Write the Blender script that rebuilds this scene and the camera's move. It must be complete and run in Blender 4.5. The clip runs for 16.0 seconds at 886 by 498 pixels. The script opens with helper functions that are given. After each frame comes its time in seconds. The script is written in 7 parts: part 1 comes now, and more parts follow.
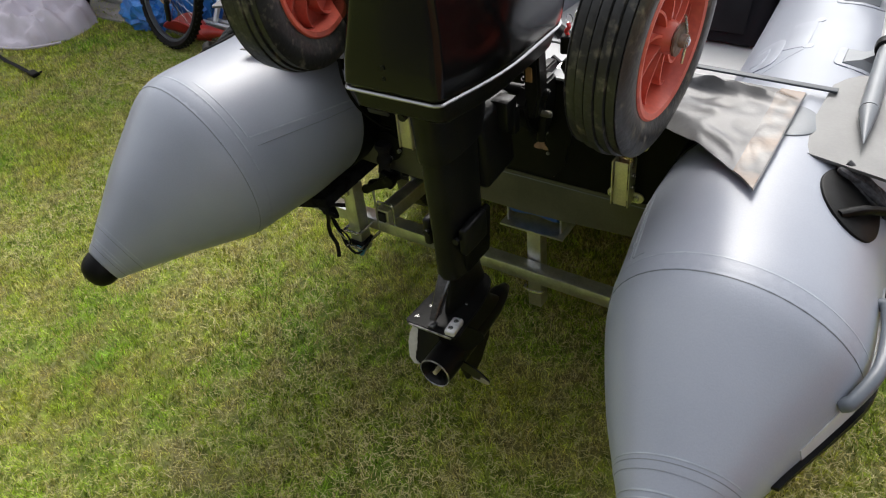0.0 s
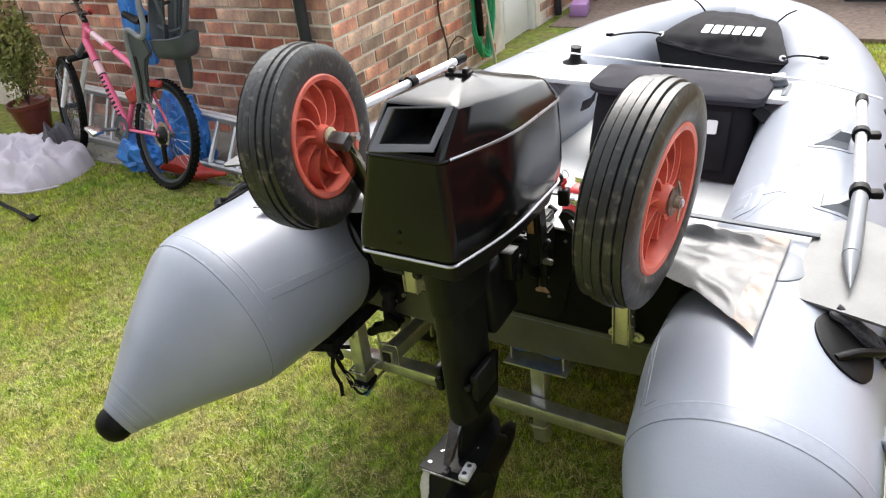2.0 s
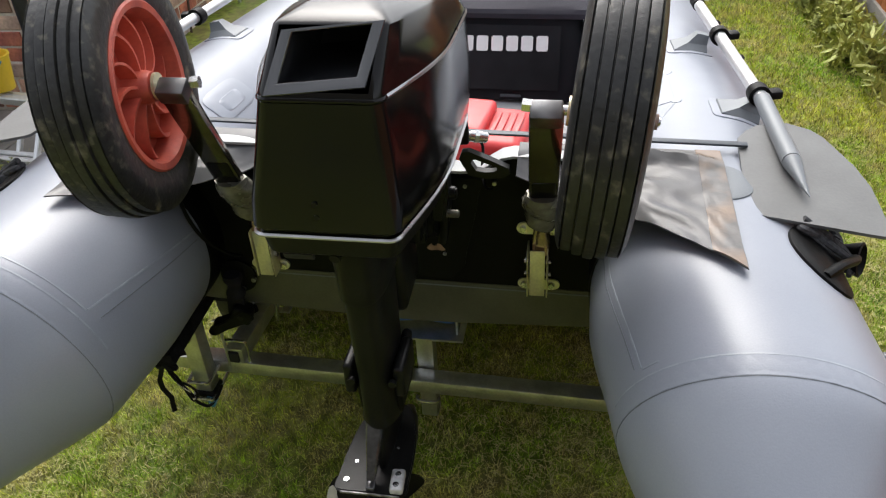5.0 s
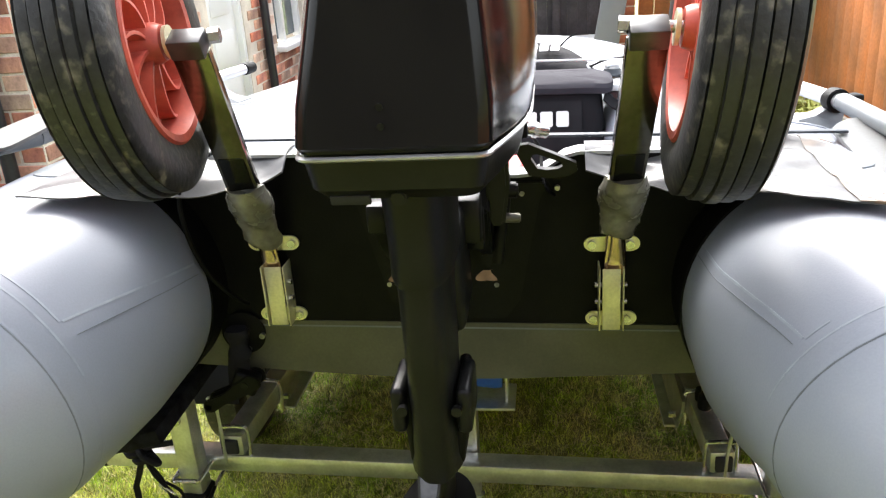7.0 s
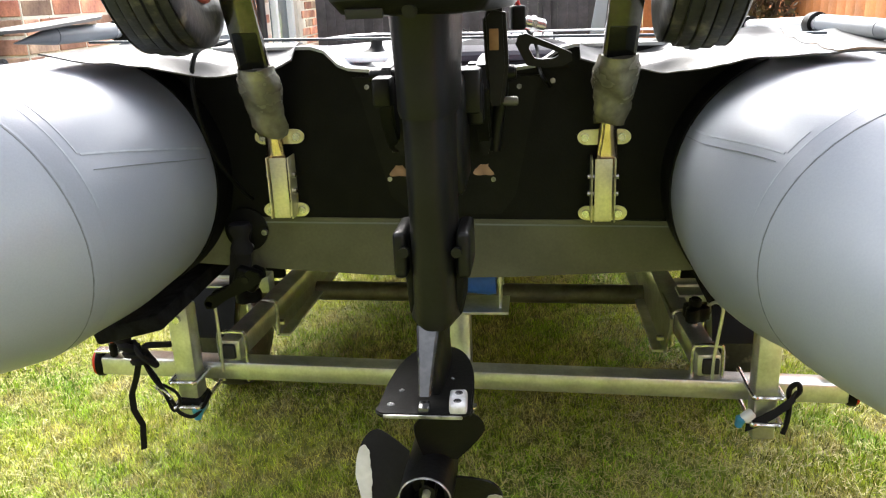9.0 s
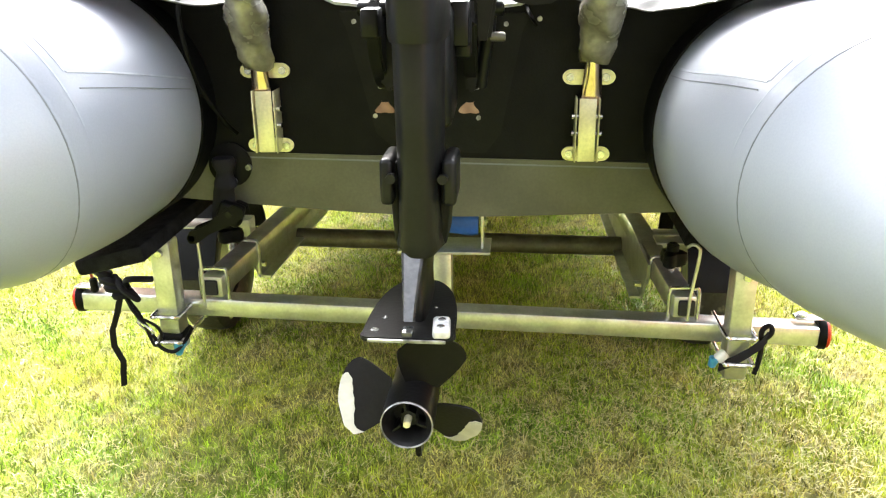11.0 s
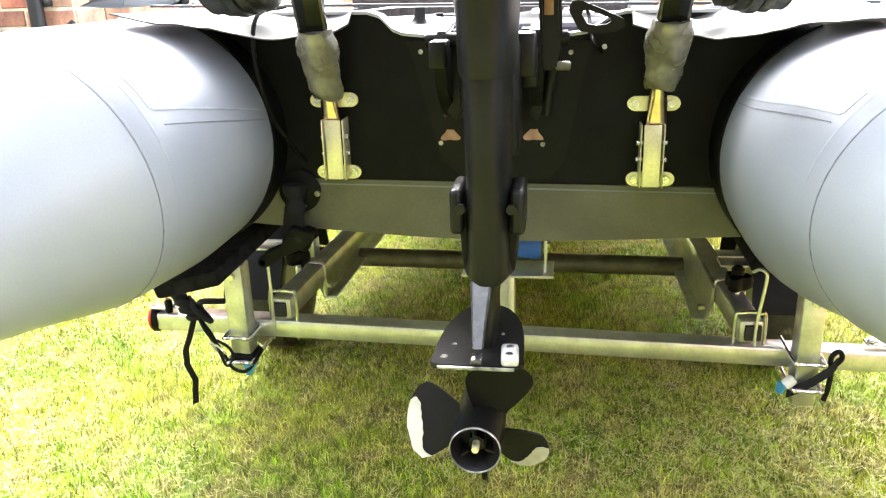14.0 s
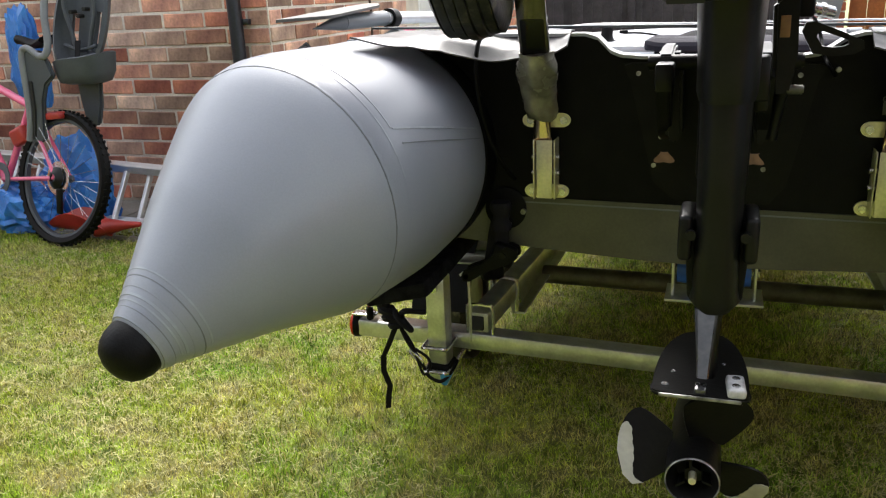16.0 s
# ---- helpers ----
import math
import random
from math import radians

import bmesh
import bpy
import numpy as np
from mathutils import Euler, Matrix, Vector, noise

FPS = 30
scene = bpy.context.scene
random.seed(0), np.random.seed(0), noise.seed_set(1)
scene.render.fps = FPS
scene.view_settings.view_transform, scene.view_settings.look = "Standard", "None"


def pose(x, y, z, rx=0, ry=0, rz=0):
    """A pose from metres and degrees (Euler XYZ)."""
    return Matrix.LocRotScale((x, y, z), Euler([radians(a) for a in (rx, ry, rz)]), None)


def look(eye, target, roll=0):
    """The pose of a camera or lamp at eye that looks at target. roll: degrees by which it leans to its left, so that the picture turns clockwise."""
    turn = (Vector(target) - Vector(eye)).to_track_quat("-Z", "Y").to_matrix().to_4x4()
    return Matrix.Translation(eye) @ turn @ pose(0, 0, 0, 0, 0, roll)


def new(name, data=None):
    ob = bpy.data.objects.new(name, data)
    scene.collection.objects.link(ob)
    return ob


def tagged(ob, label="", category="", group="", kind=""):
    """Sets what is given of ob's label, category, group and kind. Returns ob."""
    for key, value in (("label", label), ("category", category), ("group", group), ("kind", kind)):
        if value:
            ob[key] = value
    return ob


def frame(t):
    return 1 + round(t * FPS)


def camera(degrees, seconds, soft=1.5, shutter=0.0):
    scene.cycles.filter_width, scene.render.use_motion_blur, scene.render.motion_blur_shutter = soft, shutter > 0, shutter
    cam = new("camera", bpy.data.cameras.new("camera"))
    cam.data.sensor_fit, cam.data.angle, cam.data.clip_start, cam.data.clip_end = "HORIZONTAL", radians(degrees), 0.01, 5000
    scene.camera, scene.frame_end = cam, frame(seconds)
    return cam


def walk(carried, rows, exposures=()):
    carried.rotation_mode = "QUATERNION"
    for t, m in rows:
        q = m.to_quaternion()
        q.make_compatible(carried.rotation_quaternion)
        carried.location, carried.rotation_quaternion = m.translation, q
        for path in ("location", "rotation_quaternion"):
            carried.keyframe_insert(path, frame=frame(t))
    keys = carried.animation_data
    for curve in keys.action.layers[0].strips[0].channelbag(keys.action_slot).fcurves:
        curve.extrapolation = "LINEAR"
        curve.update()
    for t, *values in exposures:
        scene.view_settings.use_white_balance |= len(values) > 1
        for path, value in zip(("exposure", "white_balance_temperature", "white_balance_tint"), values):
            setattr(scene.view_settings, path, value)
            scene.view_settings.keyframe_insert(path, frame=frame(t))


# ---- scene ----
cam = camera(57.7, 16.0, soft=1.2)
EXPOSURES = [(0, 0.0), (1, 0.5), (2, 0.66), (3, -0.04), (3.5, -0.2), (4.2, -0.24), (6.5, 1.1), (8, 1.3), (9, 1.5), (10, 2.0), (12.5, 2.74), (13.5, 2.66), (14.5, 2.15), (15, 1.5), (16, 0.58)]
PATH = [
    (0, (0.767, -1.378, 1.588), (-0.0266, -0.2734, 0.5451), -6.3),
    (0.5, (0.7362, -1.4, 1.621), (-0.0737, -0.258, 0.6333), -7.0),
    (1, (0.731, -1.406, 1.648), (-0.0848, -0.2202, 0.7182), -6.6),
    (1.5, (0.7447, -1.412, 1.671), (-0.0686, -0.1851, 0.7927), -6.3),
    (2, (0.7344, -1.417, 1.687), (-0.078, -0.1663, 0.8416), -6.7),
    (2.5, (0.6907, -1.398, 1.679), (-0.03, -0.0994, 0.8236), -6.0),
    (3, (0.6025, -1.403, 1.671), (-0.0634, -0.1088, 0.7653), -8.3),
    (3.5, (0.5373, -1.406, 1.679), (-0.0454, -0.0883, 0.7516), -7.9),
    (4, (0.4962, -1.382, 1.654), (0.0197, -0.0514, 0.6839), -6.6),
    (4.2, (0.4619, -1.361, 1.636), (0.0548, -0.0171, 0.653), -6.5),
    (6.3, (0.21, -1.125, 1.386), (-0.0189, 0.3385, 0.5236), -2.5),
    (6.5, (0.1937, -1.133, 1.34), (-0.0351, 0.3728, 0.5536), -3.0),
    (7, (0.1791, -1.193, 1.197), (-0.0497, 0.3856, 0.5699), -3.9),
    (7.5, (0.1723, -1.273, 1.106), (-0.1046, 0.3359, 0.5836), -2.9),
    (8, (0.1825, -1.325, 1.044), (-0.1243, 0.2802, 0.5262), -3.9),
    (8.5, (0.1808, -1.333, 1.005), (-0.0694, 0.2837, 0.4919), -3.2),
    (9, (0.1645, -1.33, 0.9667), (-0.036, 0.2897, 0.4431), -2.3),
    (9.5, (0.1543, -1.33, 0.9444), (-0.03, 0.2905, 0.4191), -1.9),
    (10, (0.1525, -1.337, 0.9264), (-0.018, 0.2794, 0.3814), -1.3),
    (10.2, (0.1525, -1.343, 0.9187), (-0.0163, 0.2665, 0.3539), -1.0),
    (12.5, (0.1577, -1.375, 0.9136), (0.0274, 0.2305, 0.3265), -0.8),
    (13, (0.1525, -1.375, 0.9187), (0.0051, 0.228, 0.3334), -0.9),
    (13.5, (0.1508, -1.369, 0.9324), (-0.0369, 0.2297, 0.3462), -1.3),
    (14, (0.1311, -1.377, 0.947), (-0.1251, 0.2228, 0.3882), -1.9),
    (14.5, (0.1003, -1.385, 0.9581), (-0.246, 0.2014, 0.4088), -2.1),
    (15, (0.0746, -1.39, 0.9641), (-0.3505, 0.1817, 0.4285), -2.4),
    (15.5, (0.0437, -1.403, 0.9658), (-0.4448, 0.1525, 0.4362), -2.3),
    (16, (0.0214, -1.413, 0.9658), (-0.5245, 0.1251, 0.4431), -2.6),
]
walk(cam, [(t, look(eye, target, roll)) for t, eye, target, roll in PATH], EXPOSURES)

# ---- world and sun ----
world = bpy.data.worlds.new("overcast_sky")
scene.world = world
world.use_nodes = True
wn = world.node_tree
sky = wn.nodes.new("ShaderNodeTexSky")
sky.sky_type, sky.sun_disc = "NISHITA", False
sky.sun_elevation, sky.sun_rotation = radians(50), radians(342)
sky.air_density, sky.dust_density = 1.0, 4.0
veil = wn.nodes.new("ShaderNodeHueSaturation")
veil.inputs["Saturation"].default_value = 0.28
wn.links.new(sky.outputs[0], veil.inputs["Color"])
wn.links.new(veil.outputs[0], wn.nodes["Background"].inputs[0])
wn.nodes["Background"].inputs[1].default_value = 0.36
sun_data = bpy.data.lights.new("sun", "SUN")
sun_data.energy, sun_data.angle, sun_data.color = 1.3, radians(38), (1.0, 0.96, 0.9)
sun = new("sun", sun_data)
sun.matrix_world = look((-0.309, 0.951, 1.192), (0, 0, 0))


# ---- materials ----
def material(name, color, rough=0.5, metal=0.0, color2=None, scale=8.0, fine=120.0, bump=0.0, bump_scale=None, wear=0.08, coat=0.0, vary=0.0, spec=0.5, detail=4.0, contrast=(0.35, 0.65)):
    """A procedural surface: base colour mottled at two scales, uneven gloss and fine relief."""
    m = bpy.data.materials.new(name)
    m.use_nodes = True
    nt = m.node_tree
    b = nt.nodes["Principled BSDF"]
    N, L = nt.nodes.new, nt.links.new
    co = N("ShaderNodeTexCoord")
    big, small = N("ShaderNodeTexNoise"), N("ShaderNodeTexNoise")
    big.inputs["Scale"].default_value, big.inputs["Detail"].default_value = scale, detail
    small.inputs["Scale"].default_value, small.inputs["Detail"].default_value = fine, 3.0
    for n in (big, small):
        L(co.outputs["Object"], n.inputs["Vector"])
    ramp = N("ShaderNodeMapRange")
    ramp.inputs[1].default_value, ramp.inputs[2].default_value = contrast
    L(big.outputs[0], ramp.inputs[0])
    mix = N("ShaderNodeMix")
    mix.data_type = "RGBA"
    c2 = color2 or tuple(c * (1 - 2.2 * wear) for c in color)
    mix.inputs[6].default_value, mix.inputs[7].default_value = (*color, 1), (*c2, 1)
    L(ramp.outputs[0], mix.inputs[0])
    grain = N("ShaderNodeMapRange")
    grain.inputs[1].default_value, grain.inputs[2].default_value = 0.25, 0.75
    grain.inputs[3].default_value, grain.inputs[4].default_value = 1 - wear, 1 + wear
    L(small.outputs[0], grain.inputs[0])
    hsv = N("ShaderNodeHueSaturation")
    L(mix.outputs[2], hsv.inputs["Color"])
    if vary:
        info, vr = N("ShaderNodeObjectInfo"), N("ShaderNodeMapRange")
        vr.inputs[3].default_value, vr.inputs[4].default_value = 1 - vary, 1 + vary
        L(info.outputs["Random"], vr.inputs[0])
        mul = N("ShaderNodeMath")
        mul.operation = "MULTIPLY"
        L(grain.outputs[0], mul.inputs[0])
        L(vr.outputs[0], mul.inputs[1])
        L(mul.outputs[0], hsv.inputs["Value"])
    else:
        L(grain.outputs[0], hsv.inputs["Value"])
    L(hsv.outputs[0], b.inputs["Base Color"])
    rr = N("ShaderNodeMapRange")
    rr.inputs[3].default_value, rr.inputs[4].default_value = max(0.02, rough * 0.85), min(1, rough * 1.2)
    L(big.outputs[0], rr.inputs[0])
    L(rr.outputs[0], b.inputs["Roughness"])
    b.inputs["Metallic"].default_value = metal
    b.inputs["Specular IOR Level"].default_value = spec
    b.inputs["Coat Weight"].default_value = coat
    b.inputs["Coat Roughness"].default_value = 0.08
    if bump:
        bn = N("ShaderNodeBump")
        bn.inputs["Strength"].default_value, bn.inputs["Distance"].default_value = bump, 0.002
        src = small
        if bump_scale:
            src = N("ShaderNodeTexNoise")
            src.inputs["Scale"].default_value, src.inputs["Detail"].default_value = bump_scale, 4.0
            L(co.outputs["Object"], src.inputs["Vector"])
        L(src.outputs[0], bn.inputs["Height"])
        L(bn.outputs[0], b.inputs["Normal"])
    return m


PVC = material("grey_pvc", (0.254, 0.273, 0.316), 0.34, color2=(0.215, 0.234, 0.275), scale=3.5, fine=400, bump=0.08, wear=0.04, detail=8)
PVC_DARK = material("dark_grey_pvc", (0.15, 0.165, 0.18), 0.4, scale=6, fine=300, bump=0.08, wear=0.05)
SEAM_LIGHT = material("glue_edge", (0.315, 0.345, 0.39), 0.36, scale=30, wear=0.1)
FABRIC_LIGHT = material("light_grey_hull", (0.42, 0.43, 0.43), 0.5, scale=5, fine=300, bump=0.05, wear=0.04)
BLACK_GLOSS = material("black_gloss_paint", (0.004, 0.004, 0.0045), 0.17, color2=(0.006, 0.006, 0.006), scale=12, fine=200, bump=0.02, wear=0.15, coat=0.07, spec=0.24)
BLACK_PAINT = material("black_cast_paint", (0.005, 0.005, 0.005), 0.34, color2=(0.008, 0.008, 0.0075), scale=15, fine=160, bump=0.15, wear=0.2, spec=0.20)
BLACK_RUBBER = material("black_rubber", (0.004, 0.004, 0.004), 0.5, spec=0.13, scale=20, fine=250, bump=0.2, wear=0.2)
BLACK_CLOTH = material("black_cloth", (0.010, 0.010, 0.012), 0.9, color2=(0.014, 0.013, 0.016), scale=6, fine=600, bump=0.35, wear=0.2, spec=0.2)
CARPET = material("black_carpet", (0.015, 0.015, 0.017), 1.0, scale=40, fine=500, bump=0.9, wear=0.3, spec=0.1)
TYRE = material("dusty_tyre", (0.019, 0.019, 0.0185), 0.38, color2=(0.15, 0.135, 0.10), scale=46, fine=110, bump=0.4, wear=0.4, spec=0.4, detail=14, contrast=(0.56, 0.78))
RUSTY = material("rusty_steel", (0.16, 0.10, 0.075), 0.5, 0.5, color2=(0.30, 0.25, 0.21), scale=70, bump=0.3, wear=0.2)
DULL_STEEL = material("weathered_axle_steel", (0.17, 0.165, 0.13), 0.5, 0.5, color2=(0.11, 0.105, 0.085), scale=20, bump=0.1, wear=0.15)
RED_PLASTIC = material("faded_red_plastic", (0.55, 0.105, 0.066), 0.38, color2=(0.34, 0.052, 0.036), scale=18, fine=130, bump=0.06, wear=0.1, detail=8, contrast=(0.48, 0.72))
RED_DULL = material("dull_red_plastic", (0.42, 0.035, 0.025), 0.4, color2=(0.33, 0.026, 0.02), scale=14, fine=130, bump=0.06, wear=0.08)
RED_TANK = material("red_tank_plastic", (0.65, 0.04, 0.04), 0.4, scale=10, fine=150, bump=0.05, wear=0.05)
GALV = material("galvanised_steel", (0.62, 0.63, 0.61), 0.33, 0.92, color2=(0.48, 0.49, 0.475), scale=25, fine=180, bump=0.06, wear=0.1)
ZINC = material("zinc_plate", (0.78, 0.74, 0.50), 0.34, 0.55, color2=(0.68, 0.64, 0.42), scale=30, fine=200, bump=0.05, wear=0.1)
COPPERY = material("coppery_steel", (0.78, 0.62, 0.50), 0.2, 0.95, color2=(0.60, 0.44, 0.34), scale=45, wear=0.12)
STEEL = material("bright_steel", (0.62, 0.62, 0.62), 0.25, 0.95, scale=40, wear=0.08)
ALU = material("brushed_aluminium", (0.68, 0.69, 0.70), 0.38, 0.7, scale=20, fine=200, bump=0.03, wear=0.05)
TRIM = material("silver_trim_paint", (0.42, 0.42, 0.43), 0.28, 0.8, scale=20, wear=0.06)
ALU_WHITE = material("pale_aluminium", (0.70, 0.71, 0.71), 0.35, 0.1, scale=10, wear=0.04)
TAPE = material("silver_tape", (0.31, 0.295, 0.24), 0.26, 0.35, scale=25, fine=90, bump=1.0, bump_scale=45, wear=0.2)
BARE_ALU = material("scuffed_alloy", (0.5, 0.5, 0.5), 0.35, 0.7, color2=(0.1, 0.1, 0.1), scale=60, wear=0.2)
WHITE_ZINC = material("anode_zinc", (0.6, 0.6, 0.6), 0.5, 0.3, scale=50, bump=0.4, wear=0.15)
BLADE_WEAR = material("worn_pale_edge", (0.52, 0.51, 0.44), 0.6, 0.1, color2=(0.44, 0.43, 0.37), scale=60, bump=0.3, wear=0.15)
BLUE_ROLLER = material("blue_roller", (0.02, 0.10, 0.45), 0.45, scale=20, wear=0.1)
BLUE_PLASTIC = material("blue_plug", (0.05, 0.28, 0.5), 0.4, scale=20, wear=0.08)
LENS_RED = material("red_lens", (0.5, 0.03, 0.01), 0.2, scale=20, wear=0.05)
BRICK = material("red_brick", (0.63, 0.295, 0.17), 0.85, color2=(0.34, 0.15, 0.105), scale=9, fine=70, bump=1.0, wear=0.28, vary=0.52, spec=0.25)
# each brick leans to orange or to purple-brown
bt = BRICK.node_tree
hue, dull, luck = bt.nodes.new("ShaderNodeMapRange"), bt.nodes.new("ShaderNodeMapRange"), bt.nodes.new("ShaderNodeTexWhiteNoise")
luck.noise_dimensions = "1D"
info_b = [n for n in bt.nodes if n.type == "OBJECT_INFO"][0]
hsv_b = [n for n in bt.nodes if n.type == "HUE_SAT"][0]
bt.links.new(info_b.outputs["Random"], luck.inputs["W"])
for n, lo, hi in ((hue, 0.485, 0.522), (dull, 1.1, 0.6)):
    n.inputs[3].default_value, n.inputs[4].default_value = lo, hi
    bt.links.new(luck.outputs["Value"], n.inputs[0])
bt.links.new(hue.outputs[0], hsv_b.inputs["Hue"])
bt.links.new(dull.outputs[0], hsv_b.inputs["Saturation"])
MORTAR = material("grey_mortar", (0.76, 0.69, 0.60), 0.95, color2=(0.52, 0.46, 0.40), scale=5, fine=140, bump=0.9, wear=0.15, spec=0.2)
WOOD_FENCE = material("orange_fence_wood", (0.50, 0.17, 0.05), 0.75, color2=(0.30, 0.12, 0.045), scale=4, fine=60, bump=0.5, wear=0.15, vary=0.15)
DARK_BOARD = material("dark_stained_boards", (0.06, 0.053, 0.058), 0.6, scale=6, fine=60, bump=0.4, wear=0.2, vary=0.2)
WHITE_PAINT = material("white_upvc", (0.8, 0.8, 0.8), 0.35, scale=4, wear=0.02)
DARK_PIPE = material("black_pipe", (0.02, 0.022, 0.03), 0.35, scale=10, wear=0.2)
CONCRETE = material("grey_paving", (0.30, 0.28, 0.25), 0.9, color2=(0.2, 0.19, 0.17), scale=5, fine=120, bump=0.7, wear=0.15)
PINK = material("pink_bike_paint", (0.80, 0.13, 0.26), 0.3, scale=10, wear=0.05, coat=0.4)
SEAT_GREY = material("grey_seat_plastic", (0.055, 0.064, 0.076), 0.5, scale=10, fine=150, bump=0.1, wear=0.08)
BLUE_TARP = material("blue_tarpaulin", (0.04, 0.22, 0.62), 0.32, color2=(0.03, 0.14, 0.48), scale=10, bump=0.4, bump_scale=45, wear=0.12)
GREY_CANVAS = material("grey_canvas", (0.54, 0.50, 0.555), 0.75, color2=(0.45, 0.415, 0.46), scale=4, fine=500, bump=0.2, wear=0.06, spec=0.2)
TERRACOTTA = material("glazed_terracotta", (0.14, 0.026, 0.018), 0.3, scale=8, wear=0.1, coat=0.3)
YELLOW = material("yellow_plastic", (0.75, 0.50, 0.04), 0.4, scale=8, wear=0.05)
GREEN_HOSE = material("green_hose", (0.03, 0.36, 0.16), 0.4, scale=20, wear=0.08)
LEAF = material("shrub_leaf", (0.30, 0.31, 0.07), 0.6, color2=(0.18, 0.21, 0.05), scale=6, wear=0.25, vary=0.3)
LEAF_DARK = material("hedge_leaf", (0.12, 0.06, 0.045), 0.6, color2=(0.05, 0.07, 0.02), scale=5, wear=0.25)
BARK = material("bark", (0.09, 0.06, 0.045), 0.9, scale=15, bump=0.8, wear=0.2)
WHITE_PRINT = material("white_print", (0.75, 0.75, 0.75), 0.6, scale=20, wear=0.03)
ROPE = material("grey_black_rope", (0.02, 0.02, 0.022), 0.8, color2=(0.06, 0.06, 0.065), scale=150, bump=0.5, wear=0.2)
PURPLE = material("lilac_plastic", (0.45, 0.25, 0.55), 0.4, wear=0.05)
# near-black put in for the shade inside openings and slots
DARK_VOID = material("shade_inside", (0.01, 0.01, 0.01), 0.7, wear=0.1)
GLASS = bpy.data.materials.new("window_glass")
GLASS.use_nodes = True
gb = GLASS.node_tree.nodes["Principled BSDF"]
gb.inputs["Base Color"].default_value, gb.inputs["Roughness"].default_value = (0.08, 0.1, 0.11, 1), 0.04


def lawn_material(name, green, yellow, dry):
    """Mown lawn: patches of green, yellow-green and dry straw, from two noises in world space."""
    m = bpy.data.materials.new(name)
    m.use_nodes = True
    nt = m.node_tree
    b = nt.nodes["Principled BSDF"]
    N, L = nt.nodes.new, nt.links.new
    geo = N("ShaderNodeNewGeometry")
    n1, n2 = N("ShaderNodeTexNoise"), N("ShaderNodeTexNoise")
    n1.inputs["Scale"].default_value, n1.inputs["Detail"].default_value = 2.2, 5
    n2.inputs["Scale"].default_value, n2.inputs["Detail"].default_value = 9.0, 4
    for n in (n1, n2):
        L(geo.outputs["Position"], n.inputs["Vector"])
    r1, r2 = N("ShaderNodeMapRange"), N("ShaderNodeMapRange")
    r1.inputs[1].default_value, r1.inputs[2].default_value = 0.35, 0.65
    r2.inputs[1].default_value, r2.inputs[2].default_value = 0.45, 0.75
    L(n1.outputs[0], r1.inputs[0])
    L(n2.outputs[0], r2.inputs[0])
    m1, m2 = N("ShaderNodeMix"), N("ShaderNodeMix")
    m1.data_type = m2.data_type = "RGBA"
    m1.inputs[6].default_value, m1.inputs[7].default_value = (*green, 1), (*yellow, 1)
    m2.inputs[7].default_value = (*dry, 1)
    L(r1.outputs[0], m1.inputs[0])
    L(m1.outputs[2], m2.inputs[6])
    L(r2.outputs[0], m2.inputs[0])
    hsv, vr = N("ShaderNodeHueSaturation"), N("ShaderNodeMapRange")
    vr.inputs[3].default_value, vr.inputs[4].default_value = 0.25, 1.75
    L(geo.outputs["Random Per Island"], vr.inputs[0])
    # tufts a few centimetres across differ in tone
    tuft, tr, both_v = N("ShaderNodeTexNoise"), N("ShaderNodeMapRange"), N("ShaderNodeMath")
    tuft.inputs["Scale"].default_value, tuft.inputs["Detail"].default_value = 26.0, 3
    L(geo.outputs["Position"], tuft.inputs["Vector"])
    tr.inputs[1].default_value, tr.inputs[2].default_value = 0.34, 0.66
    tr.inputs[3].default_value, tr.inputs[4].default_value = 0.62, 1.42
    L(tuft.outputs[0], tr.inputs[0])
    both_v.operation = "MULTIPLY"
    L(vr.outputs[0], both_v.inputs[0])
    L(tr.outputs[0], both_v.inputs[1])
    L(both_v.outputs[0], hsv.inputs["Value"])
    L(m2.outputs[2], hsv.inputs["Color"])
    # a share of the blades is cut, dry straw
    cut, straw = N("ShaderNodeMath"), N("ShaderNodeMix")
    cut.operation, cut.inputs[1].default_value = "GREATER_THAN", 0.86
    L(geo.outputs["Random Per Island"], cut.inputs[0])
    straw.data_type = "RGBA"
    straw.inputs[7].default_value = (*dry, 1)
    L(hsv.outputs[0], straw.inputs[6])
    L(cut.outputs[0] if name != "shaded_turf" else r2.outputs[0], straw.inputs[0])
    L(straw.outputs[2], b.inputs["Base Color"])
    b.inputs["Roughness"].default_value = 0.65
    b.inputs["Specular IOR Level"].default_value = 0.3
    if name != "shaded_turf":
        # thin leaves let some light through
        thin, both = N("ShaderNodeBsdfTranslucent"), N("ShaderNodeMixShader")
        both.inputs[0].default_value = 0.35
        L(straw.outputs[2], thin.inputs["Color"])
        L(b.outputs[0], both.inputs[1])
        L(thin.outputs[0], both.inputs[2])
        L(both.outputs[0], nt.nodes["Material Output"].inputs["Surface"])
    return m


BLADES = lawn_material("grass_blades", (0.216, 0.380, 0.024), (0.402, 0.440, 0.045), (0.54, 0.465, 0.16))
# ground colour is darkened to hold the shade that blades cast among themselves
SHADED_TURF = lawn_material("shaded_turf", (0.072, 0.108, 0.010), (0.108, 0.122, 0.016), (0.135, 0.122, 0.040))


STRAW = material("dry_straw", (0.53, 0.465, 0.205), 0.7, color2=(0.36, 0.36, 0.12), scale=3, wear=0.2)


# ---- building helpers ----
# the plan below is drawn in units of 0.857 m, which makes a brick course 75 mm and a brick 225 mm with its joint
UNIT = 0.857
ROOT = {}
GRASS_NEAR, GRASS_FAR = 620000, 115000


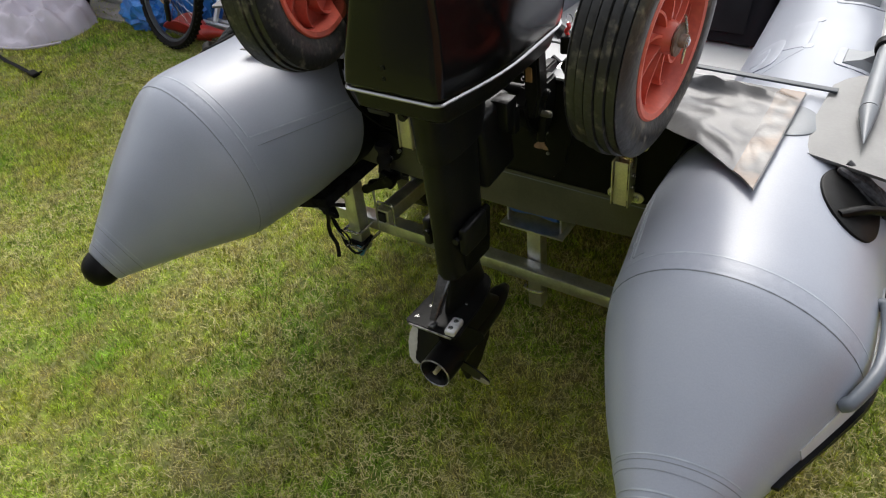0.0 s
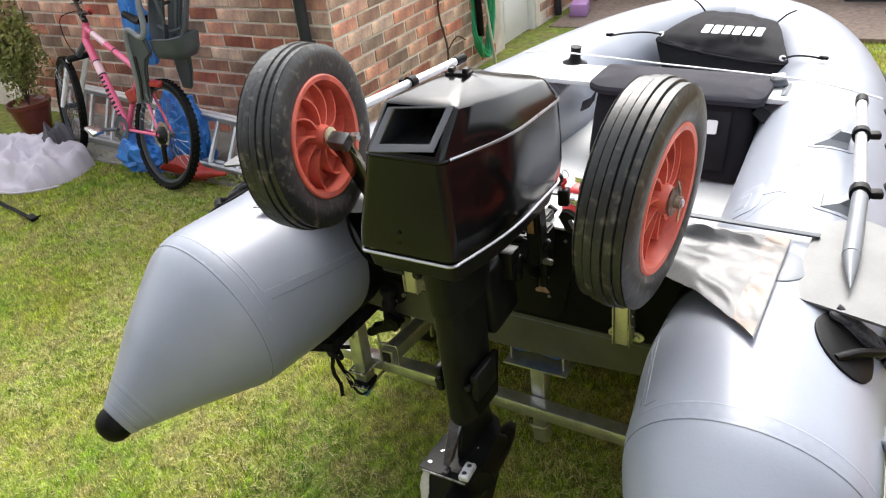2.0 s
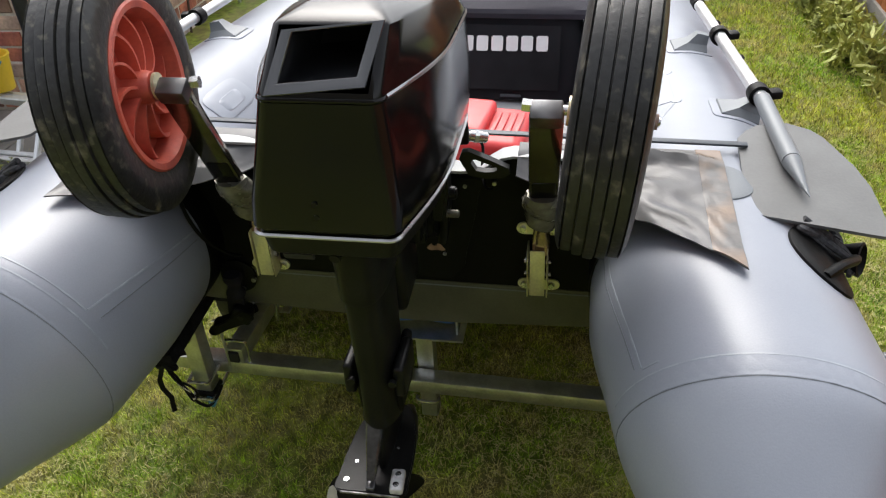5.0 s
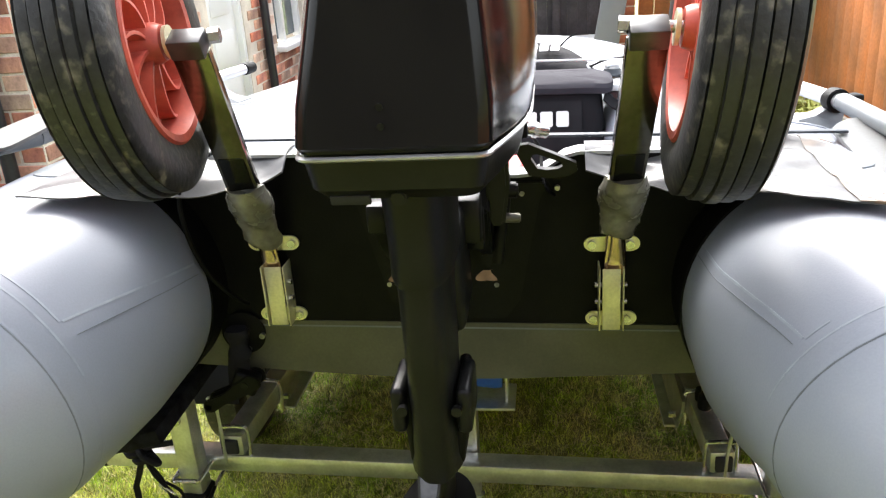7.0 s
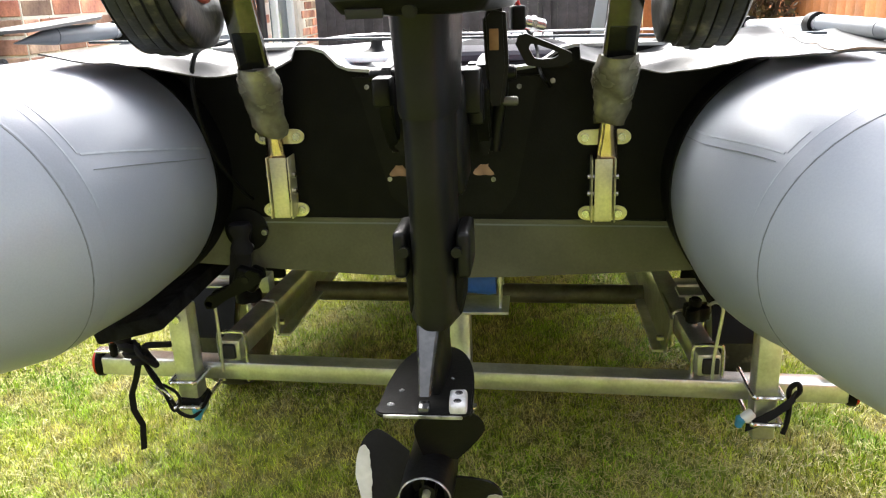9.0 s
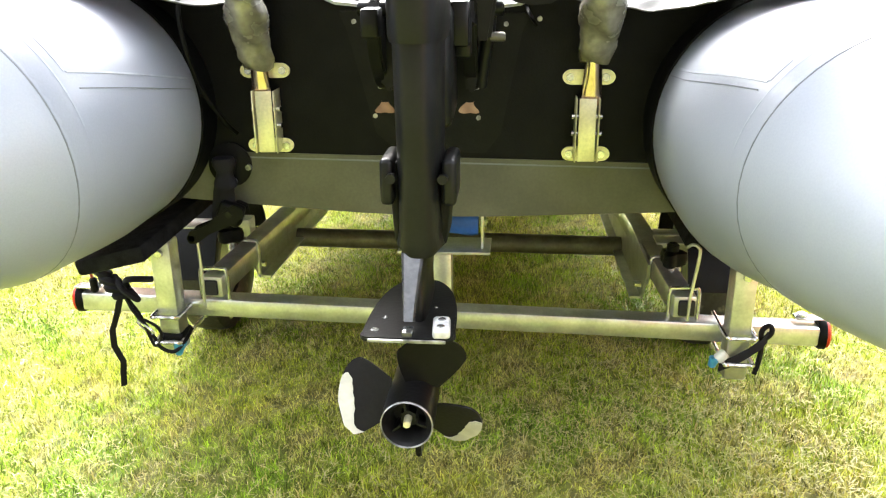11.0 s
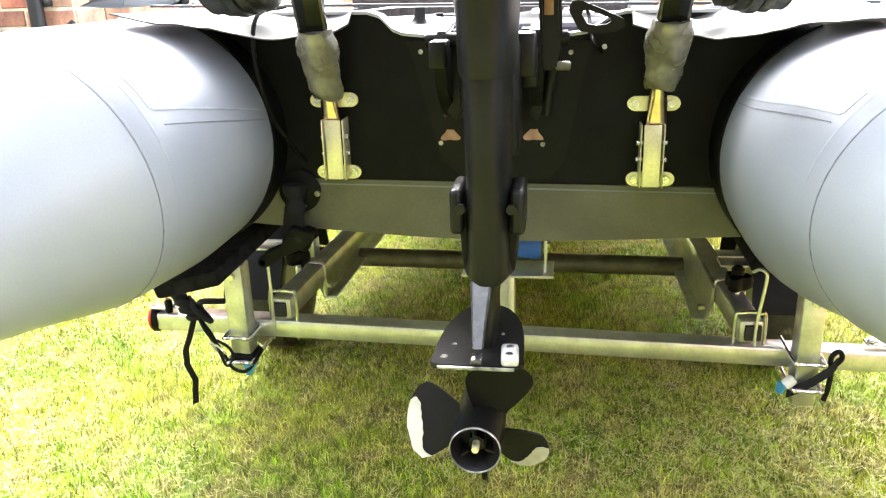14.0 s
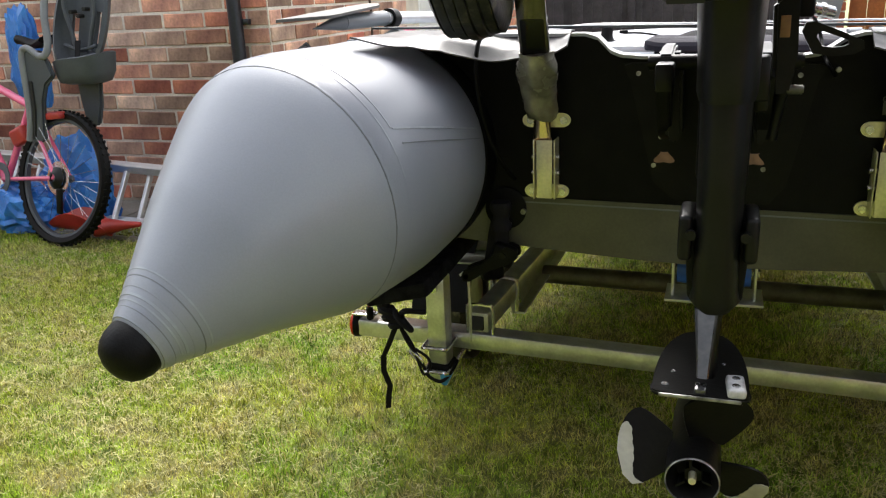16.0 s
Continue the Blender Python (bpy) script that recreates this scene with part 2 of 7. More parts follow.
def thing(name, at=(0, 0, 0), label="", category="", group="", kind=""):
    """A top-level Empty at its base; its parts are built in plan units."""
    ob = new(name)
    ob.empty_display_size = 0.1
    ob.location = Vector(at) * UNIT
    ROOT[ob] = Vector(at)
    return tagged(ob, label, category, group, kind)


def part(name, bm, mat, parent=None, label="", smooth=40, category="", kind=""):
    """Links a bmesh (in plan units) as one mesh object, under a thing or a part."""
    if parent is not None:
        off = ROOT[parent]
        bmesh.ops.translate(bm, verts=bm.verts, vec=-off)
    bmesh.ops.scale(bm, verts=bm.verts, vec=(UNIT, UNIT, UNIT))
    me = bpy.data.meshes.new(name)
    bmesh.ops.recalc_face_normals(bm, faces=bm.faces)
    if smooth:
        for f in bm.faces:
            f.smooth = True
        for e in bm.edges:
            if len(e.link_faces) == 2 and e.calc_face_angle(0) > radians(smooth):
                e.smooth = False
    bm.to_mesh(me)
    bm.free()
    me.materials.append(mat)
    ob = new(name, me)
    if parent is not None:
        ob.parent = parent
        ROOT[ob] = off
    return tagged(ob, label, category, kind=kind)


def box(size, at, rot=(0, 0, 0), bevel=0.0, bm=None, seg=2):
    b = bmesh.new()
    bmesh.ops.create_cube(b, size=1, matrix=Matrix.Diagonal((*size, 1)))
    if bevel:
        bmesh.ops.bevel(b, geom=b.edges[:], offset=bevel, segments=seg, affect="EDGES", profile=0.5)
    bmesh.ops.transform(b, matrix=pose(*at, *rot), verts=b.verts)
    return merge(bm, b)


def merge(bm, b):
    if bm is None:
        return b
    me = bpy.data.meshes.new("tmp")
    b.to_mesh(me)
    b.free()
    bm.from_mesh(me)
    bpy.data.meshes.remove(me)
    return bm


def frame_along(way):
    return Vector(way).to_track_quat("Z", "Y").to_matrix().to_4x4()


def rod(p, q, r, r2=None, seg=16, bm=None, bevel=0.0):
    """A round bar from p to q."""
    p, q = Vector(p), Vector(q)
    b = bmesh.new()
    bmesh.ops.create_cone(b, cap_ends=True, segments=seg, radius1=r, radius2=r if r2 is None else r2, depth=(q - p).length)
    if bevel:
        rim = [e for e in b.edges if len(e.link_faces) == 2 and e.calc_face_angle(0) > 1.0]
        bmesh.ops.bevel(b, geom=rim, offset=bevel, segments=2, affect="EDGES")
    bmesh.ops.transform(b, matrix=Matrix.Translation((p + q) / 2) @ frame_along(q - p), verts=b.verts)
    return merge(bm, b)


def skin(loops, closed_loop=True, caps=True, bm=None):
    """Joins loops of equal length into a skin."""
    b = bmesh.new()
    rows = [[b.verts.new(p) for p in loop] for loop in loops]
    n = len(rows[0])
    for r0, r1 in zip(rows, rows[1:]):
        for i in range(n if closed_loop else n - 1):
            j = (i + 1) % n
            b.faces.new((r0[i], r0[j], r1[j], r1[i]))
    if caps and closed_loop:
        b.faces.new(rows[0][::-1])
        b.faces.new(rows[-1])
    return merge(bm, b)


def lathe(profile, at, axis=(0, 0, 1), seg=48, bm=None, closed=False):
    """Turns (radius, height) pairs round an axis through at."""
    m = Matrix.Translation(at) @ frame_along(axis)
    loops = [[m @ Vector((r * math.cos(2 * math.pi * k / seg), r * math.sin(2 * math.pi * k / seg), h)) for k in range(seg)] for r, h in profile]
    if closed:
        loops.append(loops[0])
        b = skin(loops, caps=False)
        bmesh.ops.remove_doubles(b, verts=b.verts, dist=1e-5)
        return merge(bm, b)
    return skin(loops, bm=bm)


def hose(points, r, seg=10, bm=None, smooth=True, steps=6, squash=1.0):
    """A round cable or tube through points (Catmull-Rom)."""
    P = [Vector(p) for p in points]
    if smooth and len(P) > 2:
        Q = []
        E = [2 * P[0] - P[1], *P, 2 * P[-1] - P[-2]]
        for a, b_, c, d in zip(E, E[1:], E[2:], E[3:]):
            for k in range(steps):
                u = k / steps
                Q.append(0.5 * ((2 * b_) + (c - a) * u + (2 * a - 5 * b_ + 4 * c - d) * u * u + (3 * b_ - a - 3 * c + d) * u ** 3))
        P = Q + [P[-1]]
    loops = []
    side = None
    for i, p in enumerate(P):
        way = (P[min(i + 1, len(P) - 1)] - P[max(i - 1, 0)]).normalized()
        if side is None:
            side = way.orthogonal().normalized()
        side = (side - way * side.dot(way)).normalized()
        up = way.cross(side)
        loops.append([p + r * (math.cos(2 * math.pi * k / seg) * side + squash * math.sin(2 * math.pi * k / seg) * up) for k in range(seg)])
    return skin(loops, bm=bm)


def prism(outline, axis, a, b_, bm=None, bevel=0.0):
    """A flat outline of (u, v) pairs pushed from a to b along an axis: x -> (y, z), y -> (x, z), z -> (x, y)."""
    def put(u, v, w):
        return {"x": (w, u, v), "y": (u, w, v), "z": (u, v, w)}[axis]
    b = skin([[put(u, v, a) for u, v in outline], [put(u, v, b_) for u, v in outline]])
    bmesh.ops.recalc_face_normals(b, faces=b.faces)
    if bevel:
        rim = [e for e in b.edges if e.calc_face_angle(0) > 0.5]
        bmesh.ops.bevel(b, geom=rim, offset=bevel, segments=2, affect="EDGES")
    return merge(bm, b)


def sheet(grid, thick, bm=None):
    """A bent sheet from rows of points, given a thickness."""
    b = skin(grid, closed_loop=False, caps=False)
    bmesh.ops.recalc_face_normals(b, faces=b.faces)
    bmesh.ops.solidify(b, geom=b.faces[:], thickness=thick)
    return merge(bm, b)


def strip(points, width, across, thick=0.002, bm=None):
    """A flat webbing strap through points."""
    c = Vector(across).normalized() * width / 2
    return sheet([[Vector(p) - c, Vector(p) + c] for p in points], thick, bm)


def ground_height(x, y):
    return 0.012 * math.sin(1.3 * x + 0.5) * math.sin(1.1 * y) + 0.008 * math.sin(4.1 * x) * math.sin(3.3 * y + 1)


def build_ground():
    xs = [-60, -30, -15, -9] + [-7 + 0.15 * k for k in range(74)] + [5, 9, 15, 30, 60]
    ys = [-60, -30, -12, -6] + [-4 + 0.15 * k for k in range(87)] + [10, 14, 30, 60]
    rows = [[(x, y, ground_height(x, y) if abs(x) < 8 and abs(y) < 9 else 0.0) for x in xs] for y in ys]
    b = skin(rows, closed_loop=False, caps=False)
    # lawn patches in a tone that includes the blades' own shade
    return part("ground", b, SHADED_TURF, label="mown back garden lawn, patchy green and straw", category="lawn", kind="structure")


build_ground()


def grass_field(name, count, x0, x1, y0, y1, height, width, label, keep=None):
    """Many bent blades as one mesh: three points wide at the foot, one at the tip."""
    rng = np.random.default_rng(5)
    x, y = rng.uniform(x0, x1, count), rng.uniform(y0, y1, count)
    if keep is not None:
        ok = keep(x, y)
        x, y = x[ok], y[ok]
    n = len(x)
    z = 0.012 * np.sin(1.3 * x + 0.5) * np.sin(1.1 * y) + 0.008 * np.sin(4.1 * x) * np.sin(3.3 * y + 1)
    turn, lean = rng.uniform(0, 2 * np.pi, n), rng.uniform(0.3, 1.35, n)
    h = height * rng.uniform(0.35, 1.3, n) * (1 + 0.3 * np.sin(7 * x + 3 * np.sin(2.3 * y)) * np.sin(6 * y) + 0.3 * np.sin(31 * x + 4 * np.sin(13 * y)) * np.sin(27 * y + 3 * np.sin(11 * x)))
    w = width * rng.uniform(0.7, 1.4, n)
    away = rng.uniform(0, 2 * np.pi, n)
    cx, cy = np.cos(turn) * w, np.sin(turn) * w
    dx, dy = np.cos(away) * np.sin(lean) * h, np.sin(away) * np.sin(lean) * h
    up = np.cos(lean) * h
    V = np.empty((n, 5, 3), np.float32)
    V[:, 0] = np.stack([x - cx, y - cy, z - 0.004], 1)
    V[:, 1] = np.stack([x + cx, y + cy, z - 0.004], 1)
    V[:, 2] = np.stack([x + cx * 0.8 + dx * 0.4, y + cy * 0.8 + dy * 0.4, z + up * 0.62], 1)
    V[:, 3] = np.stack([x - cx * 0.8 + dx * 0.4, y - cy * 0.8 + dy * 0.4, z + up * 0.62], 1)
    V[:, 4] = np.stack([x + dx, y + dy, z + up], 1)
    base = np.arange(n)[:, None] * 5
    quads, tris = (base + [0, 1, 2, 3]).ravel(), (base + [3, 2, 4]).ravel()
    me = bpy.data.meshes.new(name)
    me.vertices.add(n * 5)
    me.vertices.foreach_set("co", (V * UNIT).ravel())
    me.loops.add(n * 7)
    me.loops.foreach_set("vertex_index", np.concatenate([quads, tris]).astype(np.int32))
    me.polygons.add(2 * n)
    me.polygons.foreach_set("loop_start", np.concatenate([np.arange(n) * 4, 4 * n + np.arange(n) * 3]).astype(np.int32))
    me.polygons.foreach_set("loop_total", np.concatenate([np.full(n, 4), np.full(n, 3)]).astype(np.int32))
    me.update()
    me.materials.append(BLADES)
    return tagged(new(name, me), label, "grass", kind="stuff")


WALL_Y, CORNER_X = 2.15, -2.22


def near_lawn(x, y):
    inside = (y < WALL_Y - 0.25) | (x > CORNER_X + 0.9)
    return inside & (x + y > -3.2)


grass_field("grass", GRASS_NEAR, -3.2, 1.9, -1.25, 2.2, 0.024, 0.0012, "short mown grass, green with dry straw-coloured patches", near_lawn)
grass_field("grass", GRASS_FAR, -6.5, -3.2, -0.6, 1.95, 0.026, 0.0018, "short mown grass by the house wall", near_lawn)
grass_field("grass", GRASS_FAR, 0.1, 2.02, 2.2, 6.6, 0.028, 0.002, "short mown grass beyond the boat's bow", lambda x, y: (x > 0.75) | (y < 5.1))


def clippings(count, x0, x1, y0, y1, keep):
    """Dry cut stalks lying across the tips of the grass."""
    rng = np.random.default_rng(17)
    x, y = rng.uniform(x0, x1, count), rng.uniform(y0, y1, count)
    ok = keep(x, y) & (np.sin(2.9 * x + 1.3 * np.sin(2 * y)) * np.sin(3.7 * y + 1) + rng.uniform(-0.9, 0.9, count) > -0.1)
    x, y = x[ok], y[ok]
    n = len(x)
    turn, tilt, long_ = rng.uniform(0, 2 * np.pi, n), rng.normal(0, 0.22, n), rng.uniform(0.006, 0.020, n)
    z = 0.012 + rng.uniform(0, 0.014, n)
    d = np.stack([np.cos(turn) * long_, np.sin(turn) * long_, np.sin(tilt) * long_], 1)
    w = np.stack([-np.sin(turn), np.cos(turn), np.zeros(n)], 1) * 0.0008
    c = np.stack([x, y, z], 1)
    V = np.stack([c - d - w, c - d + w, c + w + np.array([0, 0, 0.002]), c - w + np.array([0, 0, 0.002]), c + d], 1)
    base = np.arange(n)[:, None] * 5
    me = bpy.data.meshes.new("grass_clippings")
    quads, tris = base + [0, 1, 2, 3], base + [3, 2, 4]
    me.from_pydata((V * UNIT).reshape(-1, 3).tolist(), [], quads.tolist() + tris.tolist())
    me.materials.append(STRAW)
    return tagged(new("grass_clippings", me), "dry straw-coloured clippings lying on the lawn", "clippings", kind="stuff")


clippings(110000, -3.4, 1.7, -1.2, 2.2, near_lawn)

# ---- the boat ----
AX, AZ, AR = 0.676, 0.781, 0.245
TILT = radians(1.1)


def side_drop(x):
    """The boat and trailer sit a little lower on their right."""
    return -math.tan(TILT) * x


# the tail cones: ring seam (x, y, z, radius), tip, dip and splay in degrees at ring and tip, swell of the sides
TAIL = {
    -1: ((0.687, -0.452, 0.789, 0.241), (0.783, -0.764, 0.627), (8.0, 21.0), (10.0, 16.5), 0.002),
    1: ((0.708, -0.514, 0.797, 0.234), (0.720, -0.902, 0.707), (13.3, 16.4), (-2.0, 6.9), 0.009),
}


def way_of(s, dip, splay):
    a, b_ = radians(dip), radians(splay)
    return Vector((-s * math.sin(b_) * math.cos(a), math.cos(b_) * math.cos(a), math.sin(a)))


def tube_stations(s):
    """Rings of a side chamber from tail to bow: centre, radius and heading."""
    (xr, yr, zr, rr), (xt, yt, zt), dip, splay, swell = TAIL[s]
    out = []
    for k in range(24):
        u = 1 - k / 24
        f = min(1, 2 * u)
        x = s * (xr + (xt - xr) * u)
        out.append((x, yr + (yt - yr) * u, zr + (zt - zr) * u + side_drop(x), rr + (0.047 - rr) * u + swell * math.sin(math.pi * u) * math.sqrt(1 - u), way_of(s, dip[0] + (dip[1] - dip[0]) * f, splay[0] + (splay[1] - splay[0]) * f)))
    for k in range(12):
        u = 1 - k / 12
        f = u * u * (3 - 2 * u)
        x = s * (AX + (xr - AX) * f)
        out.append((x, -0.2 + (yr + 0.2) * u, AZ + (zr - AZ) * f + side_drop(x), AR + (rr - AR) * f, way_of(s, dip[0] * f, splay[0] * f)))
    # the welded shoulder is rounded, not sharp
    for _ in range(7):
        out = [out[0]] + [(*[(a + 2 * b + c) / 4 for a, b, c in zip(p[:4], q[:4], r[:4])], q[4]) for p, q, r in zip(out, out[1:], out[2:])] + [out[-1]]
    st = []
    for y, x in ((-0.2, AX), (0.0, AX), (0.3, 0.672), (0.6, 0.658), (0.9, 0.638), (1.2, 0.616), (1.45, 0.592)):
        st.append((s * x, y, AZ + side_drop(s * x) - 0.06 * max(0, y), AR))
    for k in range(1, 13):
        a = k / 12 * math.pi / 2
        u = k / 12
        st.append((s * (0.592 * math.cos(a) ** 0.9), 1.45 + 1.3 * math.sin(a) ** 1.4, AZ - 0.087 - 0.02 * u + side_drop(s * 0.6) * (1 - u), AR - 0.03 * u))
    # finer stations by a smooth curve through these
    E = [st[0], *st, st[-1]]
    fine = []
    for p0, p1, p2, p3 in zip(E, E[1:], E[2:], E[3:]):
        for k in range(3):
            u = k / 3
            fine.append(tuple(0.5 * (2 * b + (c - a) * u + (2 * a - 5 * b + 4 * c - d) * u * u + (3 * b - a - 3 * c + d) * u ** 3) for a, b, c, d in zip(p0, p1, p2, p3)))
    fine.append(st[-1])
    for i, p in enumerate(fine):
        way = (Vector(fine[min(i + 1, len(fine) - 1)][:3]) - Vector(fine[max(i - 1, 0)][:3])).normalized()
        out.append((*p, Vector((-s, 0, 0)) if i == len(fine) - 1 else Vector((0, 1, 0)) if i == 0 else way))
    return out


STATIONS = {s: tube_stations(s) for s in (-1, 1)}


def tube_ring(s, i, n=56):
    P, way = Vector(STATIONS[s][i][:3]), STATIONS[s][i][4]
    side = way.cross(Vector((0, 0, 1))).normalized()
    up = side.cross(way)
    return [P + STATIONS[s][i][3] * (math.cos(2 * math.pi * k / n) * side + math.sin(2 * math.pi * k / n) * up) for k in range(n)]


def tube_frame(s, y):
    """Centre, outward, up and radius of a side chamber where its axis passes y."""
    st = STATIONS[s]
    i = next((k for k in range(len(st) - 1) if st[k][1] <= y <= st[k + 1][1]), 0 if y < 0 else len(st) - 2)
    p, q = st[i], st[i + 1]
    u = min(1, max(0, (y - p[1]) / max(1e-9, q[1] - p[1])))
    way = p[4].lerp(q[4], u).normalized()
    side = way.cross(Vector((0, 0, 1))).normalized()
    return Vector(p[:3]).lerp(Vector(q[:3]), u), side * s, side.cross(way), p[3] + (q[3] - p[3]) * u


def on_tube(s, y, deg, out=0.0):
    """A point on a side chamber; deg from outward level, 90 is the top, 180 the inner side."""
    c, side, up, r = tube_frame(s, y)
    return c + (r + out) * (math.cos(radians(deg)) * side + math.sin(radians(deg)) * up)


def tube_band(s, y, wide, a0, a1, thick, slant=0.0, n=48, bm=None):
    """A glued strip round a side chamber, following its surface."""
    rows = []
    for k in range(n + 1):
        a = a0 + (a1 - a0) * k / n
        yy = y + slant * math.cos(radians(a))
        rows.append([on_tube(s, yy, a, -0.002), on_tube(s, yy, a, thick), on_tube(s, yy + wide, a, thick), on_tube(s, yy + wide, a, -0.002)])
    return skin(rows, bm=bm)


def tube_run(s, y0, y1, a0, a1, thick, n=24, bm=None):
    """A glued strip along a side chamber from (y0, a0) to (y1, a0), a1 - a0 degrees wide."""
    rows = []
    for k in range(n + 1):
        y = y0 + (y1 - y0) * k / n
        rows.append([on_tube(s, y, a0, -0.002), on_tube(s, y, a0, thick), on_tube(s, y, a1, thick), on_tube(s, y, a1, -0.002)])
    return skin(rows, bm=bm)


def tube_patch(s, y, deg, ry, rdeg, thick, bm=None, square=1.0, n=36):
    """An oval patch glued on a side chamber."""
    loop = []
    for k in range(n):
        a = 2 * math.pi * k / n
        c, d = math.cos(a), math.sin(a)
        loop.append((math.copysign(abs(c) ** square, c), math.copysign(abs(d) ** square, d)))
    rings = []
    for f, t in ((1.0, -0.002), (0.98, thick * 0.7), (0.93, thick), (0.5, thick), (0.02, thick)):
        rings.append([on_tube(s, y + f * ry * c, deg + f * rdeg * d, t) for c, d in loop])
    return skin(rings, bm=bm)


def tube_line(s, y0, y1, a0, a1, wide, thick, n=24):
    """A thin raised line along a side chamber, turning from a0 to a1 degrees."""
    rows = []
    for k in range(n + 1):
        y, a = y0 + (y1 - y0) * k / n, a0 + (a1 - a0) * k / n
        rows.append([on_tube(s, y, a, -0.002), on_tube(s, y, a, thick), on_tube(s, y, a + wide, thick), on_tube(s, y, a + wide, -0.002)])
    return skin(rows)


def twisted(path, apart, r, pitch):
    """Three strands laid round a path of points."""
    P = [Vector(p) for p in path]
    run, fine_path = 0.0, []
    for a, b_ in zip(P, P[1:]):
        n = max(2, int((b_ - a).length / 0.009))
        for k in range(n):
            fine_path.append((a.lerp(b_, k / n), (b_ - a).normalized(), run + (b_ - a).length * k / n))
        run += (b_ - a).length
    bm = None
    for strand in range(3):
        pts = []
        for p, way, d in fine_path:
            e1 = way.cross(Vector((0, 0, 1))).normalized()
            e2 = e1.cross(way)
            a = 2 * math.pi * (d / pitch + strand / 3)
            pts.append(p + apart * (math.cos(a) * e1 + math.sin(a) * e2))
        bm = hose(pts, r, 6, bm, smooth=False)
    return bm


boat = thing("inflatable_boat", (0, 0.5, 0.55), "grey inflatable boat with pointed tail cones, on a trailer", "boat")
for s in (-1, 1):
    tube = part("tube", skin([tube_ring(s, i) for i in range(len(STATIONS[s]))]), PVC, boat, smooth=60)
    tip, nxt = Vector(STATIONS[s][0][:3]), Vector(STATIONS[s][4][:3])
    cap = [(0.046, -0.012), (0.0485, -0.012), (0.049, 0.0), (0.048, 0.012), (0.043, 0.027), (0.034, 0.039), (0.019, 0.047), (0.001, 0.050)]
    part("tail_cap", lathe(cap, tip, tip - nxt, 36), BLACK_RUBBER, tube, "black rubber tail cap")
    for y0, thick in (((-0.722, 0.0006), (-0.758, 0.0022)) if s < 0 else ((-0.80, 0.0009), (-0.86, 0.0022))):
        part("seam_ring", tube_band(s, y0, 0.012, 0, 360, thick), PVC, tube)
        part("seam_edge", tube_band(s, y0 + 0.0125, 0.0012, 0, 360, 0.0006), PVC_DARK, tube, "dark edge of the tail seam")
        part("seam_edge", tube_band(s, y0 + 0.020, 0.0022, 30, 210, 0.0005), SEAM_LIGHT, tube, "pale glue line beside the tail seam")
    part("seam_edge", tube_band(s, -0.732 if s < 0 else -0.83, 0.003, 40, 210, 0.0008), SEAM_LIGHT, tube, "pale glue line round the tail cone")
    ring_y = TAIL[s][0][1] + 0.01
    ring_top = TAIL[s][0][1] - 0.002
    part("seam_ring", tube_band(s, ring_top, 0.035, 0, 360, 0.0007), PVC, tube)
    part("seam_edge", tube_band(s, ring_top - 0.002, 0.0012, 0, 360, 0.0009), PVC_DARK, tube, "dark edge of the ring seam")
    part("seam_edge", tube_band(s, ring_top + 0.034, 0.003, 20, 170, 0.0006), SEAM_LIGHT, tube, "pale glue line beside the ring seam")
    part("seam_edge", tube_line(s, ring_y + 0.045, -0.1, *((150, 164) if s < 0 else (145, 152)), 0.9, 0.0006), SEAM_LIGHT, tube, "pale glue line along the tube")
    part("seam_edge", tube_line(s, ring_y + 0.05, -0.1, *((157, 169) if s < 0 else (149, 156)), 0.35, 0.0010), PVC_DARK, tube, "dark seam line along the tube")
    part("seam_edge", tube_band(s, ring_y + 0.04, 0.003, 104 if s < 0 else 136, 150 if s < 0 else 145, 0.0006), SEAM_LIGHT, tube, "pale glue line across the tube")
    # joining patch; its black also covers the shade on the tube's inner side
    part("shaded_gusset", tube_band(s, -0.075 if s < 0 else -0.10, 0.11 if s < 0 else 0.135, 112, 252, 0.0035), BLACK_RUBBER, boat, "black rubber patch joining transom and tube, with the shade beside it")
    part("valve_patch", tube_patch(s, -0.06, 93, 0.062, 15, 0.003), PVC_DARK, boat, "round dark grey patch")
    part("seat_patch", tube_patch(s, 0.36, 128, 0.10, 11, 0.003, square=0.5), PVC, boat, "rectangular clear-edged patch")
    part("patch_pocket", tube_patch(s, 0.36, 130, 0.055, 5, 0.004, square=0.4), PVC, boat)

# transom, light edge trim and hull skirt
top = [(0.47, 1.018), (0.26, 1.02), (0.235, 1.014), (0.205, 0.994), (0.185, 0.984), (0.15, 0.980), (-0.13, 0.984), (-0.17, 0.988), (-0.19, 0.996), (-0.215, 1.022), (-0.24, 1.030), (-0.47, 1.034)]
shoulder = [(0.455, 0.72), (0.435, 0.78), (0.445, 0.85), (0.475, 0.91), (0.53, 0.965), (0.60, 1.004)]
part("transom", prism([(-0.47, 0.695), (0.47, 0.685), *shoulder, *top, *[(-x, z + 0.022) for x, z in shoulder[::-1]]], "y", 0.0, 0.035), BLACK_RUBBER, boat, "black-faced plywood transom")
rim = [[(x, -0.005, z), (x, -0.005, z + 0.006), (x, 0.042, z + 0.006), (x, 0.042, z)] for x, z in top]
part("transom_trim", skin(rim), FABRIC_LIGHT, boat, "pale grey edge trim on the transom")
skirt = [(-0.56, 0.60), (-0.3, 0.581), (-0.14, 0.571), (0.03, 0.565), (0.14, 0.567), (0.3, 0.574), (0.56, 0.585), (0.52, 0.682), (-0.52, 0.700)]
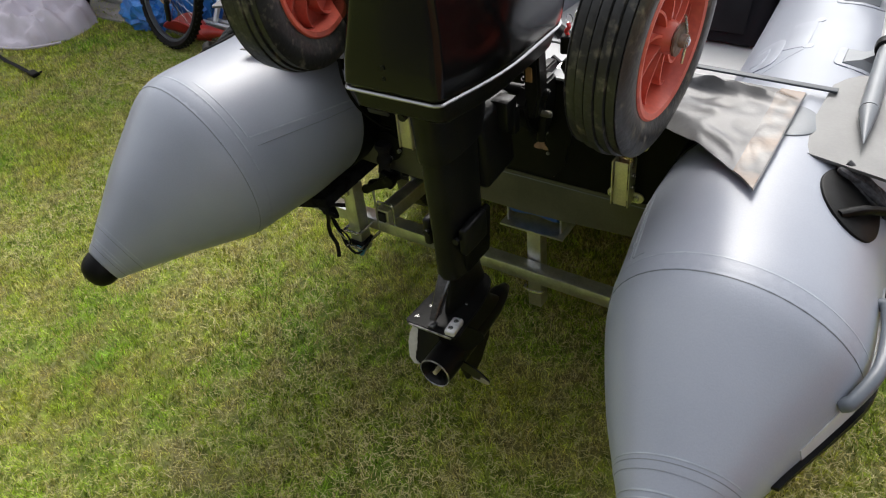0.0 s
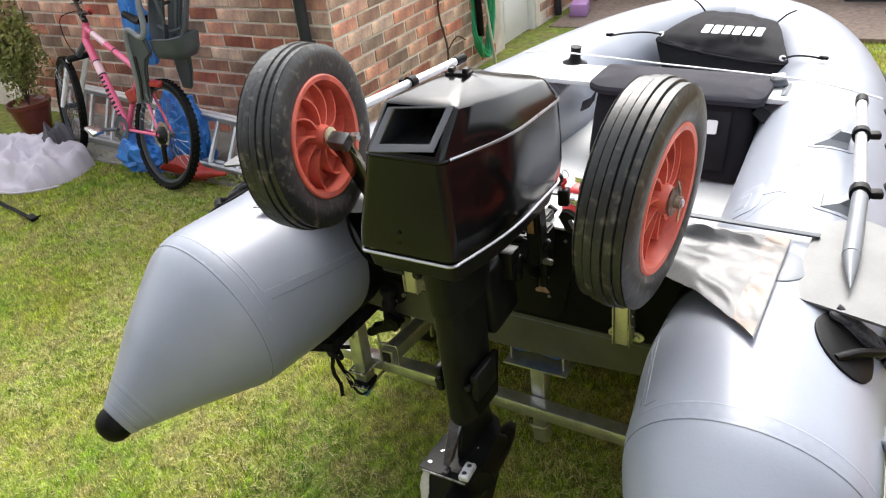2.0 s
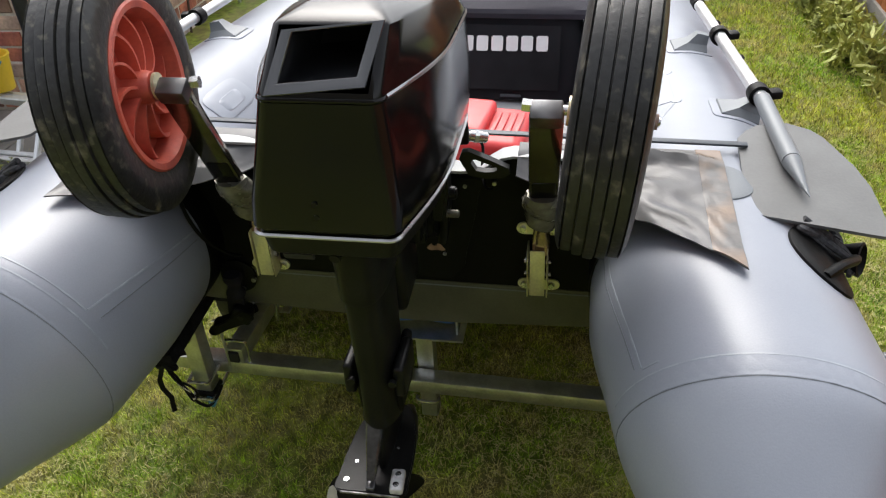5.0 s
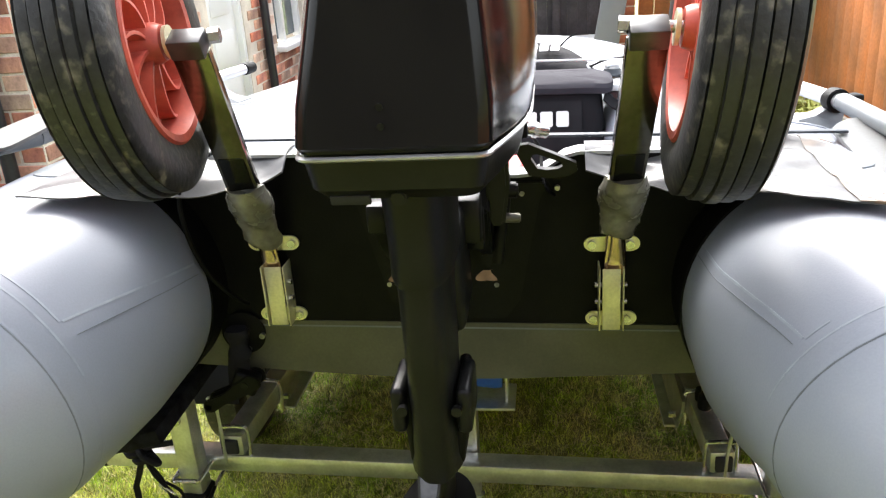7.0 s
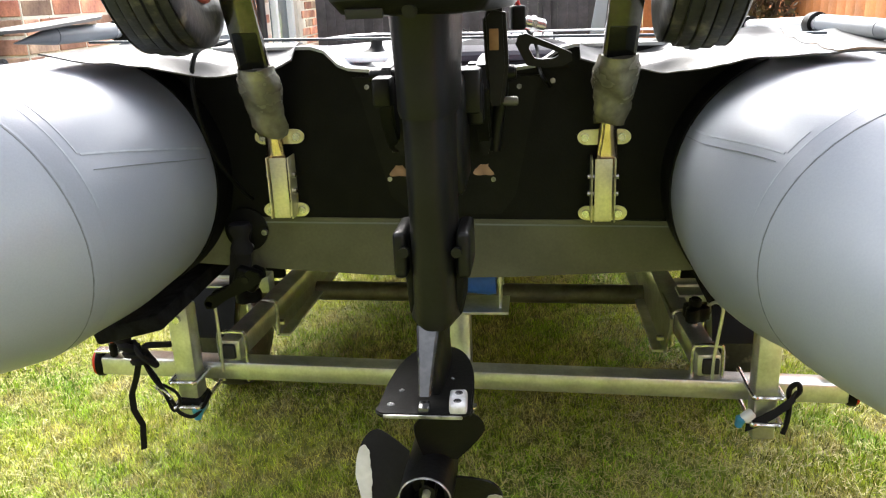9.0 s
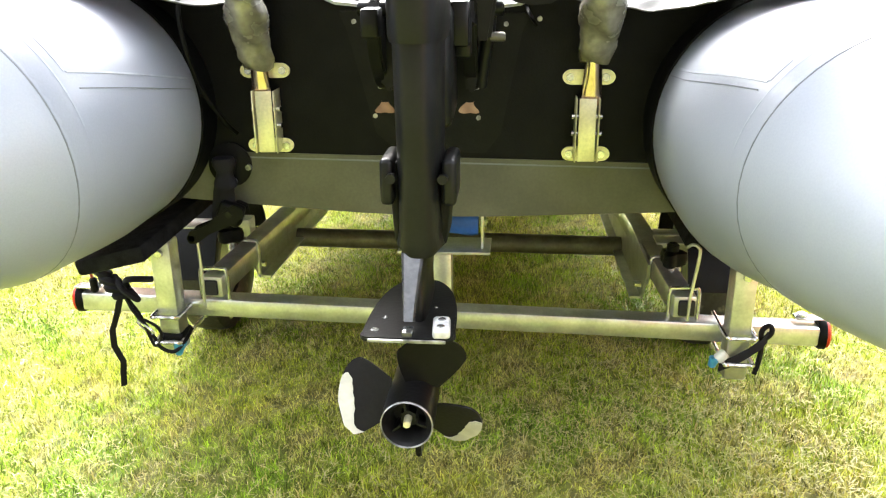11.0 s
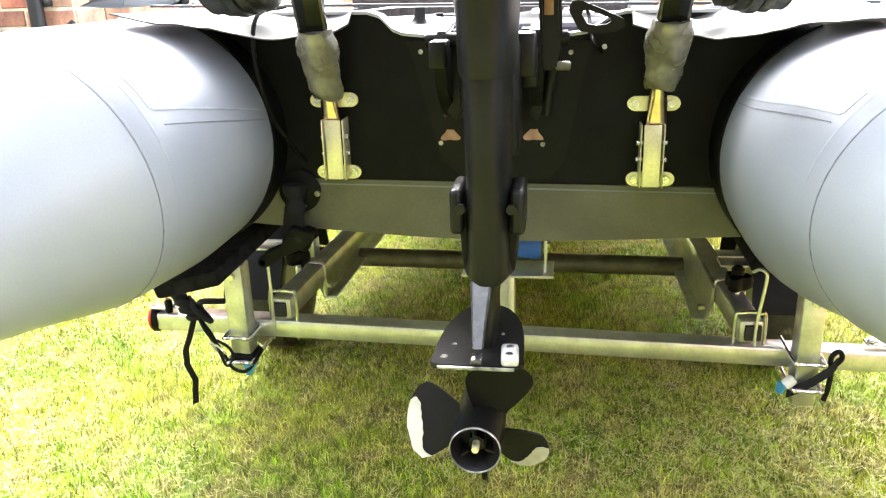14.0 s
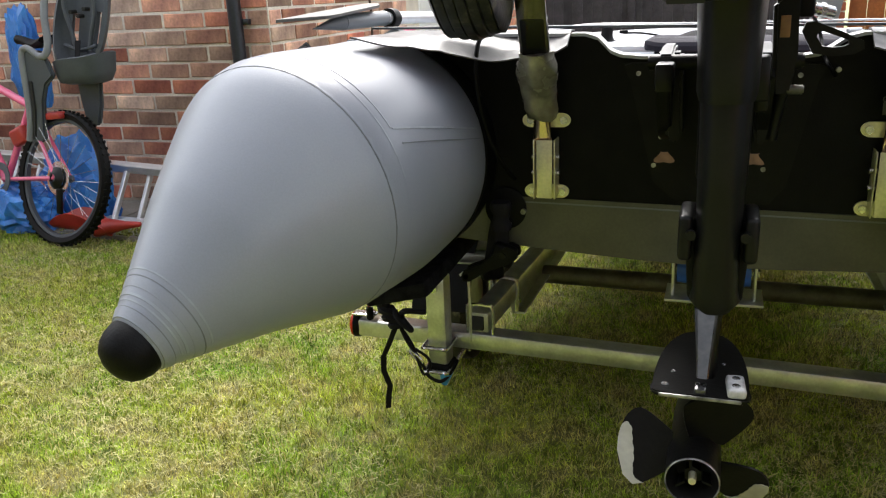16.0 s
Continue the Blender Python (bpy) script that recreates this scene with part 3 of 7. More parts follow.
part("hull_skirt", prism(skirt, "y", -0.003, 0.03), material("hull_skirt_fabric", (0.092, 0.091, 0.060), 0.46, color2=(0.058, 0.058, 0.038), scale=7, fine=200, bump=0.1, wear=0.1, detail=9, contrast=(0.42, 0.68)), boat, "dark grey hull fabric below the transom")
part("skirt_hem", prism([(-0.50, 0.688), (0.50, 0.670), (0.50, 0.673), (-0.50, 0.691)], "y", -0.0045, -0.003), PVC_DARK, boat, "stitched line on the hull fabric")
# the hidden underside is made pale to bounce light onto the grass below
hull = [[(x, y, z + (0.0 if y < 1.5 else 0.12 * (y - 1.5))) for x, z in ((-0.60 * k, 0.62), (-0.3 * k, 0.58), (0.03 * k, 0.566), (0.3 * k, 0.575), (0.60 * k, 0.605))] for y, k in ((0.03, 1), (0.8, 1), (1.5, 1), (2.0, 0.8), (2.5, 0.3))]
part("hull_bottom", sheet(hull, 0.004), FABRIC_LIGHT, boat)
deck = [[(-0.6 * k, y, 0.652), (0, y, 0.645), (0.6 * k, y, 0.638)] for y, k in ((0.03, 1), (0.8, 1), (1.5, 1), (2.0, 0.85), (2.4, 0.5))]
part("deck_floor", sheet(deck, 0.01), FABRIC_LIGHT, boat, "pale grey deck floor")
part("foot_rest", rod((-0.33, 0.95, 0.67), (-0.22, 0.86, 0.67), 0.022, bevel=0.004), BLACK_RUBBER, boat, "black round buffer on the deck")
for x, z in ((-0.135, 0.957), (0.158, 0.951), (0.221, 0.96), (0.106, 0.772), (-0.10, 0.775), (-0.088, 0.833), (0.103, 0.832)):
    part("screw", rod((x, -0.0095, z), (x, 0.01, z), 0.0048, seg=12, bevel=0.001), BARE_ALU, boat, "dull screw head")
for x in (-0.080, 0.088):
    blot = [(x + 0.021 * math.cos(a) * (0.75 + 0.35 * math.sin(3 * a + x * 40)), 0.792 + 0.02 * math.sin(a) * (0.8 + 0.3 * math.cos(2 * a))) for a in [2 * math.pi * k / 22 for k in range(22)]]
    part("bare_patch", prism(blot, "y", -0.0080, 0.002), material("bare_plywood", (0.40, 0.24, 0.15), 0.8, scale=60, bump=0.5, wear=0.2), boat, "chipped patch of bare plywood")
pad = [(-0.165, 0.975), (-0.15, 0.94), (-0.10, 0.74), (-0.06, 0.705), (0.12, 0.70), (0.15, 0.74), (0.19, 0.94), (0.205, 0.968), (0.19, 0.972), (-0.15, 0.978)]
part("transom_pad", prism(pad, "y", -0.0065, 0.001, bevel=0.0022), material("black_pad_plastic", (0.006, 0.006, 0.0055), 0.42, scale=20, fine=200, bump=0.1, wear=0.2, spec=0.15), boat, "black engine mounting pad")


# grey splash flaps from the transom over the tubes
def splash_flap(s, v0=0.0, v1=1.0, raised=0.0):
    rows = []
    for i in range(31):
        u = i / 30
        row = []
        for j in range(43):
            v = v0 + (v1 - v0) * j / 42
            x = 0.27 + v * (0.405 if s > 0 else 0.352)
            back = 0.045 + (0.31 if s > 0 else 0.235) * v ** (1.5 if s > 0 else 1.2)
            y = 0.05 - u * (back + 0.05)
            base = 1.036 + side_drop(s * x)
            rest = on_tube(s, max(y, -0.4), 90 + 55 * (1 - v), 0.012).z if v > 0.35 else base
            z = max(base - 0.03 * u * math.sin(math.pi * min(1, v * 1.6)), rest if v > 0.6 else 0)
            z += 0.008 * math.sin(9 * v + 5 * u) * u * (1 - 0.8 * v) - 0.02 * u * u * (1 - v) - 0.012 * max(0, u - 0.8) * 5 * math.sin(math.pi * v)
            if s > 0:
                # a rolled crease along the transom side and crumpled folds below it
                loose = min(1, 6 * u) * min(1, 5 * (1.08 - v)) * min(1, 3 * v)
                z += 0.022 * math.exp(-((u - 0.20 - 0.05 * math.sin(6 * v)) / 0.06) ** 2) * min(1, max(0, 4 * (v - 0.25))) * min(1, 4 * (1.02 - v))
                z += loose * (0.022 * (0.25 - abs(noise.noise(Vector((2.4 * v, 2.6 * u, 4.0))))) + 0.007 * (0.2 - abs(noise.noise(Vector((7.5 * v + 2, 6 * u, 9.0))))))
            else:
                z += 0.010 * (0.2 - abs(noise.noise(Vector((4 * v, 3 * u, 14.0))))) * u
            row.append((s * x, y, z + raised))
        rows.append(row)
    return sheet(rows, 0.003)


FLAP = material("glossy_grey_flap", (0.085, 0.085, 0.09), 0.30, color2=(0.12, 0.116, 0.11), scale=7, fine=80, bump=0.8, bump_scale=26, wear=0.06, contrast=(0.45, 0.7), spec=0.28)
for s in (-1, 1):
    part("splash_flap", splash_flap(s), FLAP, boat, "loose glossy grey flap of hull fabric")
    if s > 0:
        part("flap_hem", splash_flap(s, 0.875, 0.995, 0.002), material("brown_glue", (0.20, 0.145, 0.105), 0.2, color2=(0.11, 0.105, 0.10), scale=11, fine=80, bump=1.0, bump_scale=18, wear=0.1, detail=8, contrast=(0.42, 0.6), spec=0.3), boat, "brown glue-stained strip")

# rope handles, lifeline and its fittings on the outer sides
for s in (-1, 1):
    set_back = 0.05 if s > 0 else 0.0
    h1 = tube_patch(s, -0.17 - set_back, 52, 0.085, 17, 0.006)
    grip = part("rope_handle", h1, BLACK_RUBBER, boat, "black oval rubber rope handle")
    part("knot", hose([on_tube(s, -0.12 - set_back + 0.012 * math.sin(k * 2.1), 50 - 14 * math.sin(k * 1.3), 0.014 + 0.008 * math.cos(k)) for k in range(14)], 0.008, 8), ROPE, grip, "knotted rope")
    part("grip_loop", hose([on_tube(s, y - set_back, a, out) for y, a, out in ((-0.235, 58, 0.0), (-0.20, 50, 0.020), (-0.15, 40, 0.028), (-0.10, 33, 0.026), (-0.075, 30, 0.0))], 0.0125, 12, squash=0.7), BLACK_RUBBER, grip, "black moulded grip")
    cup = on_tube(s, -0.07 - set_back, 30, 0.012)
    part("rope_cup", lathe([(0.016, -0.03), (0.022, -0.03), (0.026, 0.0), (0.034, 0.03), (0.030, 0.032), (0.020, 0.0)], cup, tube_frame(s, -0.07)[1] * 0.9 + Vector((0, -0.5, 0.2)), 24, closed=True), BLACK_RUBBER, grip, "black rubber rope cup")
    line = []
    for k in range(40):
        y = -0.16 + 1.6 * k / 39
        line.append(on_tube(s, y, 31 + 3 * math.sin(y * 9), 0.012))
    for p in STATIONS[s][::2]:
        if p[1] > 1.5:
            way = Vector((p[0], (p[1] - 1.3) * 0.8, 0)).normalized()
            line.append(Vector(p[:3]) + way * (p[3] * 0.86 + 0.012) + Vector((0, 0, p[3] * 0.5)))
    part("lifeline", twisted(line, 0.0058, 0.0052, 0.045), ROPE, boat, "dark twisted lifeline rope")
    for y in (0.30, 0.62, 0.95, 1.3):
        part("rope_holder", tube_patch(s, y, 36, 0.045, 10, 0.010), BLACK_RUBBER, boat, "black rubber rope holder")
        part("rope_loop", hose([on_tube(s, y + dy, a, out) for dy, a, out in ((-0.02, 35, 0.0), (-0.010, 33, 0.018), (0.0, 31, 0.024), (0.010, 33, 0.018), (0.02, 35, 0.0))], 0.006, 8), BLACK_RUBBER, boat)
part("carry_handle", hose([on_tube(1, -0.585, 19, 0.0), on_tube(1, -0.575, 20, 0.014), on_tube(1, -0.50, 20, 0.020), on_tube(1, -0.42, 20, 0.020), on_tube(1, -0.355, 20, 0.014), on_tube(1, -0.345, 20, 0.0)], 0.0125, 12), material("slate_grip", (0.10, 0.115, 0.135), 0.35, scale=10, wear=0.06), boat, "grey tubular carry handle")
part("handle_patch", tube_run(1, -0.68, -0.28, 4, 16, 0.002), FABRIC_LIGHT, boat, "pale patch under the handle")
part("rub_strip", tube_run(1, -0.74, -0.1, 0, 4.5, 0.012), BLACK_RUBBER, boat, "black rubbing strip")

# plain glued patch with pale corners on the inner side of one tube
part("repair_patch", tube_patch(1, 0.455, 111, 0.10, 7.5, 0.0016, square=0.25), PVC, boat, "square patch of the same grey fabric")
for y, a in ((0.555, 103), (0.36, 103)):
    part("glue_trace", tube_patch(1, y, a, 0.016, 3.0, 0.0012), SEAM_LIGHT, boat, "pale trace of glue")
part("glue_trace", tube_line(1, 0.21, 0.345, 122, 104, 0.6, 0.0006), SEAM_LIGHT, boat)

# thin bar across the stern
part("cross_bar", box((1.46, 0.017, 0.005), (0.0, 0.078, 1.040), (0, math.degrees(TILT), 0), 0.001), SEAT_GREY, boat, "thin dull metal bar across the tubes")

# bench, bags and tank
bench = thing("bench_seat", (0.03, 1.34, 0.885), "pale aluminium bench plank between the boat's tubes", "seat")
part("plank", box((1.06, 0.2, 0.022), (0.025, 1.345, 0.905), (0, math.degrees(TILT), 0), 0.006), ALU_WHITE, bench)
for x in (-0.43, 0.44):
    part("bracket", box((0.09, 0.14, 0.05), (x, 1.345, 0.872), (0, 40 if x < 0 else -40, 0), 0.008), PVC_DARK, bench)
cleat = thing("rod_holder_base", (0.42, 1.38, 0.915), "round pale fitting on the bench", "fitting")
part("base", lathe([(0.035, 0), (0.036, 0.006), (0.03, 0.012), (0.028, 0.024), (0.02, 0.03), (0.001, 0.031)], (0.42, 1.38, 0.915), (0, 0, 1), 24), SEAT_GREY, cleat)
part("knob", box((0.05, 0.018, 0.014), (0.42, 1.38, 0.948), (0, 0, 25), 0.005), ALU, cleat, "pale clip")
sock = thing("rowlock_socket", (-0.40, 1.46, 0.915), "black plastic rowlock socket", "fitting")
part("foot", lathe([(0.05, 0), (0.052, 0.006), (0.03, 0.016), (0.022, 0.03), (0.02, 0.06), (0.024, 0.075), (0.001, 0.076)], (-0.40, 1.46, 0.915), (0.1, 0, 1), 28), BLACK_RUBBER, sock)


def logo(parent, m, wide, high):
    """Six plain white blocks in place of a printed mark."""
    for k in range(6):
        b = bmesh.new()
        w = wide / 6
        bmesh.ops.create_cube(b, size=1, matrix=Matrix.Translation(((k - 2.5) * w, 0, 0)) @ Matrix.Diagonal((w * 0.78, high, 0.002, 1)))
        bmesh.ops.bevel(b, geom=[e for e in b.edges if abs(e.verts[0].co.z - e.verts[1].co.z) > 0.001], offset=w * 0.07, segments=2, affect="EDGES")
        bmesh.ops.transform(b, matrix=m, verts=b.verts)
        part("mark", b, WHITE_PRINT, parent, "plain white printed mark" if k == 0 else "")


bag = thing("seat_bag", (0.085, 1.22, 0.648), "black cloth storage bag hanging under the bench seat", "bag")


def cloth_box(levels, x_mid, puff=0.006, n=48):
    """A sewn bag of soft level loops: (height, half width, front, back)."""
    loops = []
    for z, w, front, back in levels:
        loop = []
        for k in range(n):
            a = 2 * math.pi * k / n
            c, d = math.cos(a), math.sin(a)
            x = x_mid + w * math.copysign(abs(c) ** 0.24, c)
            y = (front + back) / 2 + (back - front) / 2 * math.copysign(abs(d) ** 0.3, d)
            loop.append((x, y + puff * math.sin(3 * a + 31 * z) * abs(d), z + side_drop(x - x_mid) + 0.5 * puff * math.sin(5 * a + 2)))
        loops.append(loop)
    return skin(loops)


part("pocket", cloth_box([(0.650, 0.272, 1.075, 1.30), (0.656, 0.290, 1.060, 1.33), (0.70, 0.296, 1.078, 1.36), (0.76, 0.297, 1.112, 1.37), (0.82, 0.296, 1.140, 1.38), (0.87, 0.294, 1.165, 1.39), (0.905, 0.290, 1.180, 1.40)], 0.085), BLACK_CLOTH, bag)
panel = []
for i in range(13):
    u = i / 12
    z = 0.695 + 0.185 * u
    panel.append([(0.085 + 0.225 * (2 * j / 16 - 1), 1.068 + (z - 0.70) * 0.56 - 0.006 - 0.003 * math.sin(math.pi * j / 16) + 0.0015 * math.sin(9 * u + j), z + side_drop(0.225 * (2 * j / 16 - 1))) for j in range(17)])
part("front_panel", sheet(panel, 0.003), material("black_panel_cloth", (0.014, 0.0135, 0.016), 0.85, scale=7, fine=600, bump=0.35, wear=0.2, spec=0.2), bag, "stitched front panel")
part("pull_tab", box((0.07, 0.004, 0.010), (0.15, 1.058, 0.672), (-30, 1, 0), 0.002), SEAT_GREY, bag, "small grey tab")
part("cushion", cloth_box([(0.900, 0.316, 1.168, 1.42), (0.903, 0.324, 1.160, 1.43), (0.920, 0.327, 1.157, 1.44), (0.932, 0.325, 1.166, 1.435), (0.937, 0.312, 1.195, 1.42), (0.939, 0.25, 1.25, 1.38)], 0.087, 0.005), material("dark_cushion_cloth", (0.035, 0.033, 0.042), 0.85, scale=5, fine=500, bump=0.3, wear=0.12, spec=0.2), bag, "padded dark cushion top")
logo(bag, pose(0.125, 1.126, 0.829, 62, 0, 0), 0.30, 0.050)
part("strap", strip([(0.385, 1.20, 0.885), (0.41, 1.2, 0.86), (0.45, 1.21, 0.835)], 0.06, (0.2, 1, 0.3), 0.004), BLACK_CLOTH, bag)
part("strap", strip([(-0.215, 1.20, 0.885), (-0.235, 1.2, 0.855), (-0.275, 1.21, 0.83)], 0.06, (-0.2, 1, 0.3), 0.004), BLACK_CLOTH, bag)
tank = thing("fuel_tank", (0.10, 0.56, 0.66), "red ribbed plastic outboard fuel tank on the deck", "fuel tank")
part("body", box((0.30, 0.24, 0.17), (0.10, 0.56, 0.735), (0, 1, -6), 0.03, seg=4), RED_TANK, tank)
part("body_step", box((0.17, 0.20, 0.04), (0.06, 0.56, 0.83), (0, 1, -6), 0.016, seg=3), RED_TANK, tank)
for k in range(4):
    part("rib", box((0.012, 0.13, 0.006), (0.16 + 0.022 * k, 0.55, 0.822), (0, 1, -6), 0.002), RED_TANK, tank)
part("cap", lathe([(0.03, 0), (0.03, 0.02), (0.02, 0.026), (0.001, 0.027)], (0.02, 0.59, 0.85), (0, 0, 1), 20), BLACK_RUBBER, tank, "black filler cap")
bow_bag = thing("bow_bag", (0.1, 2.0, 0.66), "black cloth bow storage bag with plain white mark", "bag")
# cross rows from the front foot over the seam and crest to the back: left end, right end, rise of the middle, its pull to the front
BOW_ROWS = (((-0.16, 1.99, 0.665), (0.33, 1.77, 0.655), 0.0, 0.03), ((-0.19, 2.0, 0.76), (0.36, 1.77, 0.75), 0.0, 0.03), ((-0.225, 2.035, 0.848), (0.388, 1.795, 0.842), -0.018, 0.022),
            ((-0.232, 2.045, 0.862), (0.394, 1.802, 0.856), -0.010, 0.03), ((-0.222, 2.065, 0.874), (0.384, 1.83, 0.868), 0.012, 0.02), ((-0.18, 2.15, 0.896), (0.345, 1.96, 0.890), 0.030, 0.0),
            ((-0.14, 2.27, 0.905), (0.305, 2.13, 0.896), 0.026, 0.0), ((-0.095, 2.40, 0.905), (0.262, 2.28, 0.896), 0.012, 0.0), ((-0.08, 2.43, 0.89), (0.25, 2.31, 0.88), 0.0, 0.0), ((-0.08, 2.43, 0.70), (0.25, 2.31, 0.69), 0.0, 0.0))
cover = []
for i in range(28):
    f = i / 27 * (len(BOW_ROWS) - 1)
    k = min(int(f), len(BOW_ROWS) - 2)
    u = f - k
    (l0, r0, h0, p0), (l1, r1, h1, p1) = BOW_ROWS[k], BOW_ROWS[k + 1]
    left, right = Vector(l0).lerp(Vector(l1), u), Vector(r0).lerp(Vector(r1), u)
    row = []
    for j in range(37):
        v = j / 36
        q = left.lerp(right, v)
        arch = math.sin(math.pi * v) ** 0.7
        fold = 0.010 * noise.noise(Vector((5 * v, 0.5 * i, 3.0))) + 0.006 * noise.noise(Vector((13 * v, 0.9 * i, 8.0)))
        q += Vector((0, -(p0 + (p1 - p0) * u) * arch - 0.5 * fold, (h0 + (h1 - h0) * u) * arch + fold * min(1, 4 * v, 4 * (1 - v))))
        row.append(q)
    cover.append(row)
part("cover", sheet(cover, 0.006), BLACK_CLOTH, bow_bag, smooth=60)
hem = [q + Vector((0, -0.006, -0.002)) for q in cover[9]]
part("hem", hose(hem[1:-1:2], 0.005, 8), BLACK_CLOTH, bow_bag, "sewn hem over the front edge")
logo(bow_bag, pose(0.125, 1.985, 0.934, 14, 0, -5), 0.27, 0.07)
for s, at, toggle in ((-1, (-0.205, 2.045, 0.885), (-0.379, 1.834, 0.93)), (1, (0.368, 1.80, 0.878), (0.535, 1.655, 0.93))):
    part("eyelet", lathe([(0.006, 0.0), (0.014, 0.0), (0.015, 0.004), (0.006, 0.005)], at, (0.25 * s, -0.8, 0.9), 18, closed=True), STEEL, bow_bag, "steel eyelet")
    at, toggle = Vector(at), Vector(toggle)
    part("tie_cord", hose([at, at.lerp(toggle, 0.3) + Vector((0, 0, 0.012)), at.lerp(toggle, 0.7) + Vector((0, 0, 0.01)), toggle], 0.0042, 6), BLACK_RUBBER, bow_bag, "black elastic tie")
    part("toggle", box((0.035, 0.016, 0.014), tuple(toggle + Vector((0, 0, 0.006))), (0, 0, -20 * s), 0.005), BLACK_RUBBER, bow_bag, "black tie toggle")
    back = Vector(BOW_ROWS[7][0 if s < 0 else 1])
    part("tie_cord", hose([back, back + Vector((s * 0.035, 0.02, 0.03)), back + Vector((s * 0.07, 0.04, 0.045))], 0.0042, 6), BLACK_RUBBER, bow_bag)
cord = thing("tie_line", (0, 1.3, 0.98), "thin white line stretched across the boat", "cord")
part("cord", hose([(-0.60, 1.40, 0.975), (-0.422, 1.376, 0.99), (-0.014, 1.325, 0.985), (0.45, 1.257, 0.985), (0.62, 1.22, 0.978), (0.77, 1.19, 0.955)], 0.0034, 8), ALU_WHITE, cord)


# ---- oars ----
def oar(s):
    o = thing("oar", (s * 0.79, 0.4, 1.02), "aluminium oar with a flat grey plastic blade, clipped along the tube", "oar", "pair of oars")
    zt = 1.045 + side_drop(s * 0.79) + (0.018 if s < 0 else 0.0)
    back = 0.062 if s > 0 else 0.0
    low = 0.0 if s > 0 else 0.012
    p0, p1, p2 = Vector((s * 0.812, -0.055 - back, zt - 0.004 - low)), Vector((s * 0.80, 0.06 - back, zt + 0.004 - low)), Vector((s * 0.788, 0.27, zt + 0.003 - low))
    end = Vector((s * 0.722, 1.02, zt - 0.035))
    part("shaft", rod(p2, end, 0.0155, bevel=0.003), ALU, o)
    neck = rod(p1, p2 + (p2 - p1) * 0.05, 0.0185, bevel=0.002)
    part("neck", rod(p0, p1, 0.001, 0.0185, bm=neck), PVC_DARK, o, "dark grey pointed blade socket")
    blade = [(0.715, 0.175), (0.705, -0.06), (0.708, -0.08), (0.718, -0.095), (0.735, -0.103), (0.905, -0.138), (0.925, -0.138), (0.938, -0.128), (0.942, -0.11), (0.94, 0.02), (0.925, 0.09), (0.885, 0.19), (0.865, 0.215), (0.82, 0.235), (0.76, 0.225), (0.735, 0.205)]
    rows = []
    for dz in (-0.003, 0.003):
        rows.append([(s * (x if s > 0 else 0.79 + 0.46 * (x - 0.79)), y - back, zt - (0.014 if s > 0 else -0.014) + dz - (0.25 if s > 0 else 0.06) * abs(x - 0.80) ** 1.5 + 0.05 * y) for x, y in blade])
    part("blade", skin(rows), material("oar_blade_grey", (0.10, 0.102, 0.10), 0.45, scale=12, fine=200, bump=0.1, wear=0.06), o, "flat grey plastic blade")
    for u in (0.06, 0.62):
        c = p2.lerp(end, u)
        part("clip", lathe([(0.016, -0.016), (0.024, -0.016), (0.025, 0.0), (0.024, 0.016), (0.016, 0.016)], c, end - p2, 20, closed=True), BLACK_RUBBER, o, "black rubber clip ring")
        part("clip_knob", box((0.03, 0.03, 0.02), (c.x + s * 0.035, c.y, c.z + 0.002), (0, 0, 15), 0.006), BLACK_RUBBER, o)
    part("grip_end", lathe([(0.018, 0), (0.019, 0.01), (0.018, 0.06), (0.012, 0.066), (0.001, 0.067)], end, end - p2, 18), BLACK_RUBBER, o)
    for y, deg in ((0.305, 68), (0.745, 80)):
        part("clip_base", tube_patch(s, y, deg + 4, 0.058, 15, 0.003, square=0.3), PVC, boat, "square patch under an oar clip")
        rings = []
        for f, out in ((1.0, 0.0), (0.95, 0.006), (0.55, 0.018), (0.36, 0.036), (0.30, 0.042)):
            c = deg + 4 - 9 * (1 - f)
            rings.append([on_tube(s, y + f * dy, c + f * da, out) for dy, da in ((-0.045, -10), (0.045, -10), (0.045, 11), (-0.045, 11))])
        part("clip_foot", skin(rings), PVC_DARK, boat, "dark grey rubber pyramid foot of an oar clip", smooth=25)
    return o


for s in (-1, 1):
    oar(s)


# ---- trailer ----
trailer = thing("boat_trailer", (0, 0.05, 0.0), "galvanised steel boat trailer with carpeted bunks standing on grass", "trailer")
DEG = math.degrees(TILT)


def at_beam(x, z):
    return z + side_drop(x)


part("rear_beam", box((1.624, 0.052, 0.043), (0.013, 0.033, 0.326), (0, DEG, -0.6), 0.006), GALV, trailer)
BEAM_X = {-1: -0.485, 1: 0.545}


def u_bolt(parent, x, y, z0, z1, half, r=0.005, axis="x"):
    """A bent round bar over a beam, legs down."""
    pts = []
    for dx, z in ((-half, z0), (-half, z1 - 0.012), (-half + 0.012, z1), (half - 0.012, z1), (half, z1 - 0.012), (half, z0)):
        pts.append((x + dx, y, z) if axis == "x" else (x, y + dx, z))
    return part("u_bolt", hose(pts, r, 8, steps=4), STEEL, parent, "bright steel u-bolt")


def flat_u(parent, x, y, z, half, deep):
    """A level u-bolt clasping an upright post from behind the beam."""
    pts = [(x - half, y + deep, z), (x - half, y - 0.03, z), (x - half + 0.01, y - 0.038, z), (x + half - 0.01, y - 0.038, z), (x + half, y - 0.03, z), (x + half, y + deep, z)]
    return part("u_bolt", hose(pts, 0.005, 8, steps=4), STEEL, parent, "bright steel u-bolt")


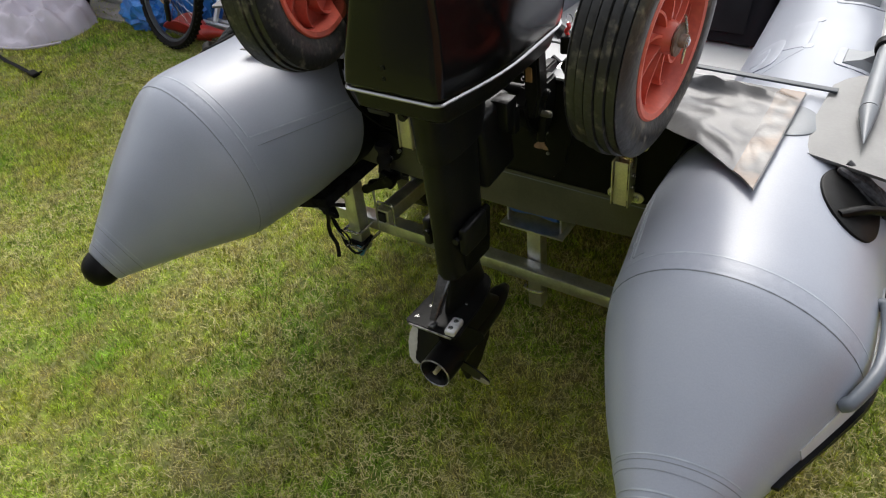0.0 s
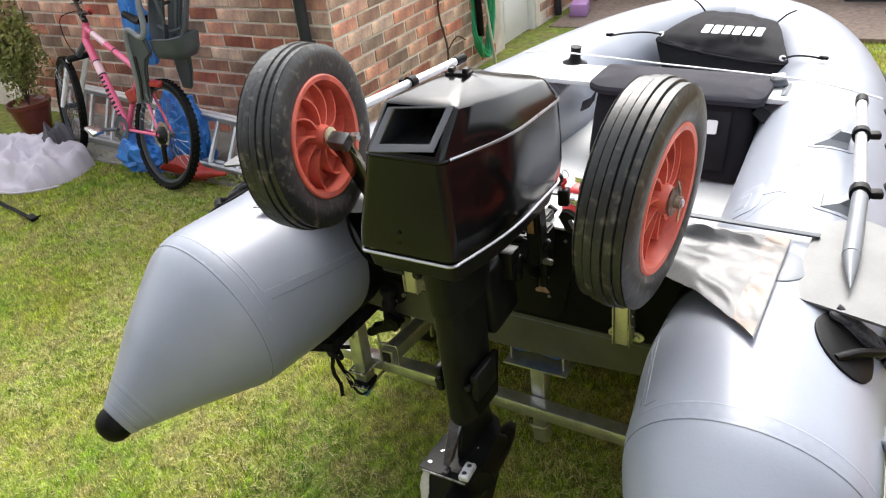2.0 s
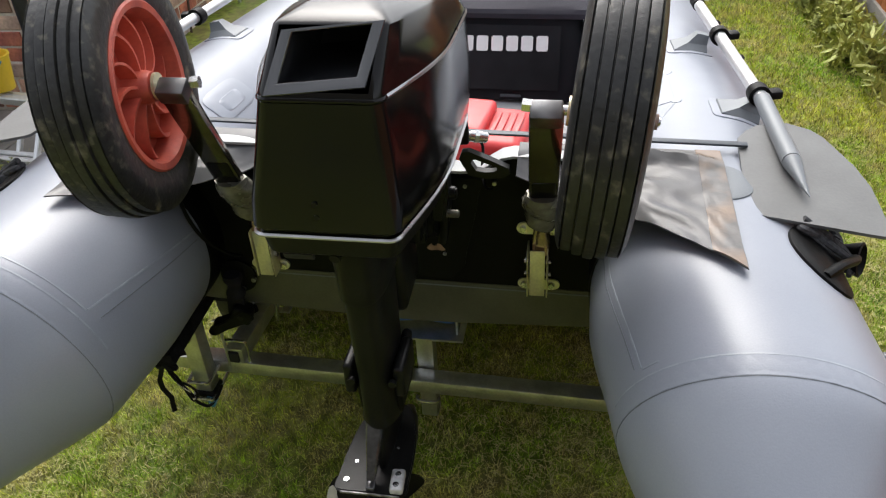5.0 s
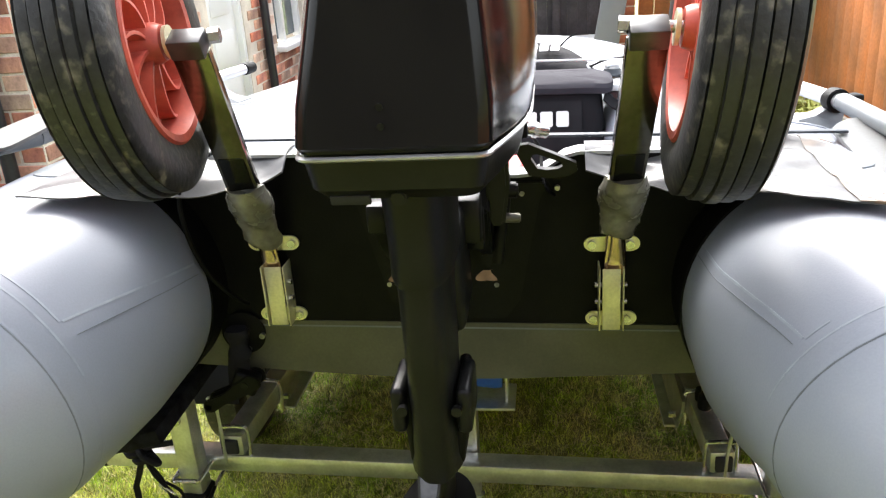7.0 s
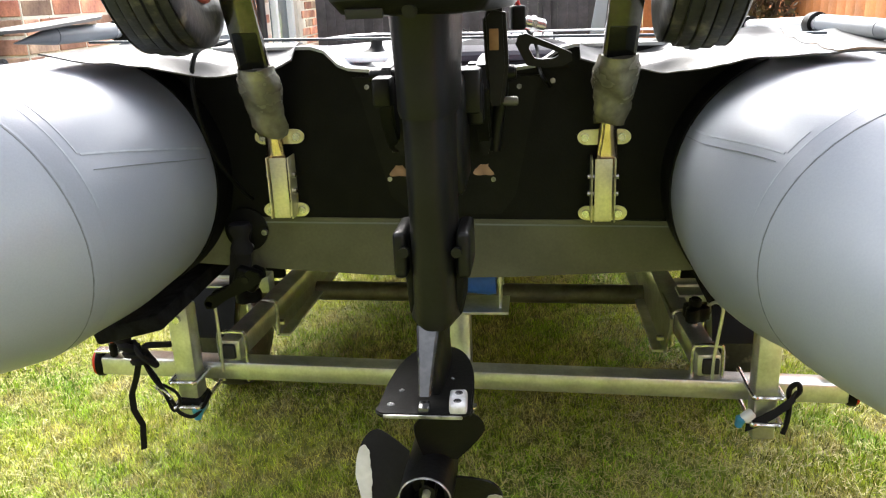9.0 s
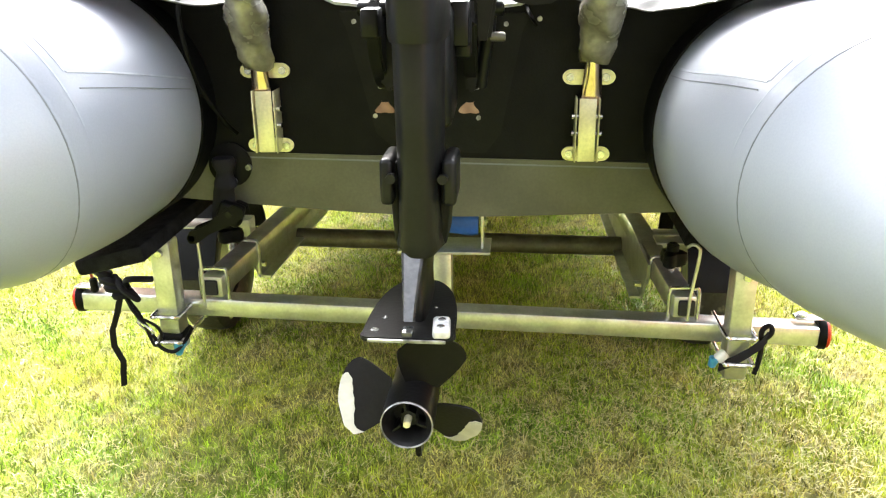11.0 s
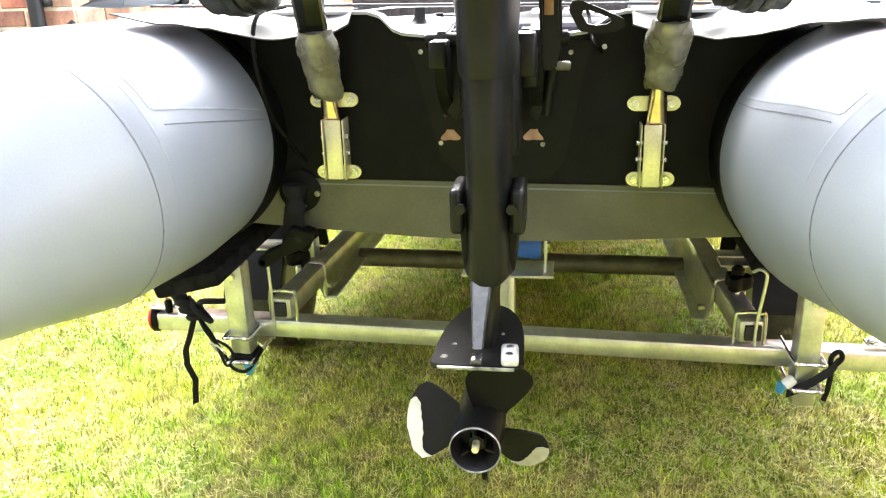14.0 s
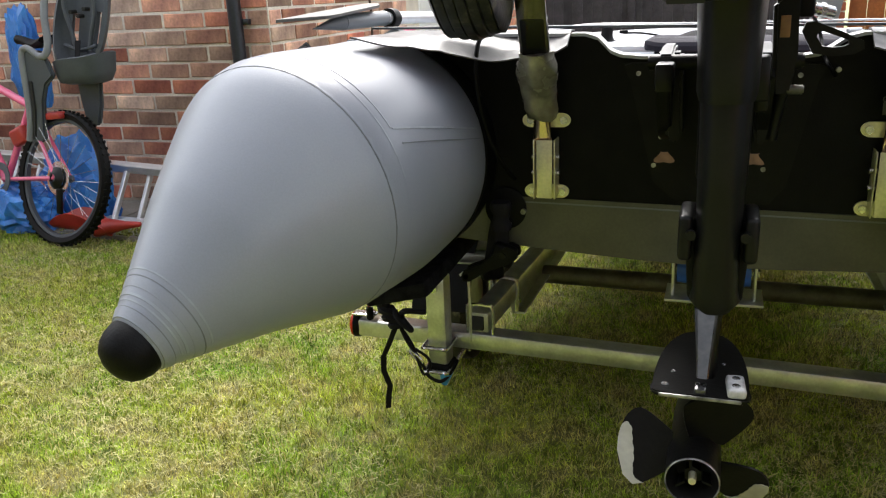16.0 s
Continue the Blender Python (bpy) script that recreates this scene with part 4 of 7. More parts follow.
for s in (-1, 1):
    bx = BEAM_X[s]
    z = at_beam(bx, 0.0)
    part("side_beam", box((0.05, 1.7, 0.05), (bx - s * 0.05, 0.85, z + 0.382), (0, 0, 3.2 * s), 0.006), GALV, trailer)
    # the beam is solid; a dark plate paints its hollow end's shade
    part("beam_end_shade", box((0.034, 0.01, 0.034), (bx, -0.002, z + 0.382), (0, 0, 3.2 * s), 0.003), DARK_VOID, trailer, "dark plate for the shade in the beam's open end")
    near = 0.235 if s > 0 else 0.265
    web = [(near - 0.045, z + 0.405), (near - 0.04, z + 0.375), (near + 0.03, z + 0.288), (1.64, z + 0.243), (1.64, z + 0.410)]
    ch = prism(web, "x", s * 0.486 + 0.012, s * 0.480 + 0.012)
    ch = prism([(near + 0.03, z + 0.288), (near + 0.03, z + 0.294), (1.64, z + 0.249), (1.64, z + 0.243)], "x", s * 0.48 + 0.012, s * 0.455 + 0.012, ch)
    part("frame_channel", ch, GALV, trailer, smooth=20)
    part("channel_bolt", rod((s * 0.478 + 0.012, near + 0.02, z + 0.33), (s * 0.462 + 0.012, near + 0.02, z + 0.33), 0.008, seg=6), STEEL, trailer)
    px = 0.648 if s > 0 else -0.570
    pz = at_beam(px, 0.0)
    part("upright_post", box((0.047, 0.050, 0.26), (px, -0.02, pz + 0.37), (0, 0, 0), 0.007), GALV, trailer)
    for zz in (0.345, 0.285):
        flat_u(trailer, px, -0.022, pz + zz - (0.012 if s < 0 else 0.0), 0.029, 0.09)
    part("post_bracket", box((0.02, 0.05, 0.07), (px + s * 0.01, -0.02, pz + 0.495), (0, 18 * s, 0), 0.004), GALV, trailer)
    part("bolt_head", rod((px, -0.055, pz + 0.475), (px, -0.04, pz + 0.475), 0.009, seg=6), STEEL, trailer)
    part("bunk", box((0.15, 1.15 if s < 0 else 0.94, 0.036), (s * 0.615, 0.40 if s < 0 else 0.505, at_beam(s * 0.62, 0.512)), (1.0, 14 * s, 0), 0.01), CARPET, trailer, "black carpeted support plank")
    u_bolt(trailer, bx - s * 0.002, 0.02, z + 0.30, z + 0.418, 0.030, 0.0045)
    u_bolt(trailer, bx - s * 0.01, 0.215, z + 0.33, z + 0.416, 0.032)
    # locking knob on the beam
    kx, ky = (0.538, 0.155) if s > 0 else (-0.506, 0.205)
    part("knob_bolt", rod((kx, ky, z + 0.38), (kx, ky, z + 0.425), 0.008, seg=10), STEEL, trailer)
    lobes = []
    for zz, g in ((0.418, 0.72), (0.424, 0.95), (0.438, 1.0), (0.450, 0.92), (0.455, 0.6)):
        lobes.append([(kx + g * (0.027 + 0.008 * math.cos(3 * a)) * math.cos(a), ky + g * (0.027 + 0.008 * math.cos(3 * a)) * math.sin(a), z + zz) for a in [2 * math.pi * k / 30 for k in range(30)]])
    part("knob", rod((kx, ky, z + 0.45), (kx, ky, z + 0.472), 0.014, seg=14, bm=skin(lobes), bevel=0.004), BLACK_RUBBER, trailer, "black plastic lobed knob")
    hx = 0.548 if s > 0 else -0.500
    part("hook_rod", hose([(hx, -0.006, 0.345), (hx + 0.002, -0.006, 0.40), (hx + 0.008 * (1 + s) * 0.8, -0.004, 0.49), (hx + 0.008 * (1 + s) * 0.8 - 0.004, -0.002, 0.508), (hx + 0.008 * (1 + s) * 0.8 - 0.014, 0.004, 0.511), (hx + 0.008 * (1 + s) * 0.8 - 0.024, 0.012, 0.502)], 0.0036, 8), GALV, trailer, "bent galvanised hook rod")
    # black sleeve on one post's foot
    if s < 0:
        part("post_sleeve", box((0.058, 0.062, 0.026), (px + 0.002, -0.02, pz + 0.276), (0, 4, 0), 0.01, seg=3), BLACK_RUBBER, trailer, "black rubber sleeve round the post foot")
    # cross straps, mudguards and wheels
    part("strut", box((0.26, 0.06, 0.006), (s * 0.66, 0.34, z + 0.415), (0, 0, 0), 0.002), GALV, trailer)
    part("strut", box((0.22, 0.05, 0.05), (s * 0.66, 0.50, z + 0.36), (0, 0, 0), 0.004), GALV, trailer)
    wx = s * 0.72
    guard = []
    for k in range(13):
        a = radians(10 + 160 * k / 12)
        guard.append([(wx - 0.085, 0.64 - 0.25 * math.cos(a), 0.20 + 0.25 * math.sin(a)), (wx + 0.085, 0.64 - 0.25 * math.cos(a), 0.20 + 0.25 * math.sin(a))])
    part("mudguard", sheet(guard, 0.006), BLACK_RUBBER, trailer, "black plastic mudguard")
    prof = [(0.10, -0.04), (0.13, -0.055), (0.175, -0.058), (0.195, -0.045), (0.2, -0.02), (0.2, 0.02), (0.195, 0.045), (0.175, 0.058), (0.13, 0.055), (0.10, 0.04)]
    wheel = part("trailer_wheel", lathe(prof, (wx, 0.64, 0.198), (s, 0, 0), 44, closed=True), TYRE, trailer, "small black trailer tyre")
    part("hub", lathe([(0.105, -0.03), (0.105, 0.03), (0.06, 0.02), (0.03, 0.04), (0.001, 0.042)], (wx, 0.64, 0.198), (s, 0, 0), 30), GALV, wheel)
    # tail lamps at the beam ends
    lx = 0.013 + s * 0.827
    lz = at_beam(lx, 0.325)
    lamp = part("tail_lamp", lathe([(0.001, -0.014), (0.030, -0.014), (0.0335, -0.008), (0.0335, 0.002), (0.001, 0.003)], (lx, 0.035 - 0.009 * s, lz), (s, -0.12, 0), 30), BLACK_RUBBER, trailer, "round black tail lamp")
    part("lens", lathe([(0.030, 0.003), (0.030, 0.008), (0.022, 0.013), (0.001, 0.015)], (lx, 0.035 - 0.009 * s, lz), (s, -0.12, 0), 30), LENS_RED, lamp, "red and amber lens")
    part("lamp_bracket", box((0.06, 0.03, 0.005), (lx - s * 0.03, 0.035, lz + 0.033), (0, DEG, 0), 0.002), STEEL, trailer)
    part("bolt_head", rod((lx - s * 0.045, 0.035, lz + 0.034), (lx - s * 0.045, 0.035, lz + 0.042), 0.012, seg=12, bevel=0.002), STEEL, trailer)
    # lashing round the post, with a blue plug on a cable
    if s < 0:
        cable = [(-0.665, -0.045, 0.40), (-0.64, -0.06, 0.36), (-0.615, -0.062, 0.325), (-0.60, -0.060, 0.295), (-0.585, -0.064, 0.272), (-0.555, -0.066, 0.265), (-0.535, -0.05, 0.285), (-0.53, -0.02, 0.30)]
        part("lashing", hose(cable, 0.0044, 8), BLACK_RUBBER, trailer, "black cable tied to the post")
        part("lashing", hose([(-0.655, -0.05, 0.385), (-0.625, -0.058, 0.345), (-0.61, -0.062, 0.30), (-0.598, -0.062, 0.275), (-0.582, -0.062, 0.298), (-0.59, -0.06, 0.32), (-0.62, -0.055, 0.335)], 0.0034, 8), BLACK_RUBBER, trailer)
        part("shackle", hose([(-0.632, -0.062, 0.338), (-0.605, -0.066, 0.318), (-0.60, -0.062, 0.305), (-0.618, -0.06, 0.312), (-0.636, -0.058, 0.33)], 0.0028, 6), STEEL, trailer, "bright wire shackle")
        plug = (-0.548, -0.05)
    else:
        part("lashing", strip([(0.61, -0.052, 0.262), (0.635, -0.058, 0.278), (0.66, -0.060, 0.296), (0.690, -0.056, 0.318), (0.705, -0.045, 0.33)], 0.022, (0.1, 0.2, 1), 0.004), BLACK_CLOTH, trailer, "black webbing tied round the post")
        part("lashing", hose([(0.694, -0.045, 0.320), (0.712, -0.04, 0.338), (0.708, -0.035, 0.352), (0.692, -0.04, 0.340), (0.694, -0.044, 0.305), (0.690, -0.050, 0.275), (0.682, -0.056, 0.250)], 0.0055, 8), BLACK_RUBBER, trailer)
        part("plug_body", rod((0.622, -0.052, 0.296), (0.604, -0.054, 0.280), 0.0115, seg=14, bevel=0.002), ALU_WHITE, trailer, "pale plug body")
        plug = (0.600, -0.055)
    part("plug", rod((plug[0], plug[1], pz + (0.272 if s < 0 else 0.298)), (plug[0] - 0.006, plug[1], pz + (0.238 if s < 0 else 0.276)), 0.0165 if s < 0 else 0.0115, 0.007, seg=14, bevel=0.002), BLUE_PLASTIC, trailer, "blue plastic plug")
part("axle", rod((-0.66, 0.66, 0.285), (0.66, 0.66, 0.272), 0.028, bevel=0.004), DULL_STEEL, trailer, "dull olive-grey axle tube")
part("drawbar", box((0.06, 2.6, 0.06), (0.02, 2.3, 0.33), (0, 0, 0), 0.006), GALV, trailer)
part("centre_post", box((0.046, 0.046, 0.31), (0.022, 0.085, 0.315), (0, 0, 0), 0.006), GALV, trailer)
flat_u(trailer, 0.022, 0.083, 0.236, 0.029, -0.02)
flat_u(trailer, 0.022, 0.083, 0.285, 0.029, -0.02)
part("roller_plate", box((0.20, 0.10, 0.006), (0.03, 0.08, 0.472), (0, 0, 0), 0.001), GALV, trailer)
for x in (-0.055, 0.112):
    part("roller_cheek", box((0.006, 0.05, 0.08), (x, 0.08, 0.512), (0, 0, 0), 0.002), GALV, trailer)
    part("bolt_head", rod((x - 0.006, 0.08, 0.53), (x + 0.008, 0.08, 0.53), 0.012, seg=6), STEEL, trailer)
part("roller", lathe([(0.012, -0.075), (0.03, -0.075), (0.032, -0.06), (0.026, 0.0), (0.032, 0.06), (0.03, 0.075), (0.012, 0.075)], (0.028, 0.08, 0.53), (1, 0, 0), 28, closed=True), BLUE_ROLLER, trailer, "blue rubber keel roller")

# tie-down strap of the boat's left corner
tie = thing("ratchet_strap", (-0.5, 0.0, 0.35), "black ratchet strap from the transom to the trailer", "strap")
part("eye_patch", lathe([(0.045, 0), (0.046, 0.005), (0.036, 0.008), (0.001, 0.009)], (-0.408, -0.004, 0.672), (0, -1, 0), 28), BLACK_RUBBER, tie, "round black eye patch")
for dx, dz in ((0.027, 0.0), (0.0, -0.03)):
    part("rivet", rod((-0.400 + dx * 1.2, -0.018, 0.668 + dz), (-0.400 + dx * 1.2, -0.010, 0.668 + dz), 0.006, seg=10), BARE_ALU, tie)
part("webbing", strip([(-0.405, -0.018, 0.685), (-0.412, -0.030, 0.65), (-0.412, -0.032, 0.61), (-0.418, -0.030, 0.572)], 0.030, (1, 0.1, 0.1), 0.004), BLACK_CLOTH, tie)
part("webbing", strip([(-0.430, -0.016, 0.655), (-0.436, -0.024, 0.62), (-0.442, -0.022, 0.585), (-0.450, -0.014, 0.55)], 0.020, (1, -0.2, 0.3), 0.004), BLACK_CLOTH, tie)
bundle = []
for i in range(9):
    u = i / 8
    bundle.append([(-0.414 + (0.020 + 0.004 * math.sin(9 * u)) * math.copysign(abs(math.cos(a)) ** 0.6, math.cos(a)), -0.030 + (0.016 + 0.004 * math.sin(7 * u + 1)) * math.sin(a), 0.692 - 0.062 * u) for a in [2 * math.pi * k / 20 for k in range(20)]])
part("webbing_roll", skin(bundle), BLACK_CLOTH, tie, "thick roll of black webbing")
part("ratchet_body", box((0.052, 0.034, 0.046), (-0.408, -0.034, 0.575), (0, 22, 0), 0.008, seg=3), BLACK_RUBBER, tie)
lever = [(-0.375, 0.592), (-0.372, 0.574), (-0.40, 0.556), (-0.45, 0.534), (-0.482, 0.512), (-0.498, 0.512), (-0.502, 0.526), (-0.492, 0.541), (-0.455, 0.556), (-0.425, 0.580), (-0.395, 0.600)]
for y in (-0.052, -0.020):
    part("ratchet_lever", prism(lever, "y", y - 0.004, y + 0.004, bevel=0.002), BLACK_RUBBER, tie)
part("ratchet_grip", rod((-0.490, -0.056, 0.524), (-0.490, -0.016, 0.524), 0.009, seg=12, bevel=0.002), BLACK_RUBBER, tie)
part("ratchet_spool", rod((-0.405, -0.058, 0.578), (-0.405, -0.012, 0.578), 0.009, seg=14, bevel=0.002), BLACK_PAINT, tie)
part("hook", hose([(-0.490, -0.03, 0.524), (-0.498, -0.012, 0.515), (-0.496, 0.004, 0.505), (-0.486, 0.004, 0.512)], 0.005, 8), STEEL, tie)
tail = thing("strap_end", (-0.70, 0.03, 0.12), "loose black strap end dangling beside the trailer", "strap")
part("loose_webbing", strip([(-0.655, -0.04, 0.40), (-0.675, -0.045, 0.375), (-0.70, -0.02, 0.33), (-0.728, 0.0, 0.28), (-0.735, 0.01, 0.235), (-0.725, 0.02, 0.19), (-0.735, 0.03, 0.155), (-0.74, 0.033, 0.118)], 0.014, (0.8, 0.6, 0.1), 0.0025), BLACK_CLOTH, tail)
for k, (dx, dz, r) in enumerate(((-0.022, 0.034, 0.017), (-0.008, 0.016, 0.021), (0.0, -0.002, 0.019), (0.012, -0.018, 0.016))):
    part("coil", lathe([(r - 0.009, -0.008), (r, -0.009), (r + 0.006, 0.0), (r, 0.009), (r - 0.009, 0.008)], (-0.680 + dx, -0.045, 0.405 + dz), (0.5 - 0.2 * k, 0.35, 1), 18, closed=True), BLACK_CLOTH, tail, "rolled black webbing" if k == 0 else "")
part("knot", hose([(-0.68, -0.04, 0.43), (-0.65, -0.07, 0.41), (-0.63, -0.05, 0.38), (-0.66, -0.03, 0.40), (-0.64, -0.06, 0.43), (-0.60, -0.03, 0.42)], 0.007, 8), BLACK_CLOTH, tail)
part("cord", hose([(-0.76, 0.0, 0.46), (-0.765, 0.01, 0.42), (-0.765, 0.02, 0.395)], 0.003, 6), material("red_cord", (0.5, 0.08, 0.03), 0.6, wear=0.1), tail, "thin red cord")
part("toggle", rod((-0.765, 0.02, 0.40), (-0.765, 0.02, 0.365), 0.009, seg=10, bevel=0.003), BLACK_RUBBER, tail)


# ---- outboard ----
EX = 0.030
motor = thing("outboard_motor", (EX, -0.3, 0.98), "black outboard motor with silver trim lines, clamped on the transom", "outboard motor")


def cowl_lean(z):
    """The cowl leans a little to its right as it rises."""
    return 0.0155 * min(1, max(0, (z - 1.15) / 0.225)) + 0.0105 * min(1, max(0, (z - 1.375) / 0.075))


def cowl_slice(z, yr, wr, wm, yf, n=14, round_r=0.022, lift=0.0):
    """A level outline of the cowl: near-flat rear with round corners, bulging sides, round front. lift raises the front."""
    pts = []
    for k in range(7):
        a = math.pi / 2 * k / 6
        pts.append((wr - round_r + round_r * math.sin(a), yr + round_r - round_r * math.cos(a)))
    for k in range(1, n):
        u = k / n
        pts.append((wr + (wm - wr) * math.sin(min(1, u * 1.7) * math.pi / 2), yr + round_r + (yf - 0.07 - yr - round_r) * u))
    for k in range(n // 2 + 1):
        a = math.pi / 2 * k / (n // 2)
        pts.append((wm * math.cos(a) ** 0.7 if k < n // 2 else 0.0, yf - 0.07 + 0.07 * math.sin(a)))
    full = pts + [(-x, y) for x, y in pts[-2::-1]]
    up = 0.018 - 0.008 * min(1, max(0, (z - 1.15) / 0.225))
    return [(EX + cowl_lean(z) + x, y - 0.021, z + up + lift * (y - yr) / (yf - yr)) for x, y in full]


def rear(z, yr, wr, wm, yf, r=0.022, lift=0.0):
    return cowl_slice(z, yr, wr, wm, yf, 14, r, lift)


def open_skin(loops, row):
    """A skin whose flat rear quad in one row is left open."""
    b = bmesh.new()
    rows = [[b.verts.new(p) for p in loop] for loop in loops]
    n = len(rows[0])
    for r, (r0, r1) in enumerate(zip(rows, rows[1:])):
        for i in range(n):
            if r == row and i == n - 1:
                continue
            j = (i + 1) % n
            b.faces.new((r0[i], r0[j], r1[j], r1[i]))
    b.faces.new(rows[0][::-1])
    b.faces.new(rows[-1])
    return b


def side_trim(loops, cut):
    """A silver line along the sides and front; the rear run is black like the cowl."""
    line, lip = skin(loops), skin(loops)
    bmesh.ops.delete(line, geom=[f for f in line.faces if len(f.verts) > 4 or f.calc_center_median().y < cut], context="FACES")
    bmesh.ops.delete(lip, geom=[f for f in lip.faces if len(f.verts) > 4 or f.calc_center_median().y >= cut], context="FACES")
    part("trim_line", line, TRIM, motor, "thin silver trim line")
    if lip.faces:
        part("rear_lip", lip, BLACK_GLOSS, motor)


body = [rear(*a) for a in ((1.149, -0.496, 0.112, 0.152, -0.022), (1.158, -0.503, 0.116, 0.156, -0.018), (1.205, -0.500, 0.114, 0.158, -0.014, 0.022, -0.006), (1.28, -0.490, 0.104, 0.153, -0.012, 0.022, -0.013), (1.362, -0.487, 0.0915, 0.143, -0.014, 0.022, -0.021))]
hood = [rear(*a) for a in ((1.371, -0.486, 0.0905, 0.141, -0.016, 0.020, -0.021), (1.378, -0.484, 0.0885, 0.139, -0.018, 0.018, -0.022), (1.450, -0.425, 0.083, 0.108, -0.03, 0.012, -0.066), (1.4535, -0.420, 0.080, 0.104, -0.036, 0.014, -0.066), (1.460, -0.39, 0.064, 0.085, -0.07, 0.02, -0.060), (1.465, -0.33, 0.042, 0.055, -0.14, 0.02, -0.042), (1.466, -0.28, 0.02, 0.03, -0.2, 0.015, -0.015))]
part("cowl", skin(body), BLACK_GLOSS, motor, smooth=35)
part("hood", open_skin(hood, 1), BLACK_GLOSS, motor, "glossy black hood with a rear air intake", smooth=35)
side_trim([rear(*a) for a in ((1.3635, -0.487, 0.0925, 0.144, -0.013, 0.021, -0.021), (1.3655, -0.488, 0.0935, 0.145, -0.012, 0.021, -0.021), (1.3675, -0.488, 0.0935, 0.145, -0.012, 0.021, -0.021), (1.3705, -0.486, 0.0915, 0.143, -0.014, 0.021, -0.021))], -0.476)
part("lower_tray", skin([rear(*a) for a in ((1.080, -0.41, 0.07, 0.10, -0.09), (1.085, -0.462, 0.096, 0.125, -0.06), (1.102, -0.484, 0.106, 0.14, -0.04), (1.140, -0.492, 0.111, 0.149, -0.028))]), BLACK_PAINT, motor, "black lower engine tray", smooth=35)
side_trim([rear(*a) for a in ((1.1405, -0.500, 0.114, 0.154, -0.02), (1.143, -0.5035, 0.1165, 0.157, -0.0165), (1.1455, -0.5035, 0.1165, 0.157, -0.0165), (1.148, -0.500, 0.114, 0.154, -0.02))], -1.0)
# the air intake: a rounded lip round a deep dark opening
quad = [Vector(hood[1][-1]), Vector(hood[1][0]), Vector(hood[2][0]), Vector(hood[2][-1])]
mid = sum(quad, Vector()) / 4
ux = (quad[1] - quad[0]).normalized()
uz = (quad[3] + quad[2] - quad[1] - quad[0]).normalized()
no = ux.cross(uz)
no = -no if no.y > 0 else no


def face_loop(ku, kv, out, back=0.0, rise=0.0):
    return [mid + ux * (p - mid).dot(ux) * ku + uz * ((p - mid).dot(uz) * kv + rise) + no * out + Vector((0, back, 0)) for p in quad]


BEZEL = material("satin_black_bezel", (0.016, 0.017, 0.019), 0.24, color2=(0.022, 0.022, 0.023), scale=30, fine=200, bump=0.05, wear=0.2, spec=1.0, coat=0.35)
part("intake_lip", skin([face_loop(1.0, 1.0, 0.0), face_loop(0.99, 0.98, 0.002), face_loop(0.80, 0.80, 0.002, 0, 0.006), face_loop(0.775, 0.77, 0.0005, 0, 0.006), face_loop(0.76, 0.75, -0.014, 0.01, 0.006)], caps=False), BEZEL, motor, "wide satin bezel round the air intake", smooth=50)
part("intake_duct", skin([face_loop(0.77, 0.76, -0.003, 0, 0.006), face_loop(0.76, 0.75, -0.02, 0.02, 0.006), face_loop(0.72, 0.60, -0.03, 0.16, 0.004)], caps=False), BEZEL, motor, "deep dark air intake duct", smooth=0)
part("intake_back", skin([face_loop(0.74, 0.62, -0.03, 0.155, 0.004), face_loop(0.74, 0.62, -0.03, 0.16, 0.004)]), DARK_VOID, motor, smooth=0)
latch = part("hood_latch", box((0.05, 0.036, 0.010), (EX + 0.032, -0.295, 1.474), (-8, 0, 8), 0.004), BLACK_RUBBER, motor, "black latch on the hood")
for dx in (-0.016, 0.016):
    part("latch_clip", box((0.012, 0.03, 0.012), (EX + 0.032 + dx, -0.295, 1.482), (-8, 0, 20), 0.003), BLACK_PAINT, latch)
for dz in (0.0, -0.022):
    part("rivet", rod((EX - 0.008, -0.524, 1.221 + dz), (EX - 0.008, -0.514, 1.221 + dz), 0.0045, seg=10), BLACK_PAINT, motor)
# a dark box on the tray paints the slot's shade
part("tray_slot_shade", box((0.05, 0.006, 0.014), (EX - 0.06, -0.489, 1.104), (20, 0, 0), 0.002), DARK_VOID, motor)
part("drain_bolt", rod((EX + 0.0, -0.496, 1.105), (EX + 0.0, -0.46, 1.110), 0.010, seg=12, bevel=0.002), BLACK_PAINT, motor)

# leg in three castings
def casting(rows, power=0.62):
    out = []
    for z, yb, yf, w in rows:
        ym, hy = (yb + yf) / 2, (yf - yb) / 2
        out.append([(EX + w * math.copysign(abs(math.cos(a)) ** power, math.cos(a)), ym + hy * math.copysign(abs(math.sin(a)) ** 0.8, math.sin(a)), z) for a in [2 * math.pi * k / 36 for k in range(36)]])
    return skin(out)


part("upper_leg", casting(((1.112, -0.45, -0.2, 0.05), (1.085, -0.44, -0.2, 0.05), (1.02, -0.435, -0.21, 0.046), (0.965, -0.432, -0.22, 0.045), (0.955, -0.43, -0.23, 0.042))), BLACK_PAINT, motor)
part("middle_leg", casting(((0.955, -0.424, -0.25, 0.038), (0.90, -0.424, -0.25, 0.037), (0.80, -0.418, -0.25, 0.036), (0.72, -0.415, -0.25, 0.035), (0.655, -0.41, -0.25, 0.037), (0.635, -0.408, -0.245, 0.042), (0.622, -0.405, -0.25, 0.030))), BLACK_PAINT, motor)
part("lower_leg", casting(((0.628, -0.405, -0.26, 0.027), (0.615, -0.40, -0.26, 0.017), (0.56, -0.41, -0.25, 0.012), (0.53, -0.42, -0.24, 0.012), (0.44, -0.40, -0.22, 0.018), (0.40, -0.40, -0.18, 0.024))), BLACK_PAINT, motor)
